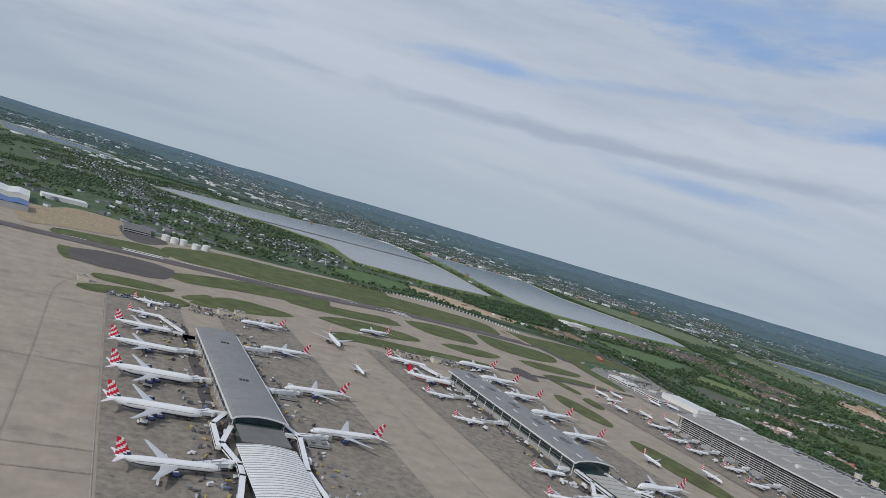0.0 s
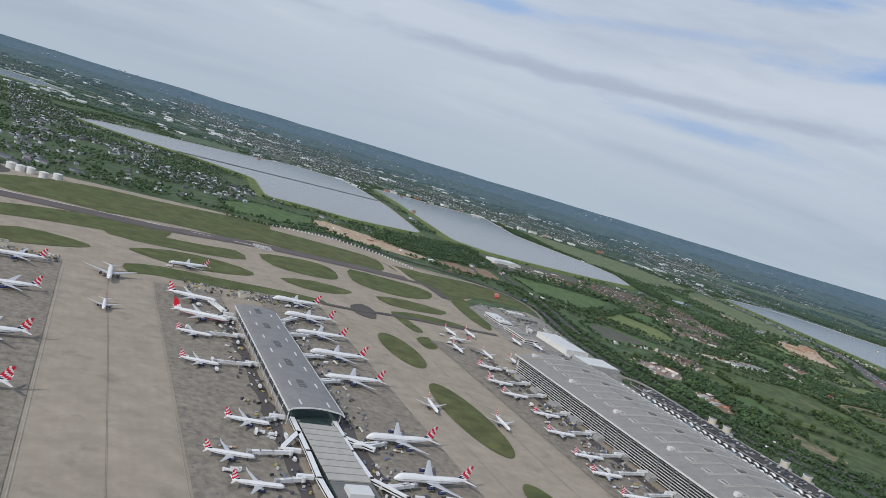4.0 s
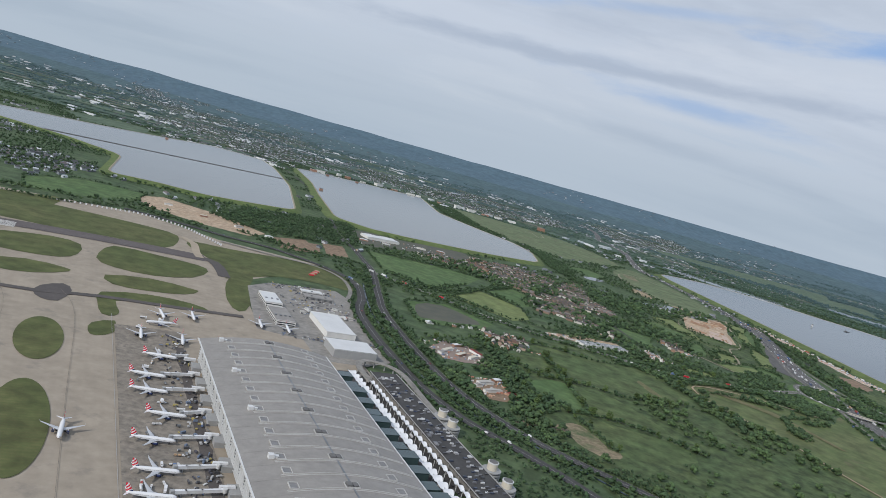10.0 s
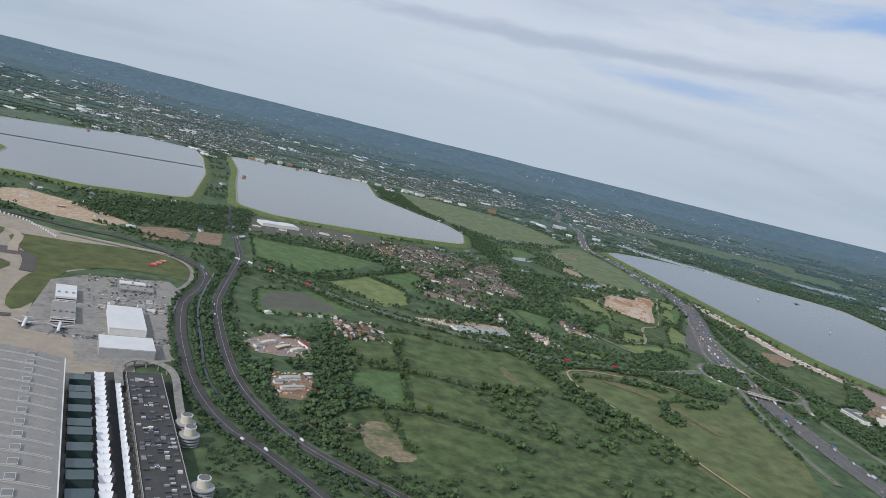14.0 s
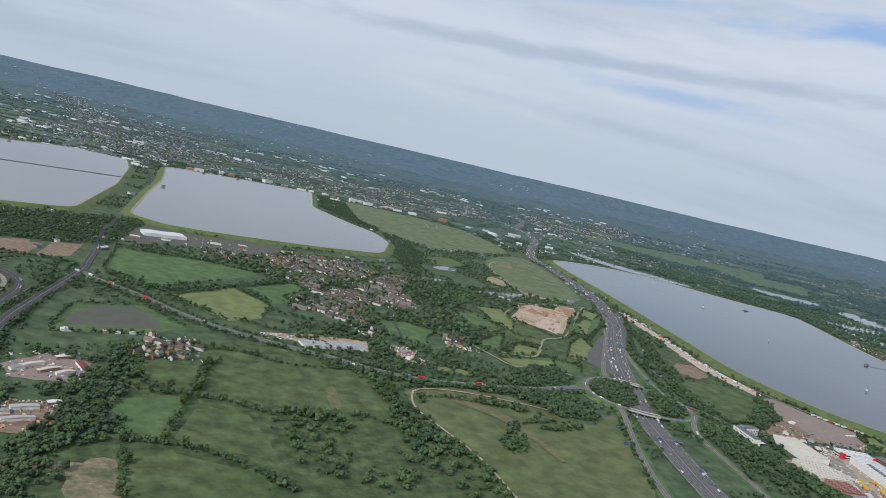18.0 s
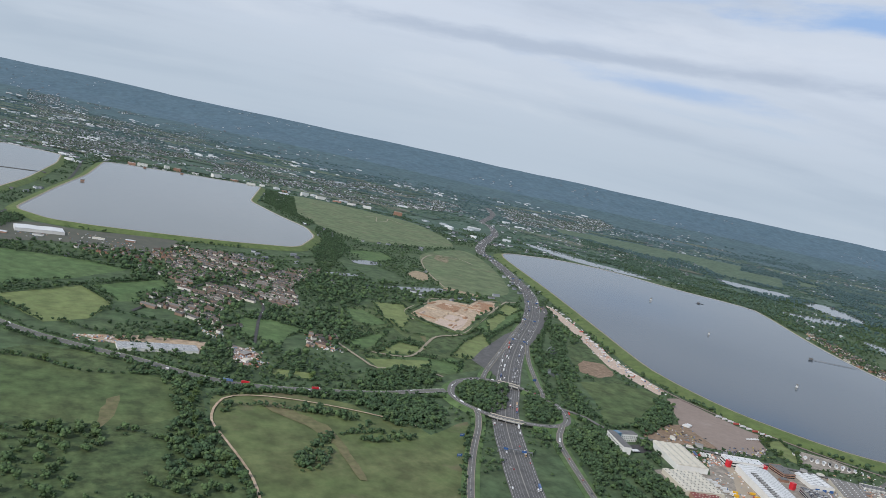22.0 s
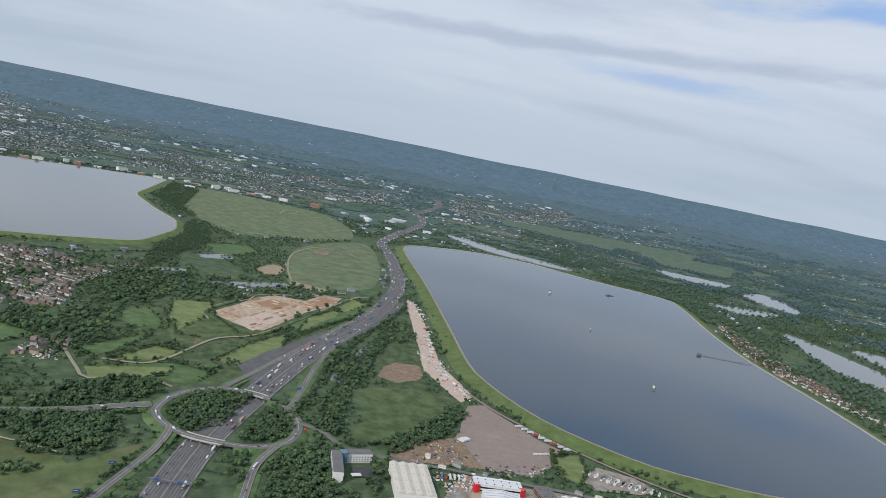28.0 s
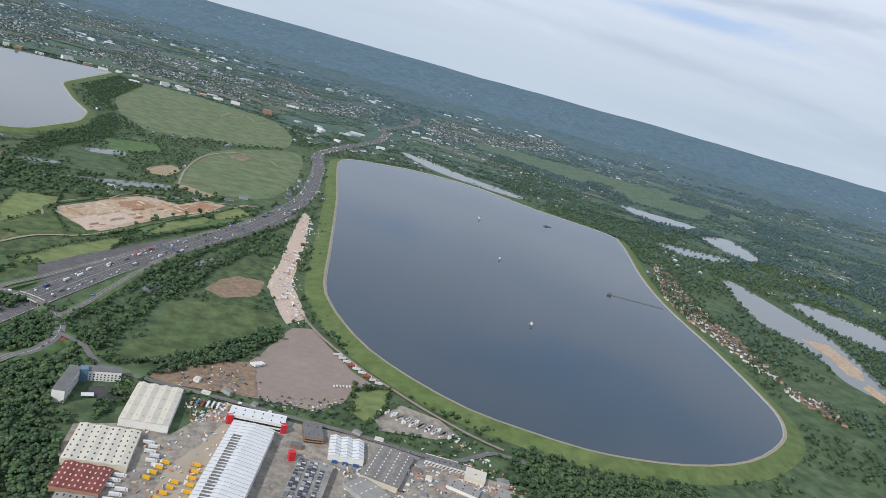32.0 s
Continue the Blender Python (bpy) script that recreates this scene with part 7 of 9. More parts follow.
shed("depot_office", "white depot front with a bright red corner", [(2657, 823), (2722, 798), (2712, 777), (2648, 802)], 11, "white_wall", "white_sheet", 0, 1, (6, 2), 0, True)
for x, y in ((2650, 800), (2713, 779), (2709, 719), (2705, 615)):
    t = thing("red_tower", "bright red corner tower of the depot", "building")
    part("wall", box(bmesh.new(), x - 3.6, y - 3.6, 0, x + 3.6, y + 3.6, 11), "red_paint", t)
    part("cap", box(bmesh.new(), x - 3.8, y - 3.8, 11, x + 3.8, y + 3.8, 11.6), "red_paint", t)
shed("workshop_row", "three white gabled workshops with blue doors", [(2772, 762), (2813, 747), (2794, 704), (2752, 715)], 7, "white_wall", "white_sheet", 2.4, 3, None, 6)
row = bpy.data.objects["workshop_row"]
for k in (-1, 0, 1):
    part("blue_door", box(bmesh.new(), k * 13 - 3.5, -29.4, 0, k * 13 + 3.5, -28.6, 4.5), "blue_paint", row)
shed("works_shed", "weathered grey corrugated works shed", [(2829, 738), (2867, 709), (2817, 648), (2788, 678)], 8, "cream_sheet", "striped_roof", 2.2, 2, (4, 10), 0, light_mat="white_sheet")
shed("works_shed", "pale grey shed with a shallow roof", [(2781, 680), (2804, 636), (2782, 613), (2750, 651)], 6, "grey_wall", "roof_light", 1.2, 1, (3, 4), 0, light_mat="white_sheet")
shed("works_shed", "dull grey shed beside the pale one", [(2806, 639), (2839, 602), (2822, 588), (2788, 622)], 6, "grey_wall", "striped_roof", 1.2, 1, (3, 3), 0, light_mat="white_sheet")
shed("brick_office", "small brick office with a flat dark roof", [(2745, 791), (2768, 786), (2754, 751), (2732, 755)], 8, "brick_wall", "bitumen", 0, 1, (2, 2), 0, True)
shed("car_depot", "grey open parking deck with cars on top", [(2715, 712), (2752, 692), (2711, 614), (2674, 634)], 8, "grey_wall", "concrete2", 0, 1, None, 0, True)
shed("low_workshop", "long low workshop with a grey flat roof", [(2890, 722), (2942, 693), (2933, 678), (2881, 706)], 5, "white_wall", "bitumen", 0, 1, (8, 1), 0, True)
shed("low_workshop", "small cream building with a hatch roof", [(2935, 690), (2957, 675), (2943, 655), (2921, 670)], 6, "cream_sheet", "cream_sheet", 0, 1, (1, 1))
shed("low_workshop", "low white workshop in the yard", [(2900, 668), (2930, 640), (2918, 628), (2886, 656)], 5, "white_wall", "roof_light", 0.8, 1, (3, 2))
shed("low_workshop", "brick workshop with a pale roof", [(2960, 648), (2985, 625), (2965, 600), (2940, 622)], 5, "brick_wall", "roof_light", 0.8, 1, (3, 2))

# the hotel by the junction: two white wings and a glazed stair
material("blue_glass", ((0.08, 0.15, 0.22), (0.10, 0.19, 0.26)), rough=0.15, scale=0.2, spec=0.7)
hotel = thing("hotel", "white multi-storey hotel with a blue glazed stair tower", "building")
for m, a, b, h in ((pose(2468, 871, 0, 0, 0, 254), 33, 7, 16), (pose(2511, 903, 0, 0, 0, -3), 19, 8, 13)):
    wing = part("wing", box(bmesh.new(), -a, -b, 0, a, b, h, m=m), "white_wall", hotel)
    part("wing_roof", box(bmesh.new(), -a - 0.2, -b - 0.2, h, a + 0.2, b + 0.2, h + 0.5, m=m), "bitumen", wing)
    floors = int(h / 3.3)
    for k in range(floors):
        for i in range(int(a * 2 / 4.2)):
            x = -a + 2.4 + i * 4.2
            for s in ((-1, 1) if h > 14 else (-1,)):
                part("window", box(bmesh.new(), x - 0.9, s * b - 0.06, 1.2 + k * 3.3, x + 0.9, s * b + 0.06, 2.9 + k * 3.3, m=m), "glass_dark", wing)
part("stair_tower", box(bmesh.new(), 2482, 892, 0, 2491, 904, 17), "blue_glass", hotel, "blue glazed stair tower")
part("entrance_canopy", box(bmesh.new(), 2484, 850, 3.5, 2498, 858, 4.2), "white_sheet", hotel)
part("car_court", box(bmesh.new(), 2492, 852, 0.3, 2530, 882, 0.7), "asphalt", hotel)

# long white shed and other yard buildings by the village
shed("long_shed", "very long low white shed beside a sandy yard", [(1725, 1250), (1852, 1254), (1848, 1224), (1730, 1222)], 5, "white_wall", "white_sheet", 1.0, 1, None, 12)
shed("reservoir_works", "white water-works building below the reservoir bank", [(1527, 2155), (1640, 2168), (1633, 2115), (1527, 2105)], 8, "white_wall", "white_sheet", 1.5, 2)
SHEDS_A = [(1345, 1082, 26, 7, 20, "white_sheet"), (1366, 1050, 10, 30, 15, "red_roof"), (1306, 1046, 34, 6, 35, "cream_sheet"), (1325, 1030, 30, 6, 35, "cream_sheet"), (1345, 1022, 24, 6, 30, "cream_sheet"), (1290, 1030, 18, 8, 30, "roof_light"), (1335, 920, 16, 8, 10, "white_sheet"), (1305, 905, 30, 8, 12, "corrugated"), (1300, 872, 34, 6, 12, "corrugated")]
SHEDS_B = [(1330, 866, 18, 6, 12, "red_roof"), (1285, 890, 12, 7, 10, "roof_light"), (1345, 1208, 16, 9, 10, "white_sheet"), (1400, 1212, 8, 6, 10, "white_sheet"), (1418, 1214, 8, 6, 10, "white_sheet"), (1440, 1218, 8, 6, 10, "white_sheet"), (1930, 1235, 22, 12, 40, "roof_light"), (1925, 1200, 16, 10, 40, "cream_sheet"), (1455, 1995, 30, 14, 10, "white_sheet")]
SHEDS_C = [(1500, 2060, 26, 14, -10, "white_sheet"), (1580, 2075, 24, 12, -15, "roof_light"), (1720, 2120, 30, 12, -10, "cream_sheet"), (1800, 2140, 26, 12, -10, "white_sheet"), (1155, 1790, 20, 12, 10, "white_sheet"), (1090, 1850, 22, 10, 20, "roof_light"), (1010, 1905, 18, 9, 10, "cream_sheet"), (930, 1975, 20, 10, 0, "corrugated")]
for k, (x, y, w, l, a, roof) in enumerate(SHEDS_A + SHEDS_B + SHEDS_C):
    block("yard_shed", ("low yard shed with a pale sheet roof", "low yard shed with a dull red roof")[roof == "red_roof"], x - w / 2, y - l / 2, x + w / 2, y + l / 2, 4, "brick_wall" if k % 3 == 0 else "white_wall", roof, 0, a, False, 1, 1.0, 1)
# blocks in the distant town
for k in range(16):
    rr = random.Random(k)
    x, y = 1900 + k * 95 + rr.uniform(-30, 30), 4430 - abs(k - 4) * 38 + rr.uniform(-60, 60)
    block("town_block", "distant pale town building with a flat roof", x, y, x + rr.uniform(25, 60), y + rr.uniform(15, 35), rr.uniform(9, 22), "white_wall" if k % 3 else "brick_wall", "roof_light" if k % 2 else "white_sheet", 0, rr.uniform(-25, 25), False)

# small buildings crowded between the estate yards
er = random.Random(77)
for k, (x, y) in enumerate(((2862, 690), (2872, 672), (2850, 640), (2868, 628), (2890, 612), (2915, 608), (2935, 632), (2962, 612), (2975, 660), (2988, 640), (2838, 760), (2812, 775), (2722, 745), (2632, 870), (2660, 875), (2648, 892), (2625, 905), (2690, 842))):
    w, l = er.uniform(7, 16), er.uniform(5, 9)
    block("yard_building", ("small brick yard building", "small pale yard building with a sheet roof", "low grey yard building with a flat roof")[k % 3], x - w / 2, y - l / 2, x + w / 2, y + l / 2, er.uniform(3, 5.5), ("brick_wall", "white_wall", "grey_wall")[k % 3], ("bitumen", "cream_sheet", "roof_metal")[k % 3], 0, er.uniform(-50, -20), False, 1, 0.8, 1)
# ---- reservoir fittings ----
for x, y, s in ((3769, 2210, 1.3), (3570, 1710, 0.8), (3367, 1213, 1.0)):
    t = thing("water_tower", "small white draw-off tower standing in the reservoir", "tower", "reservoir towers")
    part("shaft", tube(bmesh.new(), [circle(x, y, 5, 3.2 * s, 10), circle(x, y, 12 + 3 * s, 3.2 * s, 10)]), "white_sheet", t)
    part("roof", tube(bmesh.new(), [circle(x, y, 12 + 3 * s, 4 * s, 10), circle(x, y, 14 + 4.5 * s, 0.4, 10)]), "bitumen", t)
    part("landing", box(bmesh.new(), x - 6 * s, y - 2, 8.6, x + 6 * s, y + 2, 9.4), "grey_wall", t)
t = thing("pontoon", "low dark pontoon on the reservoir", "pontoon")
part("deck", box(bmesh.new(), 4098, 2268, 7.7, 4130, 2282, 9.2), "dark_steel", t)
part("hut", box(bmesh.new(), 4104, 2271, 9.2, 4112, 2279, 13), "bitumen", t)
pier = thing("pier", "long thin dark pier with a small end hut", "pier")
d = Vector((3951, 1438)) - Vector((3817, 1502))
m = pose(3817, 1502, 8, 0, 0, math.degrees(math.atan2(d.y, d.x)))
part("walk_deck", box(bmesh.new(), 0, -1.2, 1.2, d.length + 12, 1.2, 1.8, m=m), "bitumen", pier)
part("end_hut", box(bmesh.new(), -6, -4, 1.0, 5, 4, 6.5, m=m), "bitumen", pier)
for k in range(10):
    part("pile", box(bmesh.new(), k * 15 + 4, -0.5, -2, k * 15 + 5, 0.5, 1.2, m=m), "bitumen", pier)
for x, y in ((2190, 4235), (2000, 4222), (1690, 3250), (1080, 4060)):
    t = thing("intake_hut", "small dark intake hut at the reservoir edge", "hut", "intake huts")
    part("wall", box(bmesh.new(), x - 7, y - 14, 6, x + 7, y, 14), "brick_wall", t)
    part("roof", box(bmesh.new(), x - 8, y - 15, 14, x + 8, y + 1, 15), "bitumen", t)

# ---- motorway fittings ----
mline = smooth_line(M25, False, 8)
mnorm = normals(mline)


def on_m25(x, y):
    i = min(range(len(mline)), key=lambda k: (mline[k][0] - x) ** 2 + (mline[k][1] - y) ** 2)
    return i


for x, y in ((2640, 1450), (2810, 1660), (2985, 1910), (3170, 2290), (2250, 840), (3340, 2800)):
    i = on_m25(x, y)
    (px, py), n = mline[i], mnorm[i]
    ang = math.degrees(math.atan2(n.y, n.x))
    m = pose(px, py, 0, 0, 0, ang)
    t = thing("motorway_gantry", "grey steel motorway gantry with blue signs", "gantry", "motorway gantries")
    for s in (-26, 0, 26):
        part("leg", box(bmesh.new(), s - 0.4, -0.4, 0, s + 0.4, 0.4, 8, m=m), "steel", t)
    part("beam", box(bmesh.new(), -26, -0.7, 7.2, 26, 0.7, 8.8, m=m), "steel", t)
    for s in (-15, 13):
        part("sign", box(bmesh.new(), s - 3.4, -1.0, 6.4, s + 3.4, -0.72, 9.4, m=m), "blue_paint", t)
for x, y in ((2190, 905), (2150, 838), (2500, 1170), (2350, 905)):
    t = thing("road_sign", "large blue road sign on two posts", "sign", "road signs")
    part("board", box(bmesh.new(), x - 4, y - 0.15, 2.5, x + 4, y + 0.15, 6.5), "blue_paint", t)
    for s in (-2.5, 2.5):
        part("post", box(bmesh.new(), x + s - 0.15, y + 0.16, 0, x + s + 0.15, y + 0.4, 6.0), "steel", t)
    part("lettering", box(bmesh.new(), x - 3, y - 0.2, 4.6, x + 2, y - 0.16, 5.1), "road_paint", t)
for i in range(20, len(mline) - 60, 9):
    (px, py) = mline[i]
    t = thing("lamp_post", "tall grey double-armed motorway lamp post", "lamp", "motorway lamps")
    part("mast", box(bmesh.new(), px - 0.15, py - 0.15, 0, px + 0.15, py + 0.15, 12), "steel", t)
    n = mnorm[i]
    part("arm", box(bmesh.new(), -3, -0.12, 11.9, 3, 0.12, 12.1, m=pose(px, py, 0, 0, 0, math.degrees(math.atan2(n.y, n.x)))), "steel", t)

# white screen posts along the airfield boundary
fl = smooth_line([(686, 1741), (774, 1751), (857, 1758), (938, 1704), (979, 1635), (1007, 1577)], False, 9)
for k, (x, y) in enumerate(fl):
    t = thing("fence_panel", "white upright blast-screen panel on the airfield edge", "fence", "boundary screens")
    part("panel", box(bmesh.new(), x - 1.6, y - 0.2, 0.6, x + 1.6, y + 0.2, 5.0), "canopy_white", t)
    part("post", box(bmesh.new(), x - 2.1, y - 0.25, 0, x - 1.7, y + 0.25, 5.4), "steel", t)
t = thing("marker_structure", "orange-red lattice structure on the airfield grass", "structure")
for k in range(6):
    part("frame", box(bmesh.new(), 1168 + k * 5, 1440 + k * 9, 0.4, 1178 + k * 5, 1446 + k * 9, 3.0), "sand" if k % 2 else "red_paint", t)

# quarry faces and heaps
PIT = np.array([(2426, 1637), (2489, 1705), (2568, 1801), (2625, 1844), (2697, 1810), (2775, 1891), (2821, 1870), (2765, 1781), (2663, 1691), (2573, 1579), (2517, 1516), (2493, 1528), (2464, 1564), (2442, 1604)], float)
for k in range(120):
    rr = random.Random(300 + k)
    x, y = rr.uniform(2430, 2820), rr.uniform(1520, 1885)
    along_ = radians(45 + rr.choice((0, 90)) + rr.uniform(-9, 9))
    L, W, H = rr.uniform(6, 30), rr.uniform(2.5, 6.5), rr.uniform(0.8, 3.4)
    ends = np.array([(x + e * L * math.cos(along_), y + e * L * math.sin(along_)) for e in (-1, 0, 1)])
    if not within(ends[:, 0], ends[:, 1], PIT).all():
        continue
    rings = []
    for f_, g in ((-1.0, 0.15), (-0.8, 0.8), (-0.35, 1.0), (0.1, rr.uniform(0.6, 1.1)), (0.6, rr.uniform(0.7, 1.0)), (0.85, 0.7), (1.0, 0.12)):
        px, py = x + f_ * L * math.cos(along_), y + f_ * L * math.sin(along_)
        nx, ny, w_ = -math.sin(along_), math.cos(along_), W * (0.4 + 0.6 * g) * rr.uniform(0.8, 1.15)
        rings.append([(px - nx * w_, py - ny * w_, 0.45), (px - nx * w_ * 0.35, py - ny * w_ * 0.35, 0.45 + H * g), (px + nx * w_ * 0.3, py + ny * w_ * 0.3, 0.45 + H * g * 0.9), (px + nx * w_, py + ny * w_, 0.45)])
    tagged(new("spoil_ridge", bm_mesh("spoil_ridge", tube(bmesh.new(), rings), ("sand", "cream_ground", "dug_earth", "sand")[k % 4])), "long dug ridge of sand and gravel in the quarry", "heap", "quarry heaps")
QB = [(2420, 1644), (2490, 1732), (2574, 1832), (2635, 1872), (2714, 1851), (2789, 1921), (2847, 1897), (2764, 1758), (2662, 1665), (2573, 1556), (2508, 1485), (2479, 1503), (2450, 1539), (2425, 1581)]
tagged(new("quarry_bund", ribbon_mesh("quarry_bund", smooth_line(QB, True, 15), 9, "meadow", 2.2, True, 2.2)), "low grassed bund round the quarry", "embankment", kind="structure")
LABELS["quarry_floor"] = "smooth pale settled quarry floor"

# ---- vehicles ----
vr = random.Random(5)


def wheel_bm(x, y, r, w):
    return tube(bmesh.new(), [circle(x, y - w / 2, r, r, 8, "Y"), circle(x, y + w / 2, r, r, 8, "Y")])


def car_model():
    t = thing("car", "small passenger car with dark windows", "car", "cars")
    bm = bmesh.new()
    tube(bm, [[(2.1, -0.8, 0.45), (2.1, 0.8, 0.45), (2.1, 0.75, 0.75), (2.1, -0.75, 0.75)], [(1.2, -0.9, 0.35), (1.2, 0.9, 0.35), (1.2, 0.86, 0.95), (1.2, -0.86, 0.95)],
              [(-1.6, -0.9, 0.35), (-1.6, 0.9, 0.35), (-1.6, 0.86, 1.0), (-1.6, -0.86, 1.0)], [(-2.1, -0.82, 0.45), (-2.1, 0.82, 0.45), (-2.1, 0.78, 0.9), (-2.1, -0.78, 0.9)]])
    box(bm, -0.98, -0.64, 1.44, 0.13, 0.64, 1.49)
    for x in (1.3, -1.3):
        for s in (-0.88, 0.7):
            tube(bm, [circle(x, s, 0.32, 0.32, 8, "Y"), circle(x, s + 0.18, 0.32, 0.32, 8, "Y")], 1)
    part("body", bm, ["car_paint", "rubber"], t)
    bm = bmesh.new()
    tube(bm, [[(0.9, -0.8, 0.95), (0.9, 0.8, 0.95), (0.88, 0.78, 0.98), (0.88, -0.78, 0.98)], [(0.2, -0.78, 0.96), (0.2, 0.78, 0.96), (0.15, 0.66, 1.45), (0.15, -0.66, 1.45)],
              [(-1.1, -0.78, 0.98), (-1.1, 0.78, 0.98), (-1.0, 0.66, 1.45), (-1.0, -0.66, 1.45)], [(-1.75, -0.78, 0.98), (-1.75, 0.78, 0.98), (-1.72, 0.76, 1.02), (-1.72, -0.76, 1.02)]])
    part("cabin", bm, "glass_dark", t)
    return t


def van_model():
    t = thing("van", "white panel van with dark windscreen", "van", "vans")
    bm = tube(bmesh.new(), [[(2.7, -0.9, 0.4), (2.7, 0.9, 0.4), (2.7, 0.88, 1.0), (2.7, -0.88, 1.0)], [(1.6, -0.98, 0.4), (1.6, 0.98, 0.4), (1.5, 0.9, 2.3), (1.5, -0.9, 2.3)], [(-2.7, -0.98, 0.4), (-2.7, 0.98, 0.4), (-2.7, 0.9, 2.4), (-2.7, -0.9, 2.4)]])
    for x in (1.7, -1.7):
        tube(bm, [circle(x, -0.99, 0.36, 0.36, 8, "Y"), circle(x, 0.99, 0.36, 0.36, 8, "Y")], 1)
    part("body", bm, ["white_gloss", "rubber"], t)
    part("windscreen", box(bmesh.new(), 1.75, -0.85, 1.25, 2.1, 0.85, 1.9), "glass_dark", t)
    return t


def lorry_model(name, label, box_mat, length=12.5):
    t = thing(name, label, "lorry", "lorries")
    part("cab", tube(bmesh.new(), [[(length / 2 + 2.6, -1.2, 0.6), (length / 2 + 2.6, 1.2, 0.6), (length / 2 + 2.4, 1.15, 3.2), (length / 2 + 2.4, -1.15, 3.2)], [(length / 2 + 0.5, -1.2, 0.6), (length / 2 + 0.5, 1.2, 0.6), (length / 2 + 0.5, 1.2, 3.6), (length / 2 + 0.5, -1.2, 3.6)]]), "box_paint", t)
    part("windscreen", box(bmesh.new(), length / 2 + 2.45, -1.05, 1.9, length / 2 + 2.62, 1.05, 2.9), "glass_dark", t)
    part("trailer", box(bmesh.new(), -length / 2, -1.27, 0.8, length / 2, 1.27, 4.0), box_mat, t)
    for x in (length / 2 + 1.6, -length / 2 + 2.0):
        part("axle_wheels", tube(bmesh.new(), [circle(x, -1.2, 0.5, 0.5, 8, "Y"), circle(x, 1.2, 0.5, 0.5, 8, "Y")]), "rubber", t)
    return t


CAR, VAN = car_model(), van_model()
LORRY = lorry_model("lorry", "articulated lorry with a box trailer", "box_paint")
TRAILER_W = lorry_model("white_lorry", "white box lorry parked in a yard", "white_sheet", 10.0)
YELLOW = lorry_model("yellow_lorry", "bright yellow parked delivery lorry", "yellow_body", 8.0)
RED_BUS = lorry_model("red_lorry", "red articulated lorry on the main road", "red_paint", 11.0)
USED = set()


def place(model, x, y, ang, z=0.0):
    m = pose(x, y, z, 0, 0, ang)
    if model.name in USED:
        return copy_thing(model, m)
    USED.add(model.name)
    model.matrix_basis = m
    return model


def along(line, at):
    """Point and heading at a share of a line's length."""
    seg = [(Vector(b) - Vector(a)).length for a, b in zip(line, line[1:])]
    d = at * sum(seg)
    for (a, b), s in zip(zip(line, line[1:]), seg):
        if d <= s:
            v_ = Vector(b) - Vector(a)
            return Vector(a) + v_ * (d / s), math.degrees(math.atan2(v_.y, v_.x)), v_.normalized()
        d -= s
    v_ = Vector(line[-1]) - Vector(line[-2])
    return Vector(line[-1]), math.degrees(math.atan2(v_.y, v_.x)), v_.normalized()


zroad = lambda name: ROADS[name][0][1] + 0.1
half = [p for p in mline if p[1] < 3300]
for k in range(135):
    f = 0.62 * vr.random()
    p, ang, d = along(half, f)
    lane = vr.choice((-20, -16.5, -12.5, -8.5, 8.5, 12.5, 16.5, 20))
    x, y = p.x + d.y * lane, p.y - d.x * lane
    big_one = vr.random() < 0.2 and abs(lane) > 12
    place(vr.choice((LORRY, LORRY, TRAILER_W, VAN)) if big_one else (VAN if vr.random() < 0.12 else CAR), x, y, ang + (180 if lane > 0 else 0), zroad("motorway"))
for name, count, lanes in (("a_road", 22, (-4, 4)), ("main_road", 18, (-4, 4)), ("perimeter_road", 14, (-4, 4)), ("slip_road", 5, (0,)), ("estate_road", 8, (-2, 2)), ("village_street", 8, (-1.7, 1.7)), ("reservoir_road", 6, (-2, 2))):
    for line, z in ROADS[name]:
        for k in range(count):
            p, ang, d = along(line, vr.random())
            lane = vr.choice(lanes)
            place(vr.choice((CAR, CAR, CAR, CAR, VAN, LORRY if name != "village_street" else CAR)), p.x + d.y * lane, p.y - d.x * lane, ang + (180 if lane > 0 else 0), z + 0.1)
for x, y, a in ((1478, 1440, -50), (1900, 1092, -10), (2010, 1078, 0), (2462, 1000, 60)):
    place(RED_BUS, x, y, a, 1.6)
for k in range(16):
    p, ang, d = along(ring, vr.random())
    place(vr.choice((CAR, CAR, VAN)), p.x, p.y, ang + 180, 6.4)
# car park top deck, forecourt and kerbs
for k in range(30):
    place(CAR if vr.random() < 0.85 else VAN, vr.choice((1113.2, 1127.8)), 446 + vr.randrange(150) * 2.7, vr.choice((0, 180)), 13.15)
for k in range(26):
    place(vr.choice((CAR, VAN)), vr.choice((1063, 1079, 1094)), vr.uniform(470, 860), 90, 0.7)

# truck park, gravel lot, estate yards
for k in range(30):
    f = k / 30
    p, ang, d = along([(3050, 1880), (2985, 1680), (2915, 1500), (2860, 1350), (2830, 1230), (2825, 1140)], f)
    off = vr.uniform(-9, 9)
    place(vr.choice((TRAILER_W, LORRY, TRAILER_W, VAN)), p.x + d.y * off, p.y - d.x * off, ang + vr.choice((0, 90, 80)) + vr.uniform(-8, 8), 0.6)
for k, (x, y) in enumerate(((2858, 1012), (2862, 1000), (2866, 988), (2870, 976), (2874, 964), (2879, 952), (2884, 940), (2890, 928), (2895, 918))):
    place((TRAILER_W, LORRY)[k % 3 == 0], x, y, -12 + vr.uniform(-5, 5), 0.6)
for k in range(5):
    place(TRAILER_W, 2712 + k * 3.6, 958 + k * 1.5, 118, 0.6)
for k in range(7):
    place(VAN, 2850 - k * 5, 905 + (k % 2), 80, 0.6)
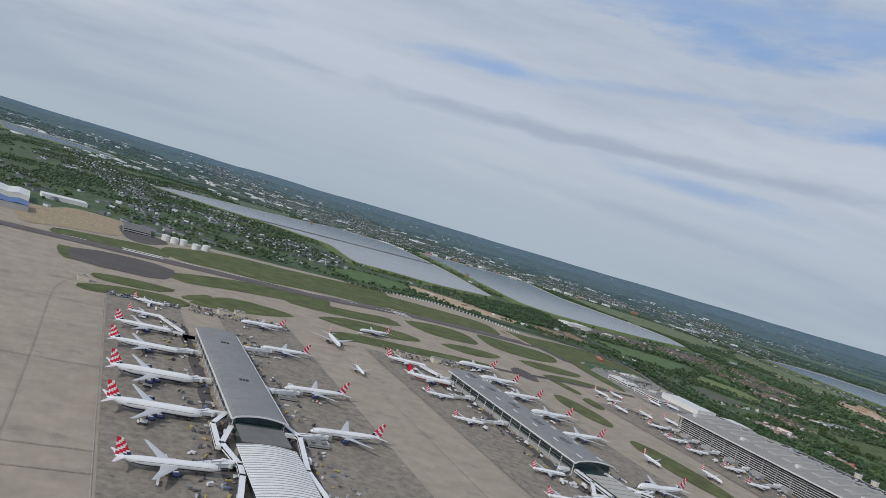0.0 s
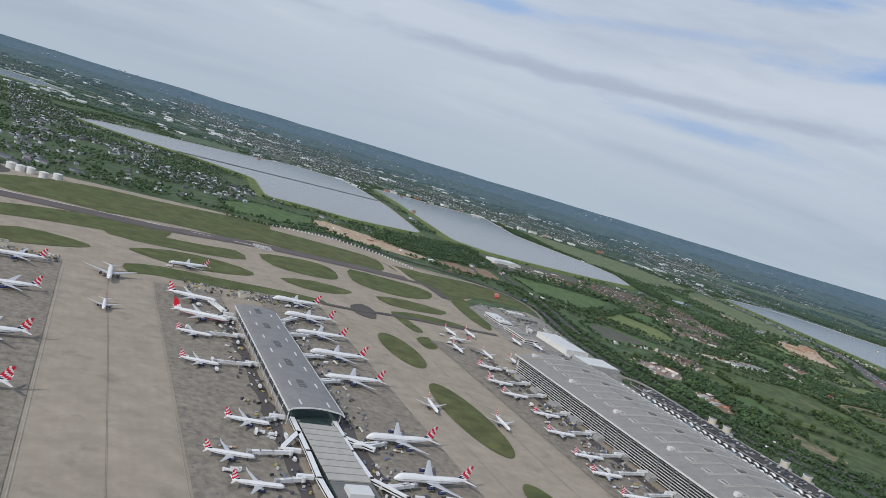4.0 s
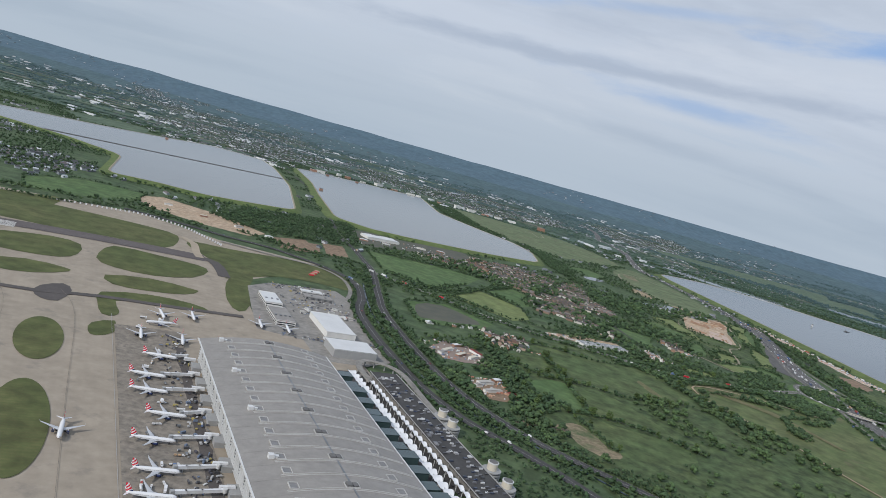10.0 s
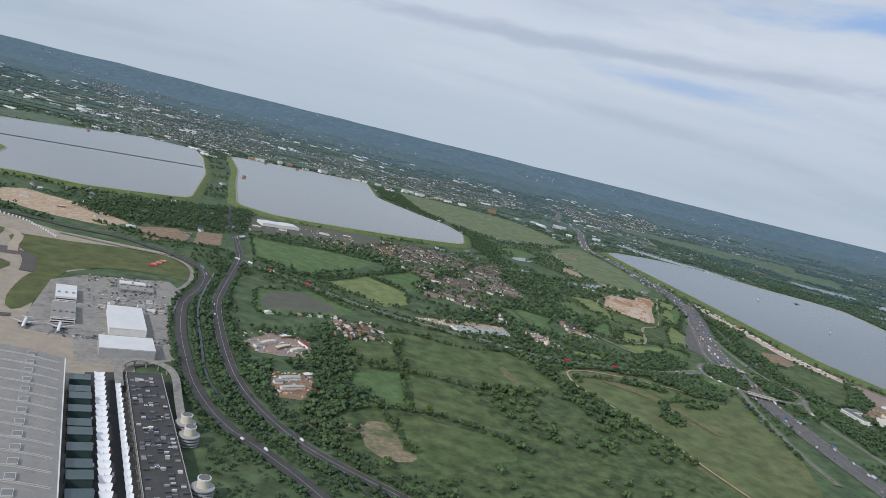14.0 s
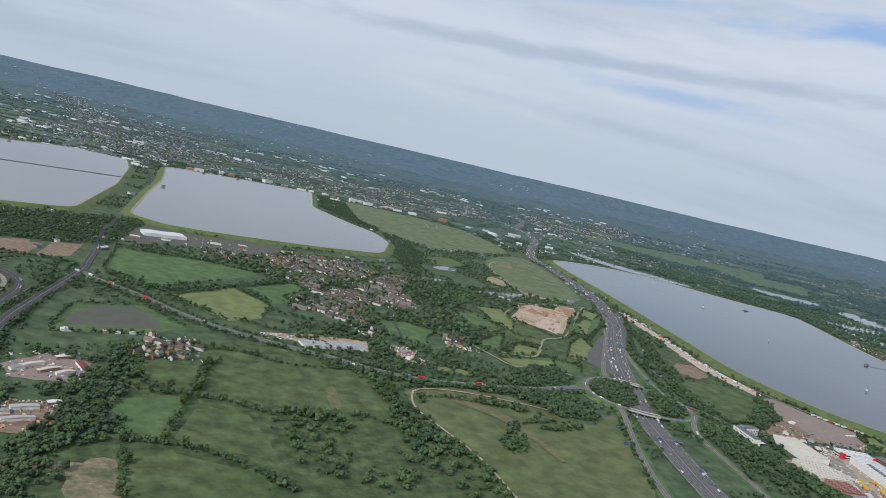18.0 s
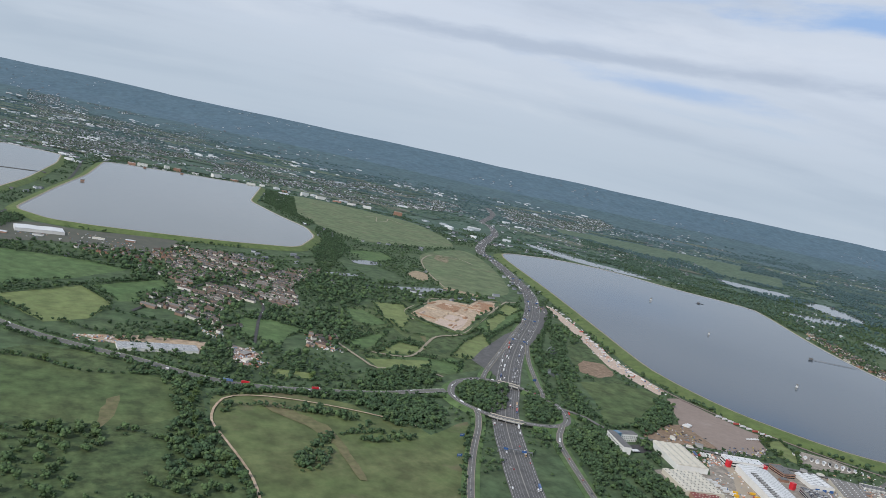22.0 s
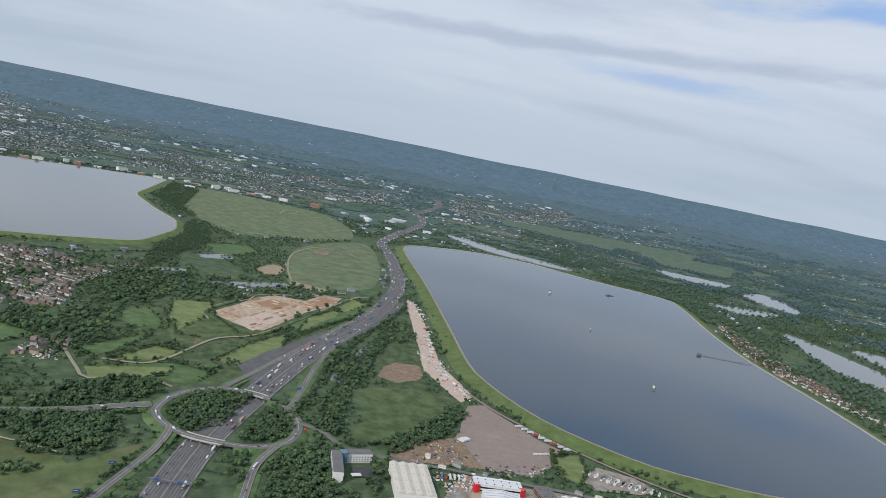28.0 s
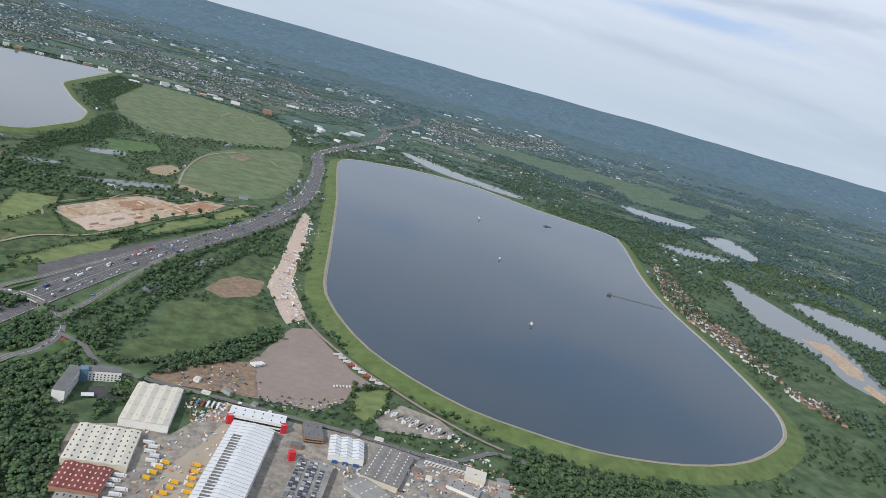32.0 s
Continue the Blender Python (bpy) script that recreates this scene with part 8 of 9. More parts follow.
for k in range(9):
    place(YELLOW, 2546 + (k % 5) * 7 + vr.uniform(-1, 1), 640 + k * 9, 150 + vr.uniform(-4, 4), 0.6)
for k in range(7):
    place(YELLOW, 2600 - k * 4, 706 - k * 12, 152, 0.6)
for k in range(8):
    place(YELLOW, 2672 - k * 7, 735 - k * 14, 152, 0.6)
for k in range(6):
    place(TRAILER_W, 2552 + (k % 2) * 5, 752 - k * 9, -14, 0.6)
for k in range(7):
    place(TRAILER_W, 2520 - (k % 3) * 6, 690 - k * 8, -14, 0.6)
for k in range(6):
    place(LORRY, 2612 + k * 6, 846 - k * 2, 66, 0.6)
for k in range(34):
    place(CAR if k % 5 else VAN, vr.uniform(2720, 2990), vr.uniform(640, 735), vr.uniform(0, 360), 0.6) if k < 24 else place(CAR, vr.uniform(2880, 2960), vr.uniform(700, 740), vr.uniform(0, 360), 0.6)

# caravans and small sheds below the bank
for k in range(46):
    i, j = k % 10, k // 10
    x, y = 2872 + i * 8.5 + j * 5 + vr.uniform(-1, 1), 842 - i * 7 - j * 9 + vr.uniform(-1, 1)
    t = thing("caravan", "white static caravan in a tight row", "caravan", "caravans")
    m = pose(x, y, 0.5, 0, 0, 50 + vr.uniform(-8, 8))
    part("body", box(bmesh.new(), -4, -1.5, 0.4, 4, 1.5, 2.8, m=m), "white_wall", t)
    part("roof", box(bmesh.new(), -4.1, -1.6, 2.8, 4.1, 1.6, 3.0, m=m), "white_sheet" if k % 3 else "bitumen", t)

# apron ground equipment
TUG = thing("baggage_tug", "small white baggage tug with loaded dollies", "ground vehicle", "apron vehicles")
part("tug_body", box(box(bmesh.new(), 2, -0.8, 0.4, 4.4, 0.8, 1.1), 2, -0.75, 1.1, 3.2, 0.75, 1.9), "white_gloss", TUG)
for k in range(2):
    part("dolly", box(bmesh.new(), -1.6 - k * 3.4, -0.9, 0.35, 1.4 - k * 3.4, 0.9, 0.6), "dark_steel", TUG)
    part("load", box(bmesh.new(), -1.4 - k * 3.4, -0.8, 0.6, 1.2 - k * 3.4, 0.8, 1.7), "box_paint", TUG)
LOADER = thing("high_loader", "white catering high-loader truck at a stand", "ground vehicle", "apron vehicles")
part("chassis", box(bmesh.new(), -3.5, -1.1, 0.5, 3.8, 1.1, 1.1), "dark_steel", LOADER)
part("cab", box(bmesh.new(), 2.2, -1.1, 1.1, 3.8, 1.1, 2.6), "white_gloss", LOADER)
part("lift_box", box(bmesh.new(), -3.5, -1.2, 1.8, 1.9, 1.2, 4.2), "canopy_white", LOADER)
for x in (2.6, -2.4):
    part("axle_wheels", tube(bmesh.new(), [circle(x, -1.1, 0.45, 0.45, 8, "Y"), circle(x, 1.1, 0.45, 0.45, 8, "Y")]), "rubber", LOADER)
BOWSER = thing("fuel_bowser", "pale green fuel bowser", "ground vehicle", "apron vehicles")
part("tank", tube(bmesh.new(), [circle(-4, 0, 1.9, 1.1, 10, "X"), circle(2.2, 0, 1.9, 1.1, 10, "X")]), "white_sheet", BOWSER)
part("cab", box(bmesh.new(), 2.4, -1.1, 0.6, 4.2, 1.1, 2.7), "white_gloss", BOWSER)
part("chassis", box(bmesh.new(), -4, -1.0, 0.4, 4.2, 1.0, 0.9), "dark_steel", BOWSER)
ULD = thing("cargo_container", "silver cargo container on the apron", "container", "apron containers")
part("body", box(bmesh.new(), -1.5, -1.0, 0.4, 1.5, 1.0, 2.0), "steel", ULD)
part("door_panel", box(bmesh.new(), 1.5, -0.85, 0.5, 1.56, 0.85, 1.9), "white_sheet", ULD)
zap = LAYER["patch"] + 0.3
for name, x, y, hd in STANDS:
    if abs(math.sin(radians(hd))) > 0.5 or x > 960:
        continue
    for k in range(4):
        side = 1 if math.cos(radians(hd)) > 0 else -1
        gx, gy = x + side * vr.uniform(-16, 30), y + vr.choice((-1, 1)) * vr.uniform(12, 24)
        if 129 < gx < 179 or 479 < gx < 535 or gx > 866:
            continue
        place(vr.choice((TUG, TUG, LOADER, BOWSER, VAN, ULD, ULD)), gx, gy, vr.choice((0, 90, 180, 270)) + vr.uniform(-15, 15), zap)
for k in range(34):
    bx = vr.choice(((122, 129), (180, 188), (470, 478), (536, 544), (858, 868)))
    place(vr.choice((TUG, VAN, VAN, CAR, ULD, LOADER)), vr.uniform(*bx), vr.uniform(440, 880), vr.choice((88, 92, -90)), zap)
for k in range(28):
    place(vr.choice((VAN, CAR, LORRY, ULD, ULD, TRAILER_W)), vr.uniform(1020, 1170), vr.choice((1006, 1140, 1150, 1180, 1225, 1300)) + vr.uniform(-4, 4), vr.choice((0, 90)), zap)


# small loose equipment on the aprons and in the yards, too small to tell apart
def clutter(name, zones, count, paints, label, z):
    v, f = [], []
    for k in range(count):
        x0, x1, y0, y1 = vr.choice(zones)
        x, y = vr.uniform(x0, x1), vr.uniform(y0, y1)
        a, L, W, H = vr.uniform(0, 3.14), vr.uniform(0.6, 2.6), vr.uniform(0.4, 1.1), vr.uniform(0.4, 2.2)
        c, s, b = math.cos(a), math.sin(a), len(v)
        for px in (-L, L):
            for py in (-W, W):
                for pz in (0, H):
                    v.append((x + px * c - py * s, y + px * s + py * c, z + pz))
        f += [tuple(b + i for i in q) for q in ((0, 1, 3, 2), (4, 6, 7, 5), (0, 4, 5, 1), (2, 3, 7, 6), (1, 5, 7, 3))]
    tagged(new(name, mesh_of(name, v, f, paints)), label, "equipment", kind="stuff")


STAND_ZONES = [(95, 130, 420, 930), (180, 215, 420, 930), (450, 480, 420, 930), (535, 572, 420, 930), (838, 868, 440, 940), (40, 128, 1000, 1020), (140, 280, 1000, 1040), (430, 620, 990, 1040)]
palette("dull_kit", [(0.05, 0.05, 0.055), (0.45, 0.45, 0.45), (0.10, 0.10, 0.11), (0.22, 0.22, 0.22), (0.65, 0.65, 0.64), (0.08, 0.08, 0.10), (0.16, 0.20, 0.28), (0.40, 0.33, 0.12)], 0.7)
clutter("apron_equipment", STAND_ZONES, 1500, "dull_kit", "scattered small dark and pale apron equipment", zap)
clutter("yard_equipment", [(1010, 1170, 1000, 1020), (1060, 1180, 1130, 1240), (1060, 1180, 1262, 1330)], 260, "dull_kit", "rows of small stored equipment in the maintenance yard", zap)
clutter("estate_stock", [(2530, 2660, 640, 780), (2600, 2660, 800, 850), (2640, 2700, 600, 640), (2710, 2980, 640, 760), (2900, 3000, 600, 660), (2750, 2860, 620, 700), (2860, 2990, 640, 720)], 800, "stack_paint", "pallets and small stock in the estate yards", 0.6)
clutter("truck_park_goods", [(2815, 2850, 1130, 1320), (2840, 2880, 1300, 1420), (2880, 2930, 1420, 1560), (2960, 3040, 1680, 1880)], 240, "stack_paint", "stacked goods and small trailers along the truck park", 0.5)
clutter("lot_goods", [(2680, 2800, 832, 860), (2600, 2680, 880, 925), (2640, 2712, 885, 962), (2700, 2830, 835, 870)], 170, "dull_kit", "scrap and small vehicles at the lot's edge", 0.5)
clutter("works_goods", [(1275, 1375, 1000, 1105), (1270, 1345, 845, 930), (1530, 1830, 2040, 2180), (1660, 1740, 1255, 1290), (1905, 1955, 1170, 1275), (1440, 1540, 1100, 1225)], 520, "stack_paint", "small stock and parked vehicles in the works yards", 0.5)
clutter("village_goods", [(2072, 2128, 1275, 1385), (2090, 2120, 1290, 1340), (1905, 1965, 1190, 1260), (1875, 1910, 1320, 1400)], 260, "stack_paint", "white caravans, scrap and sheds in small yards", 0.5)
# deck parking and far traffic, many alike
v, f = [], []


def slab(x, y, a, L, W, H, z):
    c, s, b = math.cos(a), math.sin(a), len(v)
    for px in (-L, L):
        for py in (-W, W):
            for pz in (0, H):
                v.append((x + px * c - py * s, y + px * s + py * c, z + pz))
    f.extend(tuple(b + i for i in q) for q in ((0, 1, 3, 2), (4, 6, 7, 5), (0, 4, 5, 1), (2, 3, 7, 6), (1, 5, 7, 3)))


palette("deck_paint", [(0.06, 0.06, 0.065), (0.30, 0.30, 0.31), (0.05, 0.06, 0.09), (0.10, 0.10, 0.11), (0.55, 0.55, 0.55), (0.16, 0.16, 0.17)], 0.35)
palette("traffic_paint", [(0.70, 0.70, 0.70), (0.06, 0.06, 0.065), (0.32, 0.33, 0.34), (0.76, 0.76, 0.76), (0.05, 0.08, 0.18), (0.12, 0.12, 0.13), (0.72, 0.72, 0.71), (0.20, 0.20, 0.21)], 0.35)
da = math.atan2(-83, -43)
for k in range(150):
    i, j = k % 30, k // 30
    u, w = (i - 14.5) * 2.9, (-16, -11, -2.5, 2.5, 12)[j]
    x, y = 2712 + u * math.cos(da) - w * math.sin(da), 663 + u * math.sin(da) + w * math.cos(da)
    if vr.random() < 0.8:
        slab(x, y, da + 1.57, 2.2, 0.95, 1.5, 8.6)
tagged(new("deck_cars", mesh_of("deck_cars", v, f, "deck_paint")), "rows of parked cars on the parking deck", "cars", kind="stuff")
v, f = [], []
for x in (1103, 1108.5, 1118, 1123.5, 1132):
    for k in range(148):
        if vr.random() < 0.26:
            slab(x + vr.uniform(-0.3, 0.3), 448 + k * 2.75, 0.0, 2.1, 0.9, 1.5, 13.2)
tagged(new("roof_cars", mesh_of("roof_cars", v, f, "deck_paint")), "tight rows of cars on the car park roof", "cars", kind="stuff")
v, f = [], []
far_half = [p for p in mline if 1150 < p[1] < 4400]
for k in range(330):
    p, ang, d = along(far_half, vr.random())
    lane = vr.choice((-19.5, -16, -12, -8.3, 8.3, 12, 16, 19.5))
    big_one = vr.random() < 0.16
    slab(p.x + d.y * lane, p.y - d.x * lane, radians(ang), 6.5 if big_one else 2.2, 1.25 if big_one else 0.95, 3.6 if big_one else 1.5, zroad("motorway"))
tagged(new("distant_traffic", mesh_of("distant_traffic", v, f, "traffic_paint")), "distant cars and lorries on the motorway", "cars", kind="stuff")

# ---- trees ----
ICO_V, ICO_F = None, None
_b = bmesh.new()
bmesh.ops.create_icosphere(_b, subdivisions=1, radius=1.0)
ICO_V = np.array([v.co[:] for v in _b.verts])
ICO_F = np.array([[v.index for v in f.verts] for f in _b.faces])
_b.free()
OCT_V = np.array([(1, 0, 0), (-1, 0, 0), (0, 1, 0), (0, -1, 0), (0, 0, 1), (0, 0, -1)], float)
OCT_F = np.array([(0, 2, 4), (2, 1, 4), (1, 3, 4), (3, 0, 4), (2, 0, 5), (1, 2, 5), (3, 1, 5), (0, 3, 5)])
rng = np.random.default_rng(11)


def clumps(name, centres, radii, mat, squash=0.85, jitter=0.2, coarse=False):
    """Many lumpy leaf clumps as one mesh."""
    n = len(centres)
    base_v, base_f = (OCT_V, OCT_F) if coarse else (ICO_V, ICO_F)
    nv = len(base_v)
    v = base_v[None] * (1 + rng.uniform(-jitter, jitter, (n, nv, 1)))
    v = v * np.stack([radii, radii, radii * squash], 1)[:, None, :]
    a = rng.uniform(0, 6.283, n)
    c, s = np.cos(a)[:, None], np.sin(a)[:, None]
    v = np.stack([v[..., 0] * c - v[..., 1] * s, v[..., 0] * s + v[..., 1] * c, v[..., 2]], -1) + centres[:, None, :]
    f = base_f[None] + (np.arange(n) * nv)[:, None, None]
    me = bpy.data.meshes.new(name)
    verts, faces = v.reshape(-1, 3), f.reshape(-1, 3)
    me.vertices.add(len(verts))
    me.vertices.foreach_set("co", verts.ravel())
    me.loops.add(faces.size)
    me.loops.foreach_set("vertex_index", faces.ravel().astype(np.int32))
    me.polygons.add(len(faces))
    me.polygons.foreach_set("loop_start", np.arange(0, faces.size, 3, dtype=np.int32))
    me.polygons.foreach_set("use_smooth", np.ones(len(faces), bool))
    me.materials.append(MATS[mat])
    me.update(calc_edges=True)
    return me


def grove(name, xy, height, per, mat, label, coarse=False, fat=1.0):
    """Trees at xy, each made of several clumps."""
    xy = np.asarray(xy, float)
    if len(xy) == 0:
        return
    h = height * rng.uniform(0.55, 1.25, len(xy))
    ground = np.array([land(x, y) for x, y in xy])
    cs, rs = [], []
    for k in range(per):
        a, d = rng.uniform(0, 6.283, len(xy)), (0 if k == 0 else 1) * rng.uniform(0.16, 0.42, len(xy)) * h
        r = h * (rng.uniform(0.26, 0.36, len(xy)) if k == 0 else rng.uniform(0.13, 0.26, len(xy)))
        z = h * (0.55 if k == 0 else 1) * (1 if k == 0 else rng.uniform(0.3, 0.78, len(xy)))
        cs.append(np.stack([xy[:, 0] + np.cos(a) * d, xy[:, 1] + np.sin(a) * d, ground + np.maximum(z, r * 0.6)], 1))
        rs.append(r * fat)
    ob = new(name, clumps(name, np.concatenate(cs), np.concatenate(rs), mat, coarse=coarse))
    tagged(ob, label, "trees", kind="stuff")


def value_noise(x, y, size, seed):
    g = np.random.default_rng(seed).random((256, 256))
    u, v = np.asarray(x) / size, np.asarray(y) / size
    i, j = np.floor(u).astype(int), np.floor(v).astype(int)
    a, b = u - i, v - j
    a, b = a * a * (3 - 2 * a), b * b * (3 - 2 * b)
    q = lambda di, dj: g[(i + di) % 256, (j + dj) % 256]
    return (q(0, 0) * (1 - a) + q(1, 0) * a) * (1 - b) + (q(0, 1) * (1 - a) + q(1, 1) * a) * b


def scatter(poly, spacing, jitter=0.45):
    p = np.array(poly, float)
    lo, hi = p.min(0), p.max(0)
    gx, gy = np.meshgrid(np.arange(lo[0], hi[0], spacing), np.arange(lo[1], hi[1], spacing), indexing="ij")
    gx, gy = gx + rng.uniform(-jitter, jitter, gx.shape) * spacing, gy + rng.uniform(-jitter, jitter, gy.shape) * spacing
    ok = within(gx, gy, p)
    return np.stack([gx[ok], gy[ok]], 1)


not_road = lambda a: a[[TAKEN[min(max(int((x - GX0) / GC), 0), 1299), min(max(int((y - GY0) / GC), 0), 1099)] not in (2, 3, 4) for x, y in a]] if len(a) else a
hedge_pts = []
for width, pts in HEDGES:
    line = smooth_line(pts, False, 8)
    for a, b in zip(line, line[1:]):
        d = (Vector(b) - Vector(a)).length
        for k in range(max(1, int(d / 4 * max(1, width / 8)))):
            t = rng.random()
            hedge_pts.append((a[0] + (b[0] - a[0]) * t + rng.normal(0, width * 0.22), a[1] + (b[1] - a[1]) * t + rng.normal(0, width * 0.22)))
hedge_pts = not_road(np.array(hedge_pts))
close = hedge_pts[:, 1] < 1250
grove("hedgerow_trees", hedge_pts[close][::2], 8.5, 7, "leaf_a", "dark green hedgerow trees and bushes along the fields")
grove("hedgerow_bushes", hedge_pts[close][1::2], 5.0, 5, "leaf_b", "low green hedge bushes along the fields")
grove("far_hedgerow_trees", hedge_pts[~close][::2], 8.5, 6, "leaf_a", "dark green hedgerow trees between distant fields", True)
grove("far_hedgerow_bushes", hedge_pts[~close][1::2], 5.0, 4, "leaf_b", "low green hedge bushes between distant fields", True)
wood_pts = np.concatenate([scatter(p, d) for kind, d, p in AREAS if kind == "wood"])
wood_pts = not_road(wood_pts)
pick = rng.random(len(wood_pts)) < 0.62
near = wood_pts[:, 1] < 1300
grove("woodland", wood_pts[pick & near], 10.5, 11, "leaf_a", "dense dark green woodland of mixed trees")
grove("young_woodland", wood_pts[~pick & near], 9.5, 10, "leaf_b", "lighter green young trees among the woodland")
shrubs = not_road(np.concatenate([scatter(p, d) for kind, d, p in AREAS if kind == "shrub"]))
shrubs = shrubs[value_noise(shrubs[:, 0], shrubs[:, 1], 30, 91) * 0.6 + value_noise(shrubs[:, 0], shrubs[:, 1], 11, 92) * 0.4 > 0.36]
grove("roadside_shrubs", shrubs, 5.5, 4, "leaf_a", "dark low shrubs between the airport roads")
copse = np.concatenate([scatter(p, d) for kind, d, p in AREAS if kind == "copse"])
copse = copse[value_noise(copse[:, 0], copse[:, 1], 60, 77) + 0.5 * value_noise(copse[:, 0], copse[:, 1], 23, 78) > 0.62]
grove("copse_trees", copse, 10.5, 26, "leaf_b", "loose groups of pale green bushes and young trees")
grove("copse_bushes", np.concatenate([copse + rng.uniform(-12, 12, copse.shape), copse[::2] + rng.uniform(-20, 20, copse[::2].shape)]), 5.0, 9, "leaf_a", "dark low bushes in rough grass")
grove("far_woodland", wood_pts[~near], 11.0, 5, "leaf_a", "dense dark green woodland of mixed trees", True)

# scattered trees over all open land
gx, gy = np.meshgrid(np.arange(-500, 6000, 13.5), np.arange(420, 4700, 13.5), indexing="ij")
gx, gy = (gx + rng.uniform(-7, 7, gx.shape)).ravel(), (gy + rng.uniform(-7, 7, gy.shape)).ravel()
s_ahead = AHEAD[0] * gx + AHEAD[1] * gy
mask = value_noise(gx, gy, 120, 1) * 0.72 + value_noise(gx, gy, 34, 2) * 0.28
dense = np.where(gy > 1650, 0.49, np.where(gy > 1000, 0.51, 0.54)) - np.where(gx > 2500, 0.02, 0)
airport = within(gx, gy, np.array([(-900, 150), (1170, 150), (1170, 905), (1280, 1450), (1240, 1600), (1010, 1700), (860, 1800), (250, 1780), (-900, 1700)], float))
keep = (mask > dense) & free(gx, gy) & ~airport & (s_ahead < 5000)
tx, ty = gx[keep], gy[keep]
band = (ty < 1250) & (tx > 1150) & (tx < 3400)
half_band = rng.random(len(tx)) < 0.5
grove("scattered_trees", np.stack([tx[band & half_band], ty[band & half_band]], 1), 8.0, 6, "leaf_b", "scattered bushes and trees in rough grass")
grove("scattered_bushes", np.stack([tx[band & ~half_band], ty[band & ~half_band]], 1), 7.0, 6, "leaf_a", "scattered dark bushes in rough grass")
sel = rng.random(len(tx)) < 0.72
m2 = ~band & (ty < 2300) & sel
tone = rng.random(len(tx)) < 0.55
mid = m2 & (ty < 2000) & (tx > 1700) & (tx < 3000)
for name, pick_, h_, leaf, words in (("plain_trees", tone, 12.0, "leaf_a", "dark green trees scattered over the plain"), ("pale_plain_trees", ~tone, 11.0, "leaf_b", "lighter green trees scattered over the plain")):
    near_, far_ = mid & pick_, m2 & ~mid & pick_
    grove(name, np.stack([tx[near_], ty[near_]], 1), h_, 4, leaf, words, fat=1.3)
    grove("far_" + name, np.stack([tx[far_], ty[far_]], 1), h_, 4, leaf, words, True)
m3 = ~band & (ty >= 2300) & sel
grove("distant_trees", np.stack([tx[m3], ty[m3]], 1), 12.0, 2, "leaf_a", "distant dark tree cover over the plain", True)

# woods of the western plain
ww = scatter([(3900, 700), (4350, 2100), (4600, 2700), (4300, 3300), (5200, 4600), (7200, 4300), (7200, 1500), (5000, 300)], 25)
ww = ww[free(ww[:, 0], ww[:, 1]) & (value_noise(ww[:, 0], ww[:, 1], 260, 71) * 0.65 + value_noise(ww[:, 0], ww[:, 1], 80, 72) * 0.35 > 0.40)]
# leaf colour turns bluer farther west, haze put into the paint
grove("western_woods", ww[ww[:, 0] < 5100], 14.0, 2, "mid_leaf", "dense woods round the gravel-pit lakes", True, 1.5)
grove("far_western_woods", ww[ww[:, 0] >= 5100], 15.0, 2, "far_leaf", "woods of the western plain in haze-tinted blue-green", True, 1.5)

# woods and settlements on the far hills
def hill_points(n, s0, s1, power=1.0):
    s = s0 + (s1 - s0) * rng.random(n) ** power
    q = rng.uniform(-0.75, 0.95, n) * (s + 900)
    return np.stack([AHEAD[0] * s + ACROSS[0] * q, AHEAD[1] * s + ACROSS[1] * q], 1)


hp = hill_points(40000, 4300, 9500)
hp = hp[(value_noise(hp[:, 0], hp[:, 1], 420, 5) * 0.7 + value_noise(hp[:, 0], hp[:, 1], 130, 6) * 0.3 > 0.36) & free(hp[:, 0], hp[:, 1])]
hz = np.array([land(x, y) for x, y in hp])
near_s = AHEAD[0] * hp[:, 0] + AHEAD[1] * hp[:, 1]
rad = rng.uniform(7, 13, len(hp)) + (near_s - 4300) / 6300 * rng.uniform(4, 16, len(hp))
# nearer woods take a little painted haze, farther ones more
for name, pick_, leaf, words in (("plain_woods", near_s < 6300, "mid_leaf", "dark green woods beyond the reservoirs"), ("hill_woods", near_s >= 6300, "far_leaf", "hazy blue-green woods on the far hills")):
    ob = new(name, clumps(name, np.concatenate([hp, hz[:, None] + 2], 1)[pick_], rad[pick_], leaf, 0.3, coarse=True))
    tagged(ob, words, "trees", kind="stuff")


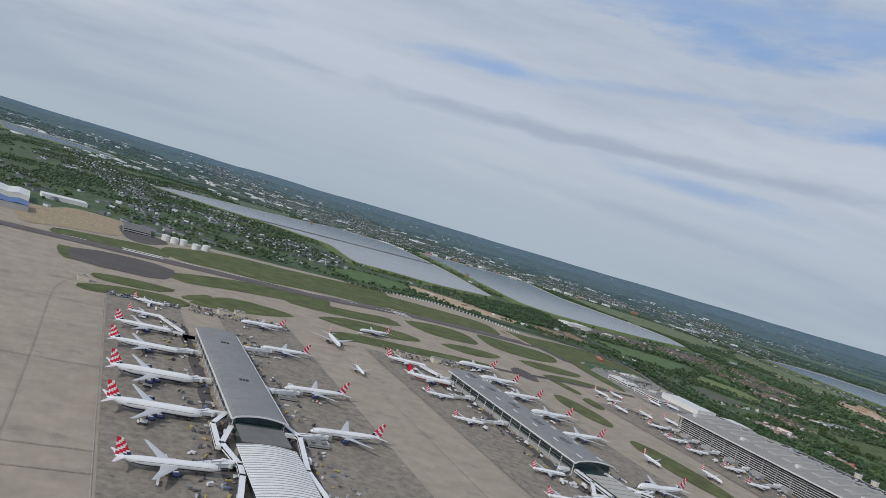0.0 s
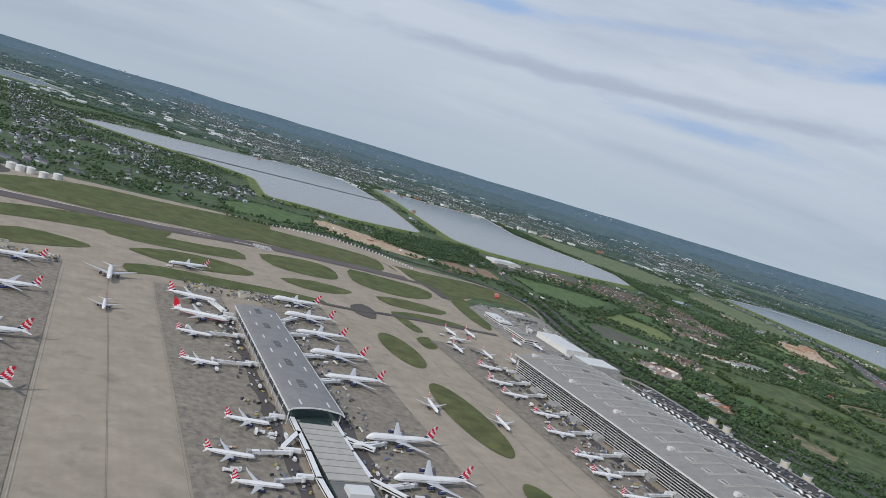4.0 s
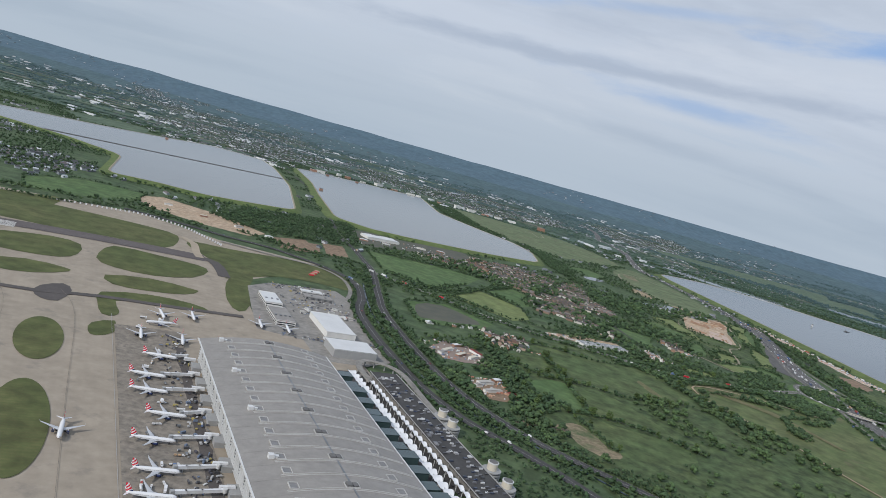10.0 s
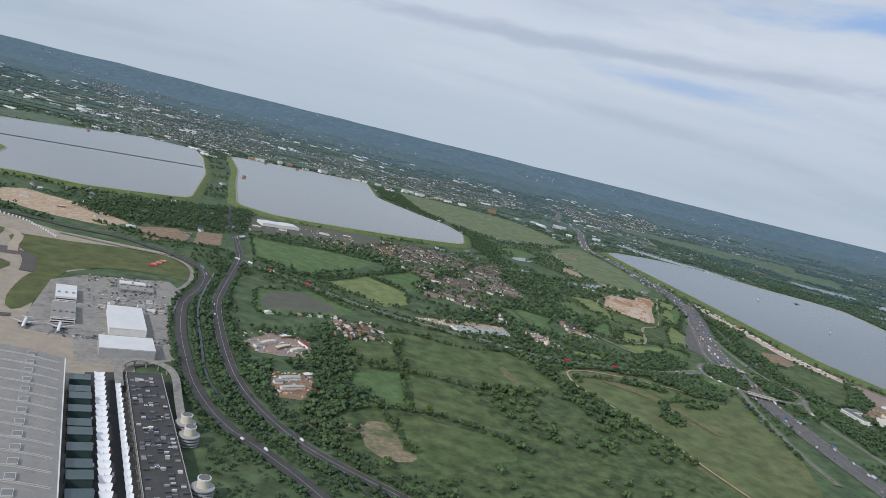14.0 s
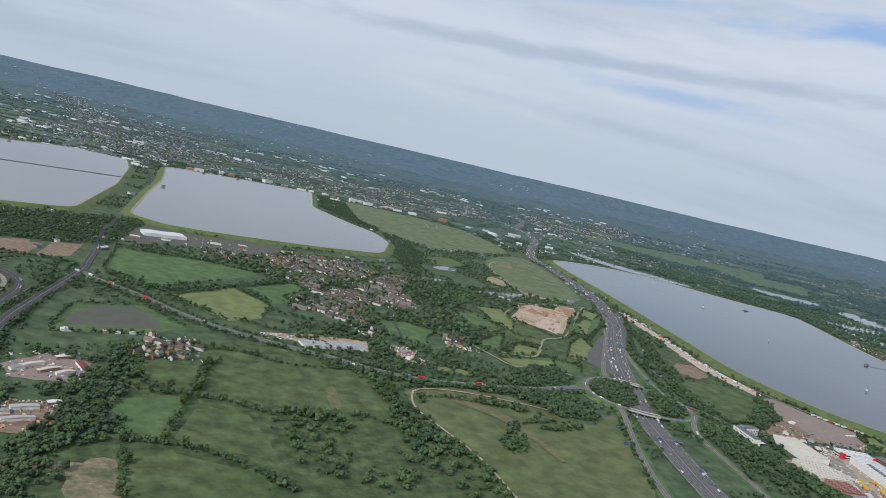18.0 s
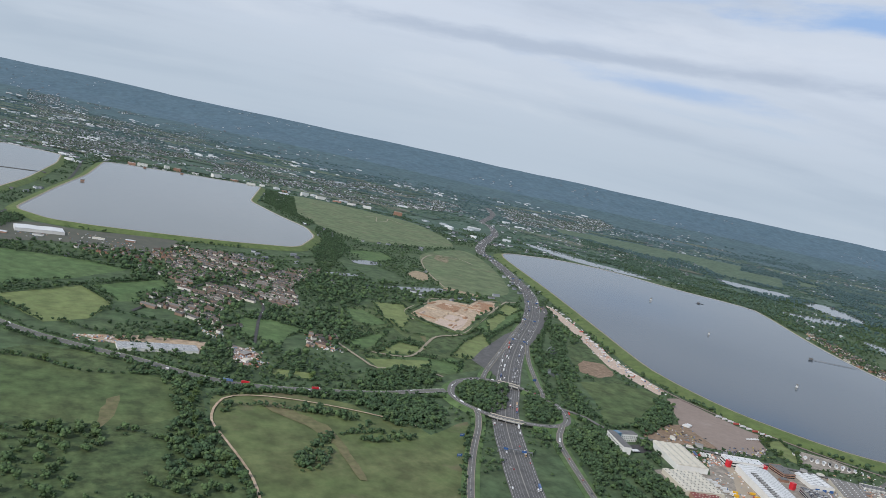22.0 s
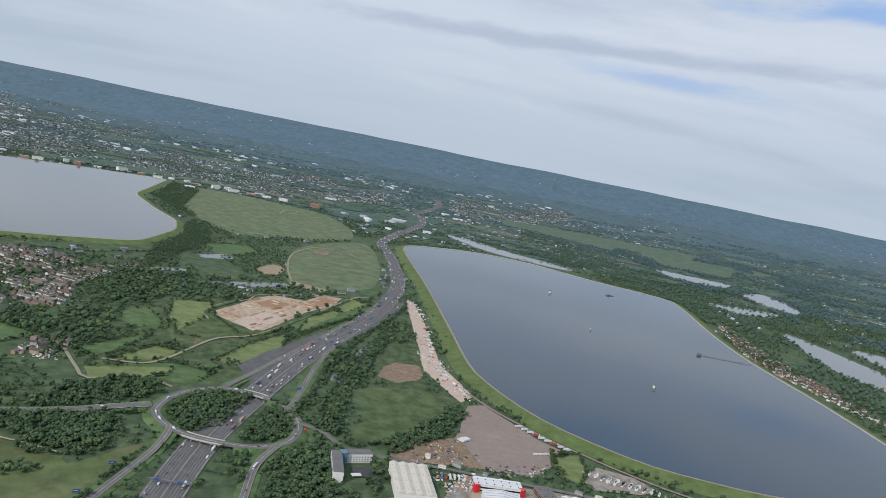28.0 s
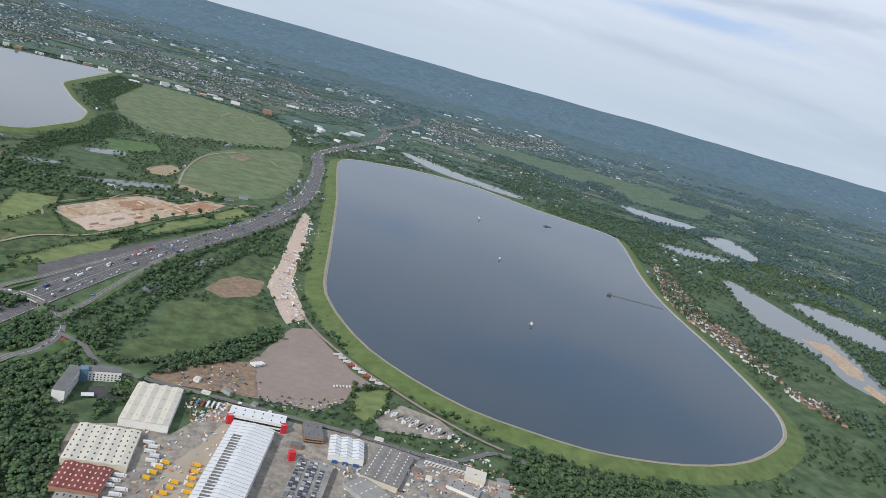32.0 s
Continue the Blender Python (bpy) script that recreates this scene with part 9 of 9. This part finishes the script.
# ---- houses ----
def far_houses(name, pts, label, size=(9, 7), roof="house_roof"):
    v, f, idx = [], [], []
    for x, y in pts:
        a = (value_noise(x, y, 300, 8) * 6.283 + (0 if rng.random() < 0.75 else 1.57))
        L, W, H = size[0] * rng.uniform(0.8, 1.7) / 2, size[1] * rng.uniform(0.85, 1.15) / 2, rng.uniform(4.5, 6.0)
        R = H + rng.uniform(2.0, 3.2)
        g, c, s = land(x, y), math.cos(a), math.sin(a)
        b = len(v)
        for px, py, pz in ((-L, -W, 0), (L, -W, 0), (L, W, 0), (-L, W, 0), (-L, -W, H), (L, -W, H), (L, W, H), (-L, W, H), (-L, 0, R), (L, 0, R)):
            v.append((x + px * c - py * s, y + px * s + py * c, g + pz))
        for q in ((0, 1, 5, 4), (2, 3, 7, 6), (1, 2, 6, 9, 5), (3, 0, 4, 8, 7)):
            f.append(tuple(b + i for i in q))
            idx.append(0)
        # roof on vertices of its own, so that it is an island
        b = len(v)
        E = 0.5
        for px, py, pz in ((-L - E, -W - E, H - 0.2), (L + E, -W - E, H - 0.2), (L + E, 0, R + 0.1), (-L - E, 0, R + 0.1), (-L - E, W + E, H - 0.2), (L + E, W + E, H - 0.2)):
            v.append((x + px * c - py * s, y + px * s + py * c, g + pz))
        f += [(b, b + 1, b + 2, b + 3), (b + 3, b + 2, b + 5, b + 4)]
        idx += [1, 1]
    if v:
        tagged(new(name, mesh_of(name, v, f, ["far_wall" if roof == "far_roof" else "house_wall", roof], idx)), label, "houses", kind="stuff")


village = [scatter(p, d, 0.3) for kind, d, p in AREAS if kind == "village"]
towns = [scatter(p, d, 0.35) for kind, d, p in AREAS if kind == "town"]
near_v = [a[[TAKEN[int((x - GX0) / GC), int((y - GY0) / GC)] == 0 for x, y in a]] for a in village]


def house(kind):
    h = thing("house", ("two-storey brick house with a tiled gable roof", "rendered house with a hipped roof and rear wing", "long terraced row with a tiled roof")[kind], "house", "village houses")
    L, W, H, R = ((9, 7.5, 5.2, 8.0), (10.5, 8, 5.0, 7.8), (17, 7.5, 5.2, 7.9))[kind]
    bm = box(bmesh.new(), -L / 2, -W / 2, 0, L / 2, W / 2, H)
    if kind == 1:
        box(bm, -2, W / 2 - 0.2, 0, 2.5, W / 2 + 4, 3)
    for s in (-1, 1):
        if kind != 1:
            t = [bm.verts.new(c) for c in ((s * L / 2, -W / 2, H), (s * L / 2, W / 2, H), (s * L / 2, 0, R))]
            bm.faces.new(t)
    part("wall", bm, "house_wall_one", h)
    bm = bmesh.new()
    e, hip = 0.5, (L * 0.28 if kind == 1 else -0.5)
    c = [bm.verts.new(q) for q in ((-L / 2 - e, -W / 2 - e, H - 0.2), (L / 2 + e, -W / 2 - e, H - 0.2), (L / 2 + e, W / 2 + e, H - 0.2), (-L / 2 - e, W / 2 + e, H - 0.2), (-L / 2 + hip, 0, R + 0.1), (L / 2 - hip, 0, R + 0.1))]
    for q in ((0, 1, 5, 4), (2, 3, 4, 5)):
        bm.faces.new([c[i] for i in q])
    if kind == 1:
        bm.faces.new([c[i] for i in (1, 2, 5)])
        bm.faces.new([c[i] for i in (3, 0, 4)])
    part("roof", bm, "house_roof_one", h)
    for x in ((L * 0.32,), (L * 0.1,), (-L * 0.25, L * 0.25))[kind]:
        part("chimney", box(bmesh.new(), x - 0.45, -0.35, R - 0.8, x + 0.45, 0.35, R + 1.3), "brick_wall", h)
    return h


models = [house(k) for k in range(3)]


def terrace(length):
    t = thing("terraced_row", "long terrace of pale-fronted houses under one tiled roof", "house", "village houses")
    L, W, H, R = length, 8.0, 5.4, 8.2
    bm = box(bmesh.new(), -L / 2, -W / 2, 0, L / 2, W / 2, H)
    for s in (-1, 1):
        bm.faces.new([bm.verts.new(c) for c in ((s * L / 2, -W / 2, H), (s * L / 2, W / 2, H), (s * L / 2, 0, R))])
    part("wall", bm, "house_wall_one", t)
    bm = bmesh.new()
    c = [bm.verts.new(q) for q in ((-L / 2 - 0.4, -W / 2 - 0.5, H - 0.2), (L / 2 + 0.4, -W / 2 - 0.5, H - 0.2), (L / 2 + 0.4, W / 2 + 0.5, H - 0.2), (-L / 2 - 0.4, W / 2 + 0.5, H - 0.2), (-L / 2 - 0.4, 0, R + 0.1), (L / 2 + 0.4, 0, R + 0.1))]
    for q in ((0, 1, 5, 4), (2, 3, 4, 5)):
        bm.faces.new([c[i] for i in q])
    part("roof", bm, "house_roof_one", t)
    for k in range(2):
        x = -L / 2 + L * (k + 0.5) / 2
        part("chimney", box(bmesh.new(), x - 0.9, -0.4, R - 0.8, x + 0.9, 0.4, R + 1.4), "brick_wall", t)
    return t


rows_of = [terrace(34), terrace(46)]
VILLAGE = np.array([(1837, 1791), (1910, 1995), (1965, 2125), (2079, 2141), (2181, 2000), (2327, 2101), (2321, 2028), (2164, 1773), (2136, 1616), (2090, 1571), (2035, 1583), (1998, 1592), (1944, 1541), (1926, 1351), (1900, 1333), (1878, 1421), (1836, 1455), (1773, 1479), (1763, 1594), (1838, 1631), (1877, 1707)], float)
spent = [0] * 5
homes = []
vr = random.Random(41)
cu, su = math.cos(radians(-45)), math.sin(radians(-45))
fits = lambda p: bool(within(np.array([p[0]]), np.array([p[1]]), VILLAGE)[0]) and len(not_road(np.array([p]))) == 1
for v_ in range(-520, 520, 20):
    u_ = -520.0 + vr.uniform(0, 20)
    while u_ < 520:
        kind = vr.choice([3, 3, 0, 0, 1, 2, 2, 9])
        step_ = {3: 38, 4: 50, 0: 13, 1: 15, 2: 21, 9: 16}[kind]
        bend = v_ + 14 * math.sin(u_ * 0.011 + v_ * 0.004)
        x, y = 2050 + (u_ + step_ / 2) * cu - bend * su, 1820 + (u_ + step_ / 2) * su + bend * cu
        u_ += step_
        ends = [(x + k * cu * step_ * 0.45, y + k * su * step_ * 0.45) for k in (-1, 0, 1)]
        if kind == 9 or not all(fits(p) for p in ends):
            continue
        homes.append((x, y))
        m = pose(x, y, 0, 0, 0, -45 + 8 * math.cos(u_ * 0.011) + vr.uniform(-3, 3) + (90 if kind < 2 and vr.random() < 0.2 else 0))
        model = (models + rows_of)[kind]
        if not spent[kind]:
            model.matrix_basis = m
        elif sum(spent) < 330:
            copy_thing(model, m)
        spent[kind] += 1
for k, model in enumerate(models + rows_of):
    if not spent[k]:
        model.matrix_basis = pose(1880 + 14 * k, 1390, 0, 0, 0, 30)
near_v[0] = scatter([tuple(p) for p in VILLAGE], 14.5, 0.5)
far_houses("outlying_houses", np.concatenate([a[rng.random(len(a)) < 0.7] for a in near_v[1:]]), "small houses and sheds with tiled roofs", (10, 7))
tp = np.concatenate(towns)
tp = tp[[TAKEN[min(max(int((x - GX0) / GC), 0), 1299), min(max(int((y - GY0) / GC), 0), 1099)] == 0 for x, y in tp]]
tp = tp[(value_noise(tp[:, 0], tp[:, 1], 330, 15) * 0.6 + value_noise(tp[:, 0], tp[:, 1], 90, 16) * 0.4 > 0.49) & (rng.random(len(tp)) < 0.6)]
far_houses("town_houses", tp, "distant town of small brick and white houses in haze-greyed colours", (11, 8), "far_roof")
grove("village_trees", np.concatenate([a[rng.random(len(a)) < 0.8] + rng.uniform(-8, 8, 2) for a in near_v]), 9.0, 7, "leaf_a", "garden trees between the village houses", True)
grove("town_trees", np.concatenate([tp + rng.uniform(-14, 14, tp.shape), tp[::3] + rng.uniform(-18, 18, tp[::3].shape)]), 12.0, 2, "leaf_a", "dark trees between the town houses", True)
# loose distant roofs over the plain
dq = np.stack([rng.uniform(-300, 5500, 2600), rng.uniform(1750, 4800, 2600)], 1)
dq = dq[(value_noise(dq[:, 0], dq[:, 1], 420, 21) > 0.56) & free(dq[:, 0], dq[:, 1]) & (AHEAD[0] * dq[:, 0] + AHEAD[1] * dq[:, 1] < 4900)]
far_houses("distant_houses", dq, "distant scattered white and brown roofs in haze-greyed colours", (14, 9), "far_roof")
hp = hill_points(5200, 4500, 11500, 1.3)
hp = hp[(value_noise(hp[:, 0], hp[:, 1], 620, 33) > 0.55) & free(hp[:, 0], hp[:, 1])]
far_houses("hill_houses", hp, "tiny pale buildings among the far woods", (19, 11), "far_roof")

# field strips and long pale sheds far off
def clear_of_motorway(pts, gap):
    far_line = np.array(smooth_line(M25, False, 80))
    return np.array([np.min(np.hypot(far_line[:, 0] - x, far_line[:, 1] - y)) > gap for x, y in pts])


strips = hill_points(620, 4350, 9100, 0.8)
strips = strips[free(strips[:, 0], strips[:, 1]) & clear_of_motorway(strips, 330) & (value_noise(strips[:, 0], strips[:, 1], 900, 51) > 0.36)]
for reach in ((320, 0), (-320, 0), (0, 200), (0, -200), (230, -200), (-230, 200)):
    strips = strips[free(strips[:, 0] + reach[0], strips[:, 1] + reach[1])]
fv, ff = [], []
for k, (x, y) in enumerate(strips):
    a = math.atan2(ACROSS[1], ACROSS[0]) + rng.normal(0, 0.35)
    L, W = rng.uniform(90, 300), rng.uniform(35, 110)
    c, sn, b = math.cos(a), math.sin(a), len(fv)
    for px, py in ((-L, -W), (0, -W * rng.uniform(0.8, 1.2)), (L, -W), (L * rng.uniform(0.8, 1.1), W), (0, W * rng.uniform(0.8, 1.2)), (-L * rng.uniform(0.8, 1.1), W)):
        fv.append((x + px * c - py * sn, y + px * sn + py * c, 1.0 + k * 0.012))
    ff.append(tuple(range(b, b + 6)))
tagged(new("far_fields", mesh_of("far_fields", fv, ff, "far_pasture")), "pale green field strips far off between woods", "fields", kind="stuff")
edge = np.concatenate([strips + rng.uniform(-1, 1, strips.shape) * (260, 120) for _ in range(9)])
edge = edge[free(edge[:, 0], edge[:, 1])]
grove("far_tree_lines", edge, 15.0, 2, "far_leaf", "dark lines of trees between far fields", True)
yards = hill_points(1700, 4300, 9600, 1.1)
yards = yards[free(yards[:, 0], yards[:, 1]) & clear_of_motorway(yards, 60) & (value_noise(yards[:, 0], yards[:, 1], 520, 61) > 0.62)]
yards = yards[~((yards[:, 0] > 3900) & (yards[:, 1] < 0.9 * yards[:, 0] + 300))]
sv, sf = [], []
for x, y in yards:
    a = math.atan2(ACROSS[1], ACROSS[0]) + rng.normal(0, 0.5)
    L, W, H = rng.uniform(10, 42), rng.uniform(7, 16), rng.uniform(6, 13)
    c, sn, b, g = math.cos(a), math.sin(a), len(sv), land(x, y)
    for pz in (0, H):
        for px, py in ((-L, -W), (L, -W), (L, W), (-L, W)):
            sv.append((x + px * c - py * sn, y + px * sn + py * c, g + pz))
    sf += [tuple(b + i for i in q) for q in ((4, 5, 6, 7), (0, 1, 5, 4), (1, 2, 6, 5), (2, 3, 7, 6), (3, 0, 4, 7))]
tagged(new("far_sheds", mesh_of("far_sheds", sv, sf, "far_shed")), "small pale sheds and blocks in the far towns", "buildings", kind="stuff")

# ---- single trees near the flight path ----
def tree_model(seed, height, spread, mat):
    rr = random.Random(seed)
    t = thing("tree", ("broad green hedgerow tree with an uneven crown", "tall rounded green tree with gaps in its crown", "low spreading bushy tree")[seed % 3], "tree", "meadow trees")
    bm = bmesh.new()
    tube(bm, [circle(0, 0, 0, height * 0.035, 7), circle(height * 0.01, 0, height * 0.3, height * 0.025, 7), circle(0, height * 0.01, height * 0.6, height * 0.012, 7)])
    trunk = part("trunk", bm, "bark", t)
    for k in range(2):
        a = k * 3.0 + rr.uniform(-0.3, 0.3)
        r, z0, z1 = height * spread * rr.uniform(0.5, 0.8), height * 0.28, height * rr.uniform(0.5, 0.75)
        x, y = math.cos(a) * r, math.sin(a) * r
        limb = tube(bmesh.new(), [circle(0, 0, z0, height * 0.014, 5), circle(x * 0.5, y * 0.5, (z0 + z1) / 2, height * 0.010, 5), circle(x, y, z1, height * 0.004, 5)])
        part("limb", limb, "bark", trunk)
    cs, rs = [], []
    for k in range(60):
        a, e = rr.uniform(0, 6.283), rr.random()
        r = height * spread * math.sqrt(rr.random()) * (1.0 - 0.55 * abs(e - 0.4))
        cs.append((math.cos(a) * r, math.sin(a) * r, height * (0.28 + 0.66 * e)))
        rs.append(height * rr.uniform(0.05, 0.11))
    part("crown", clumps("crown", np.array(cs), np.array(rs), mat, 0.75, 0.4), None, t)
    return t


TREES = [tree_model(s, h, w, "leaf_one") for s, h, w in ((0, 11, 0.42), (1, 13, 0.34), (2, 7, 0.5), (3, 9, 0.45), (4, 12, 0.38), (5, 6, 0.55))]
spots = []
for width, pts in HEDGES:
    line = smooth_line(pts, False, 20)
    if sum(p[1] for p in line) / len(line) < 1150:
        spots += [(x + rng.normal(0, 3), y + rng.normal(0, 3)) for x, y in line]
near_scatter = scatter([(1300, 480), (1830, 480), (1830, 900), (1640, 930), (1500, 720), (1400, 780), (1290, 760)], 33)
spots += [tuple(p) for p in near_scatter]
spots += [tuple(p) for p in scatter([(2090, 520), (2150, 520), (2230, 800), (2200, 830)], 26)]
spots += [tuple(p) for p in scatter([(3000, 560), (3320, 560), (3300, 640), (3040, 740)], 30)]
spots = [p for p in spots if len(not_road(np.array([p])))][:115]
done = 0
for k, (x, y) in enumerate(spots):
    m = pose(x, y, 0.3, 0, 0, rng.uniform(0, 360)) @ Matrix.Scale(rng.uniform(0.8, 1.2), 4)
    if done < len(TREES):
        TREES[done].matrix_basis = pose(x, y, 0.3, 0, 0, 40 * done)
    else:
        c = copy_thing(TREES[k % len(TREES)], m)
    done += 1

# bushes on the reservoir bank
bank = np.array([(2872, 1078), (2876, 1066), (2866, 1090), (2980, 823), (2990, 815), (2972, 832), (3064, 1813), (3040, 1740), (2863, 1171), (3010, 1600), (2985, 1540), (3150, 2120), (3020, 790), (2880, 1050)], float)
bank = np.concatenate([bank + rng.normal(0, 7, bank.shape) for _ in range(4)])
ob = new("bank_bushes", clumps("bank_bushes", np.concatenate([bank, np.full((len(bank), 1), 5.0)], 1), rng.uniform(2.0, 4.2, len(bank)), "leaf_a"))
tagged(ob, "dark bushes on the reservoir bank", "bushes", kind="stuff")

# ---- bring the whole lay-out to its set size ----
for ob in list(scene.objects):
    if ob.parent is None and ob.type in ("MESH", "EMPTY"):
        ob.matrix_basis = Matrix.Scale(SIZE, 4) @ ob.matrix_basis
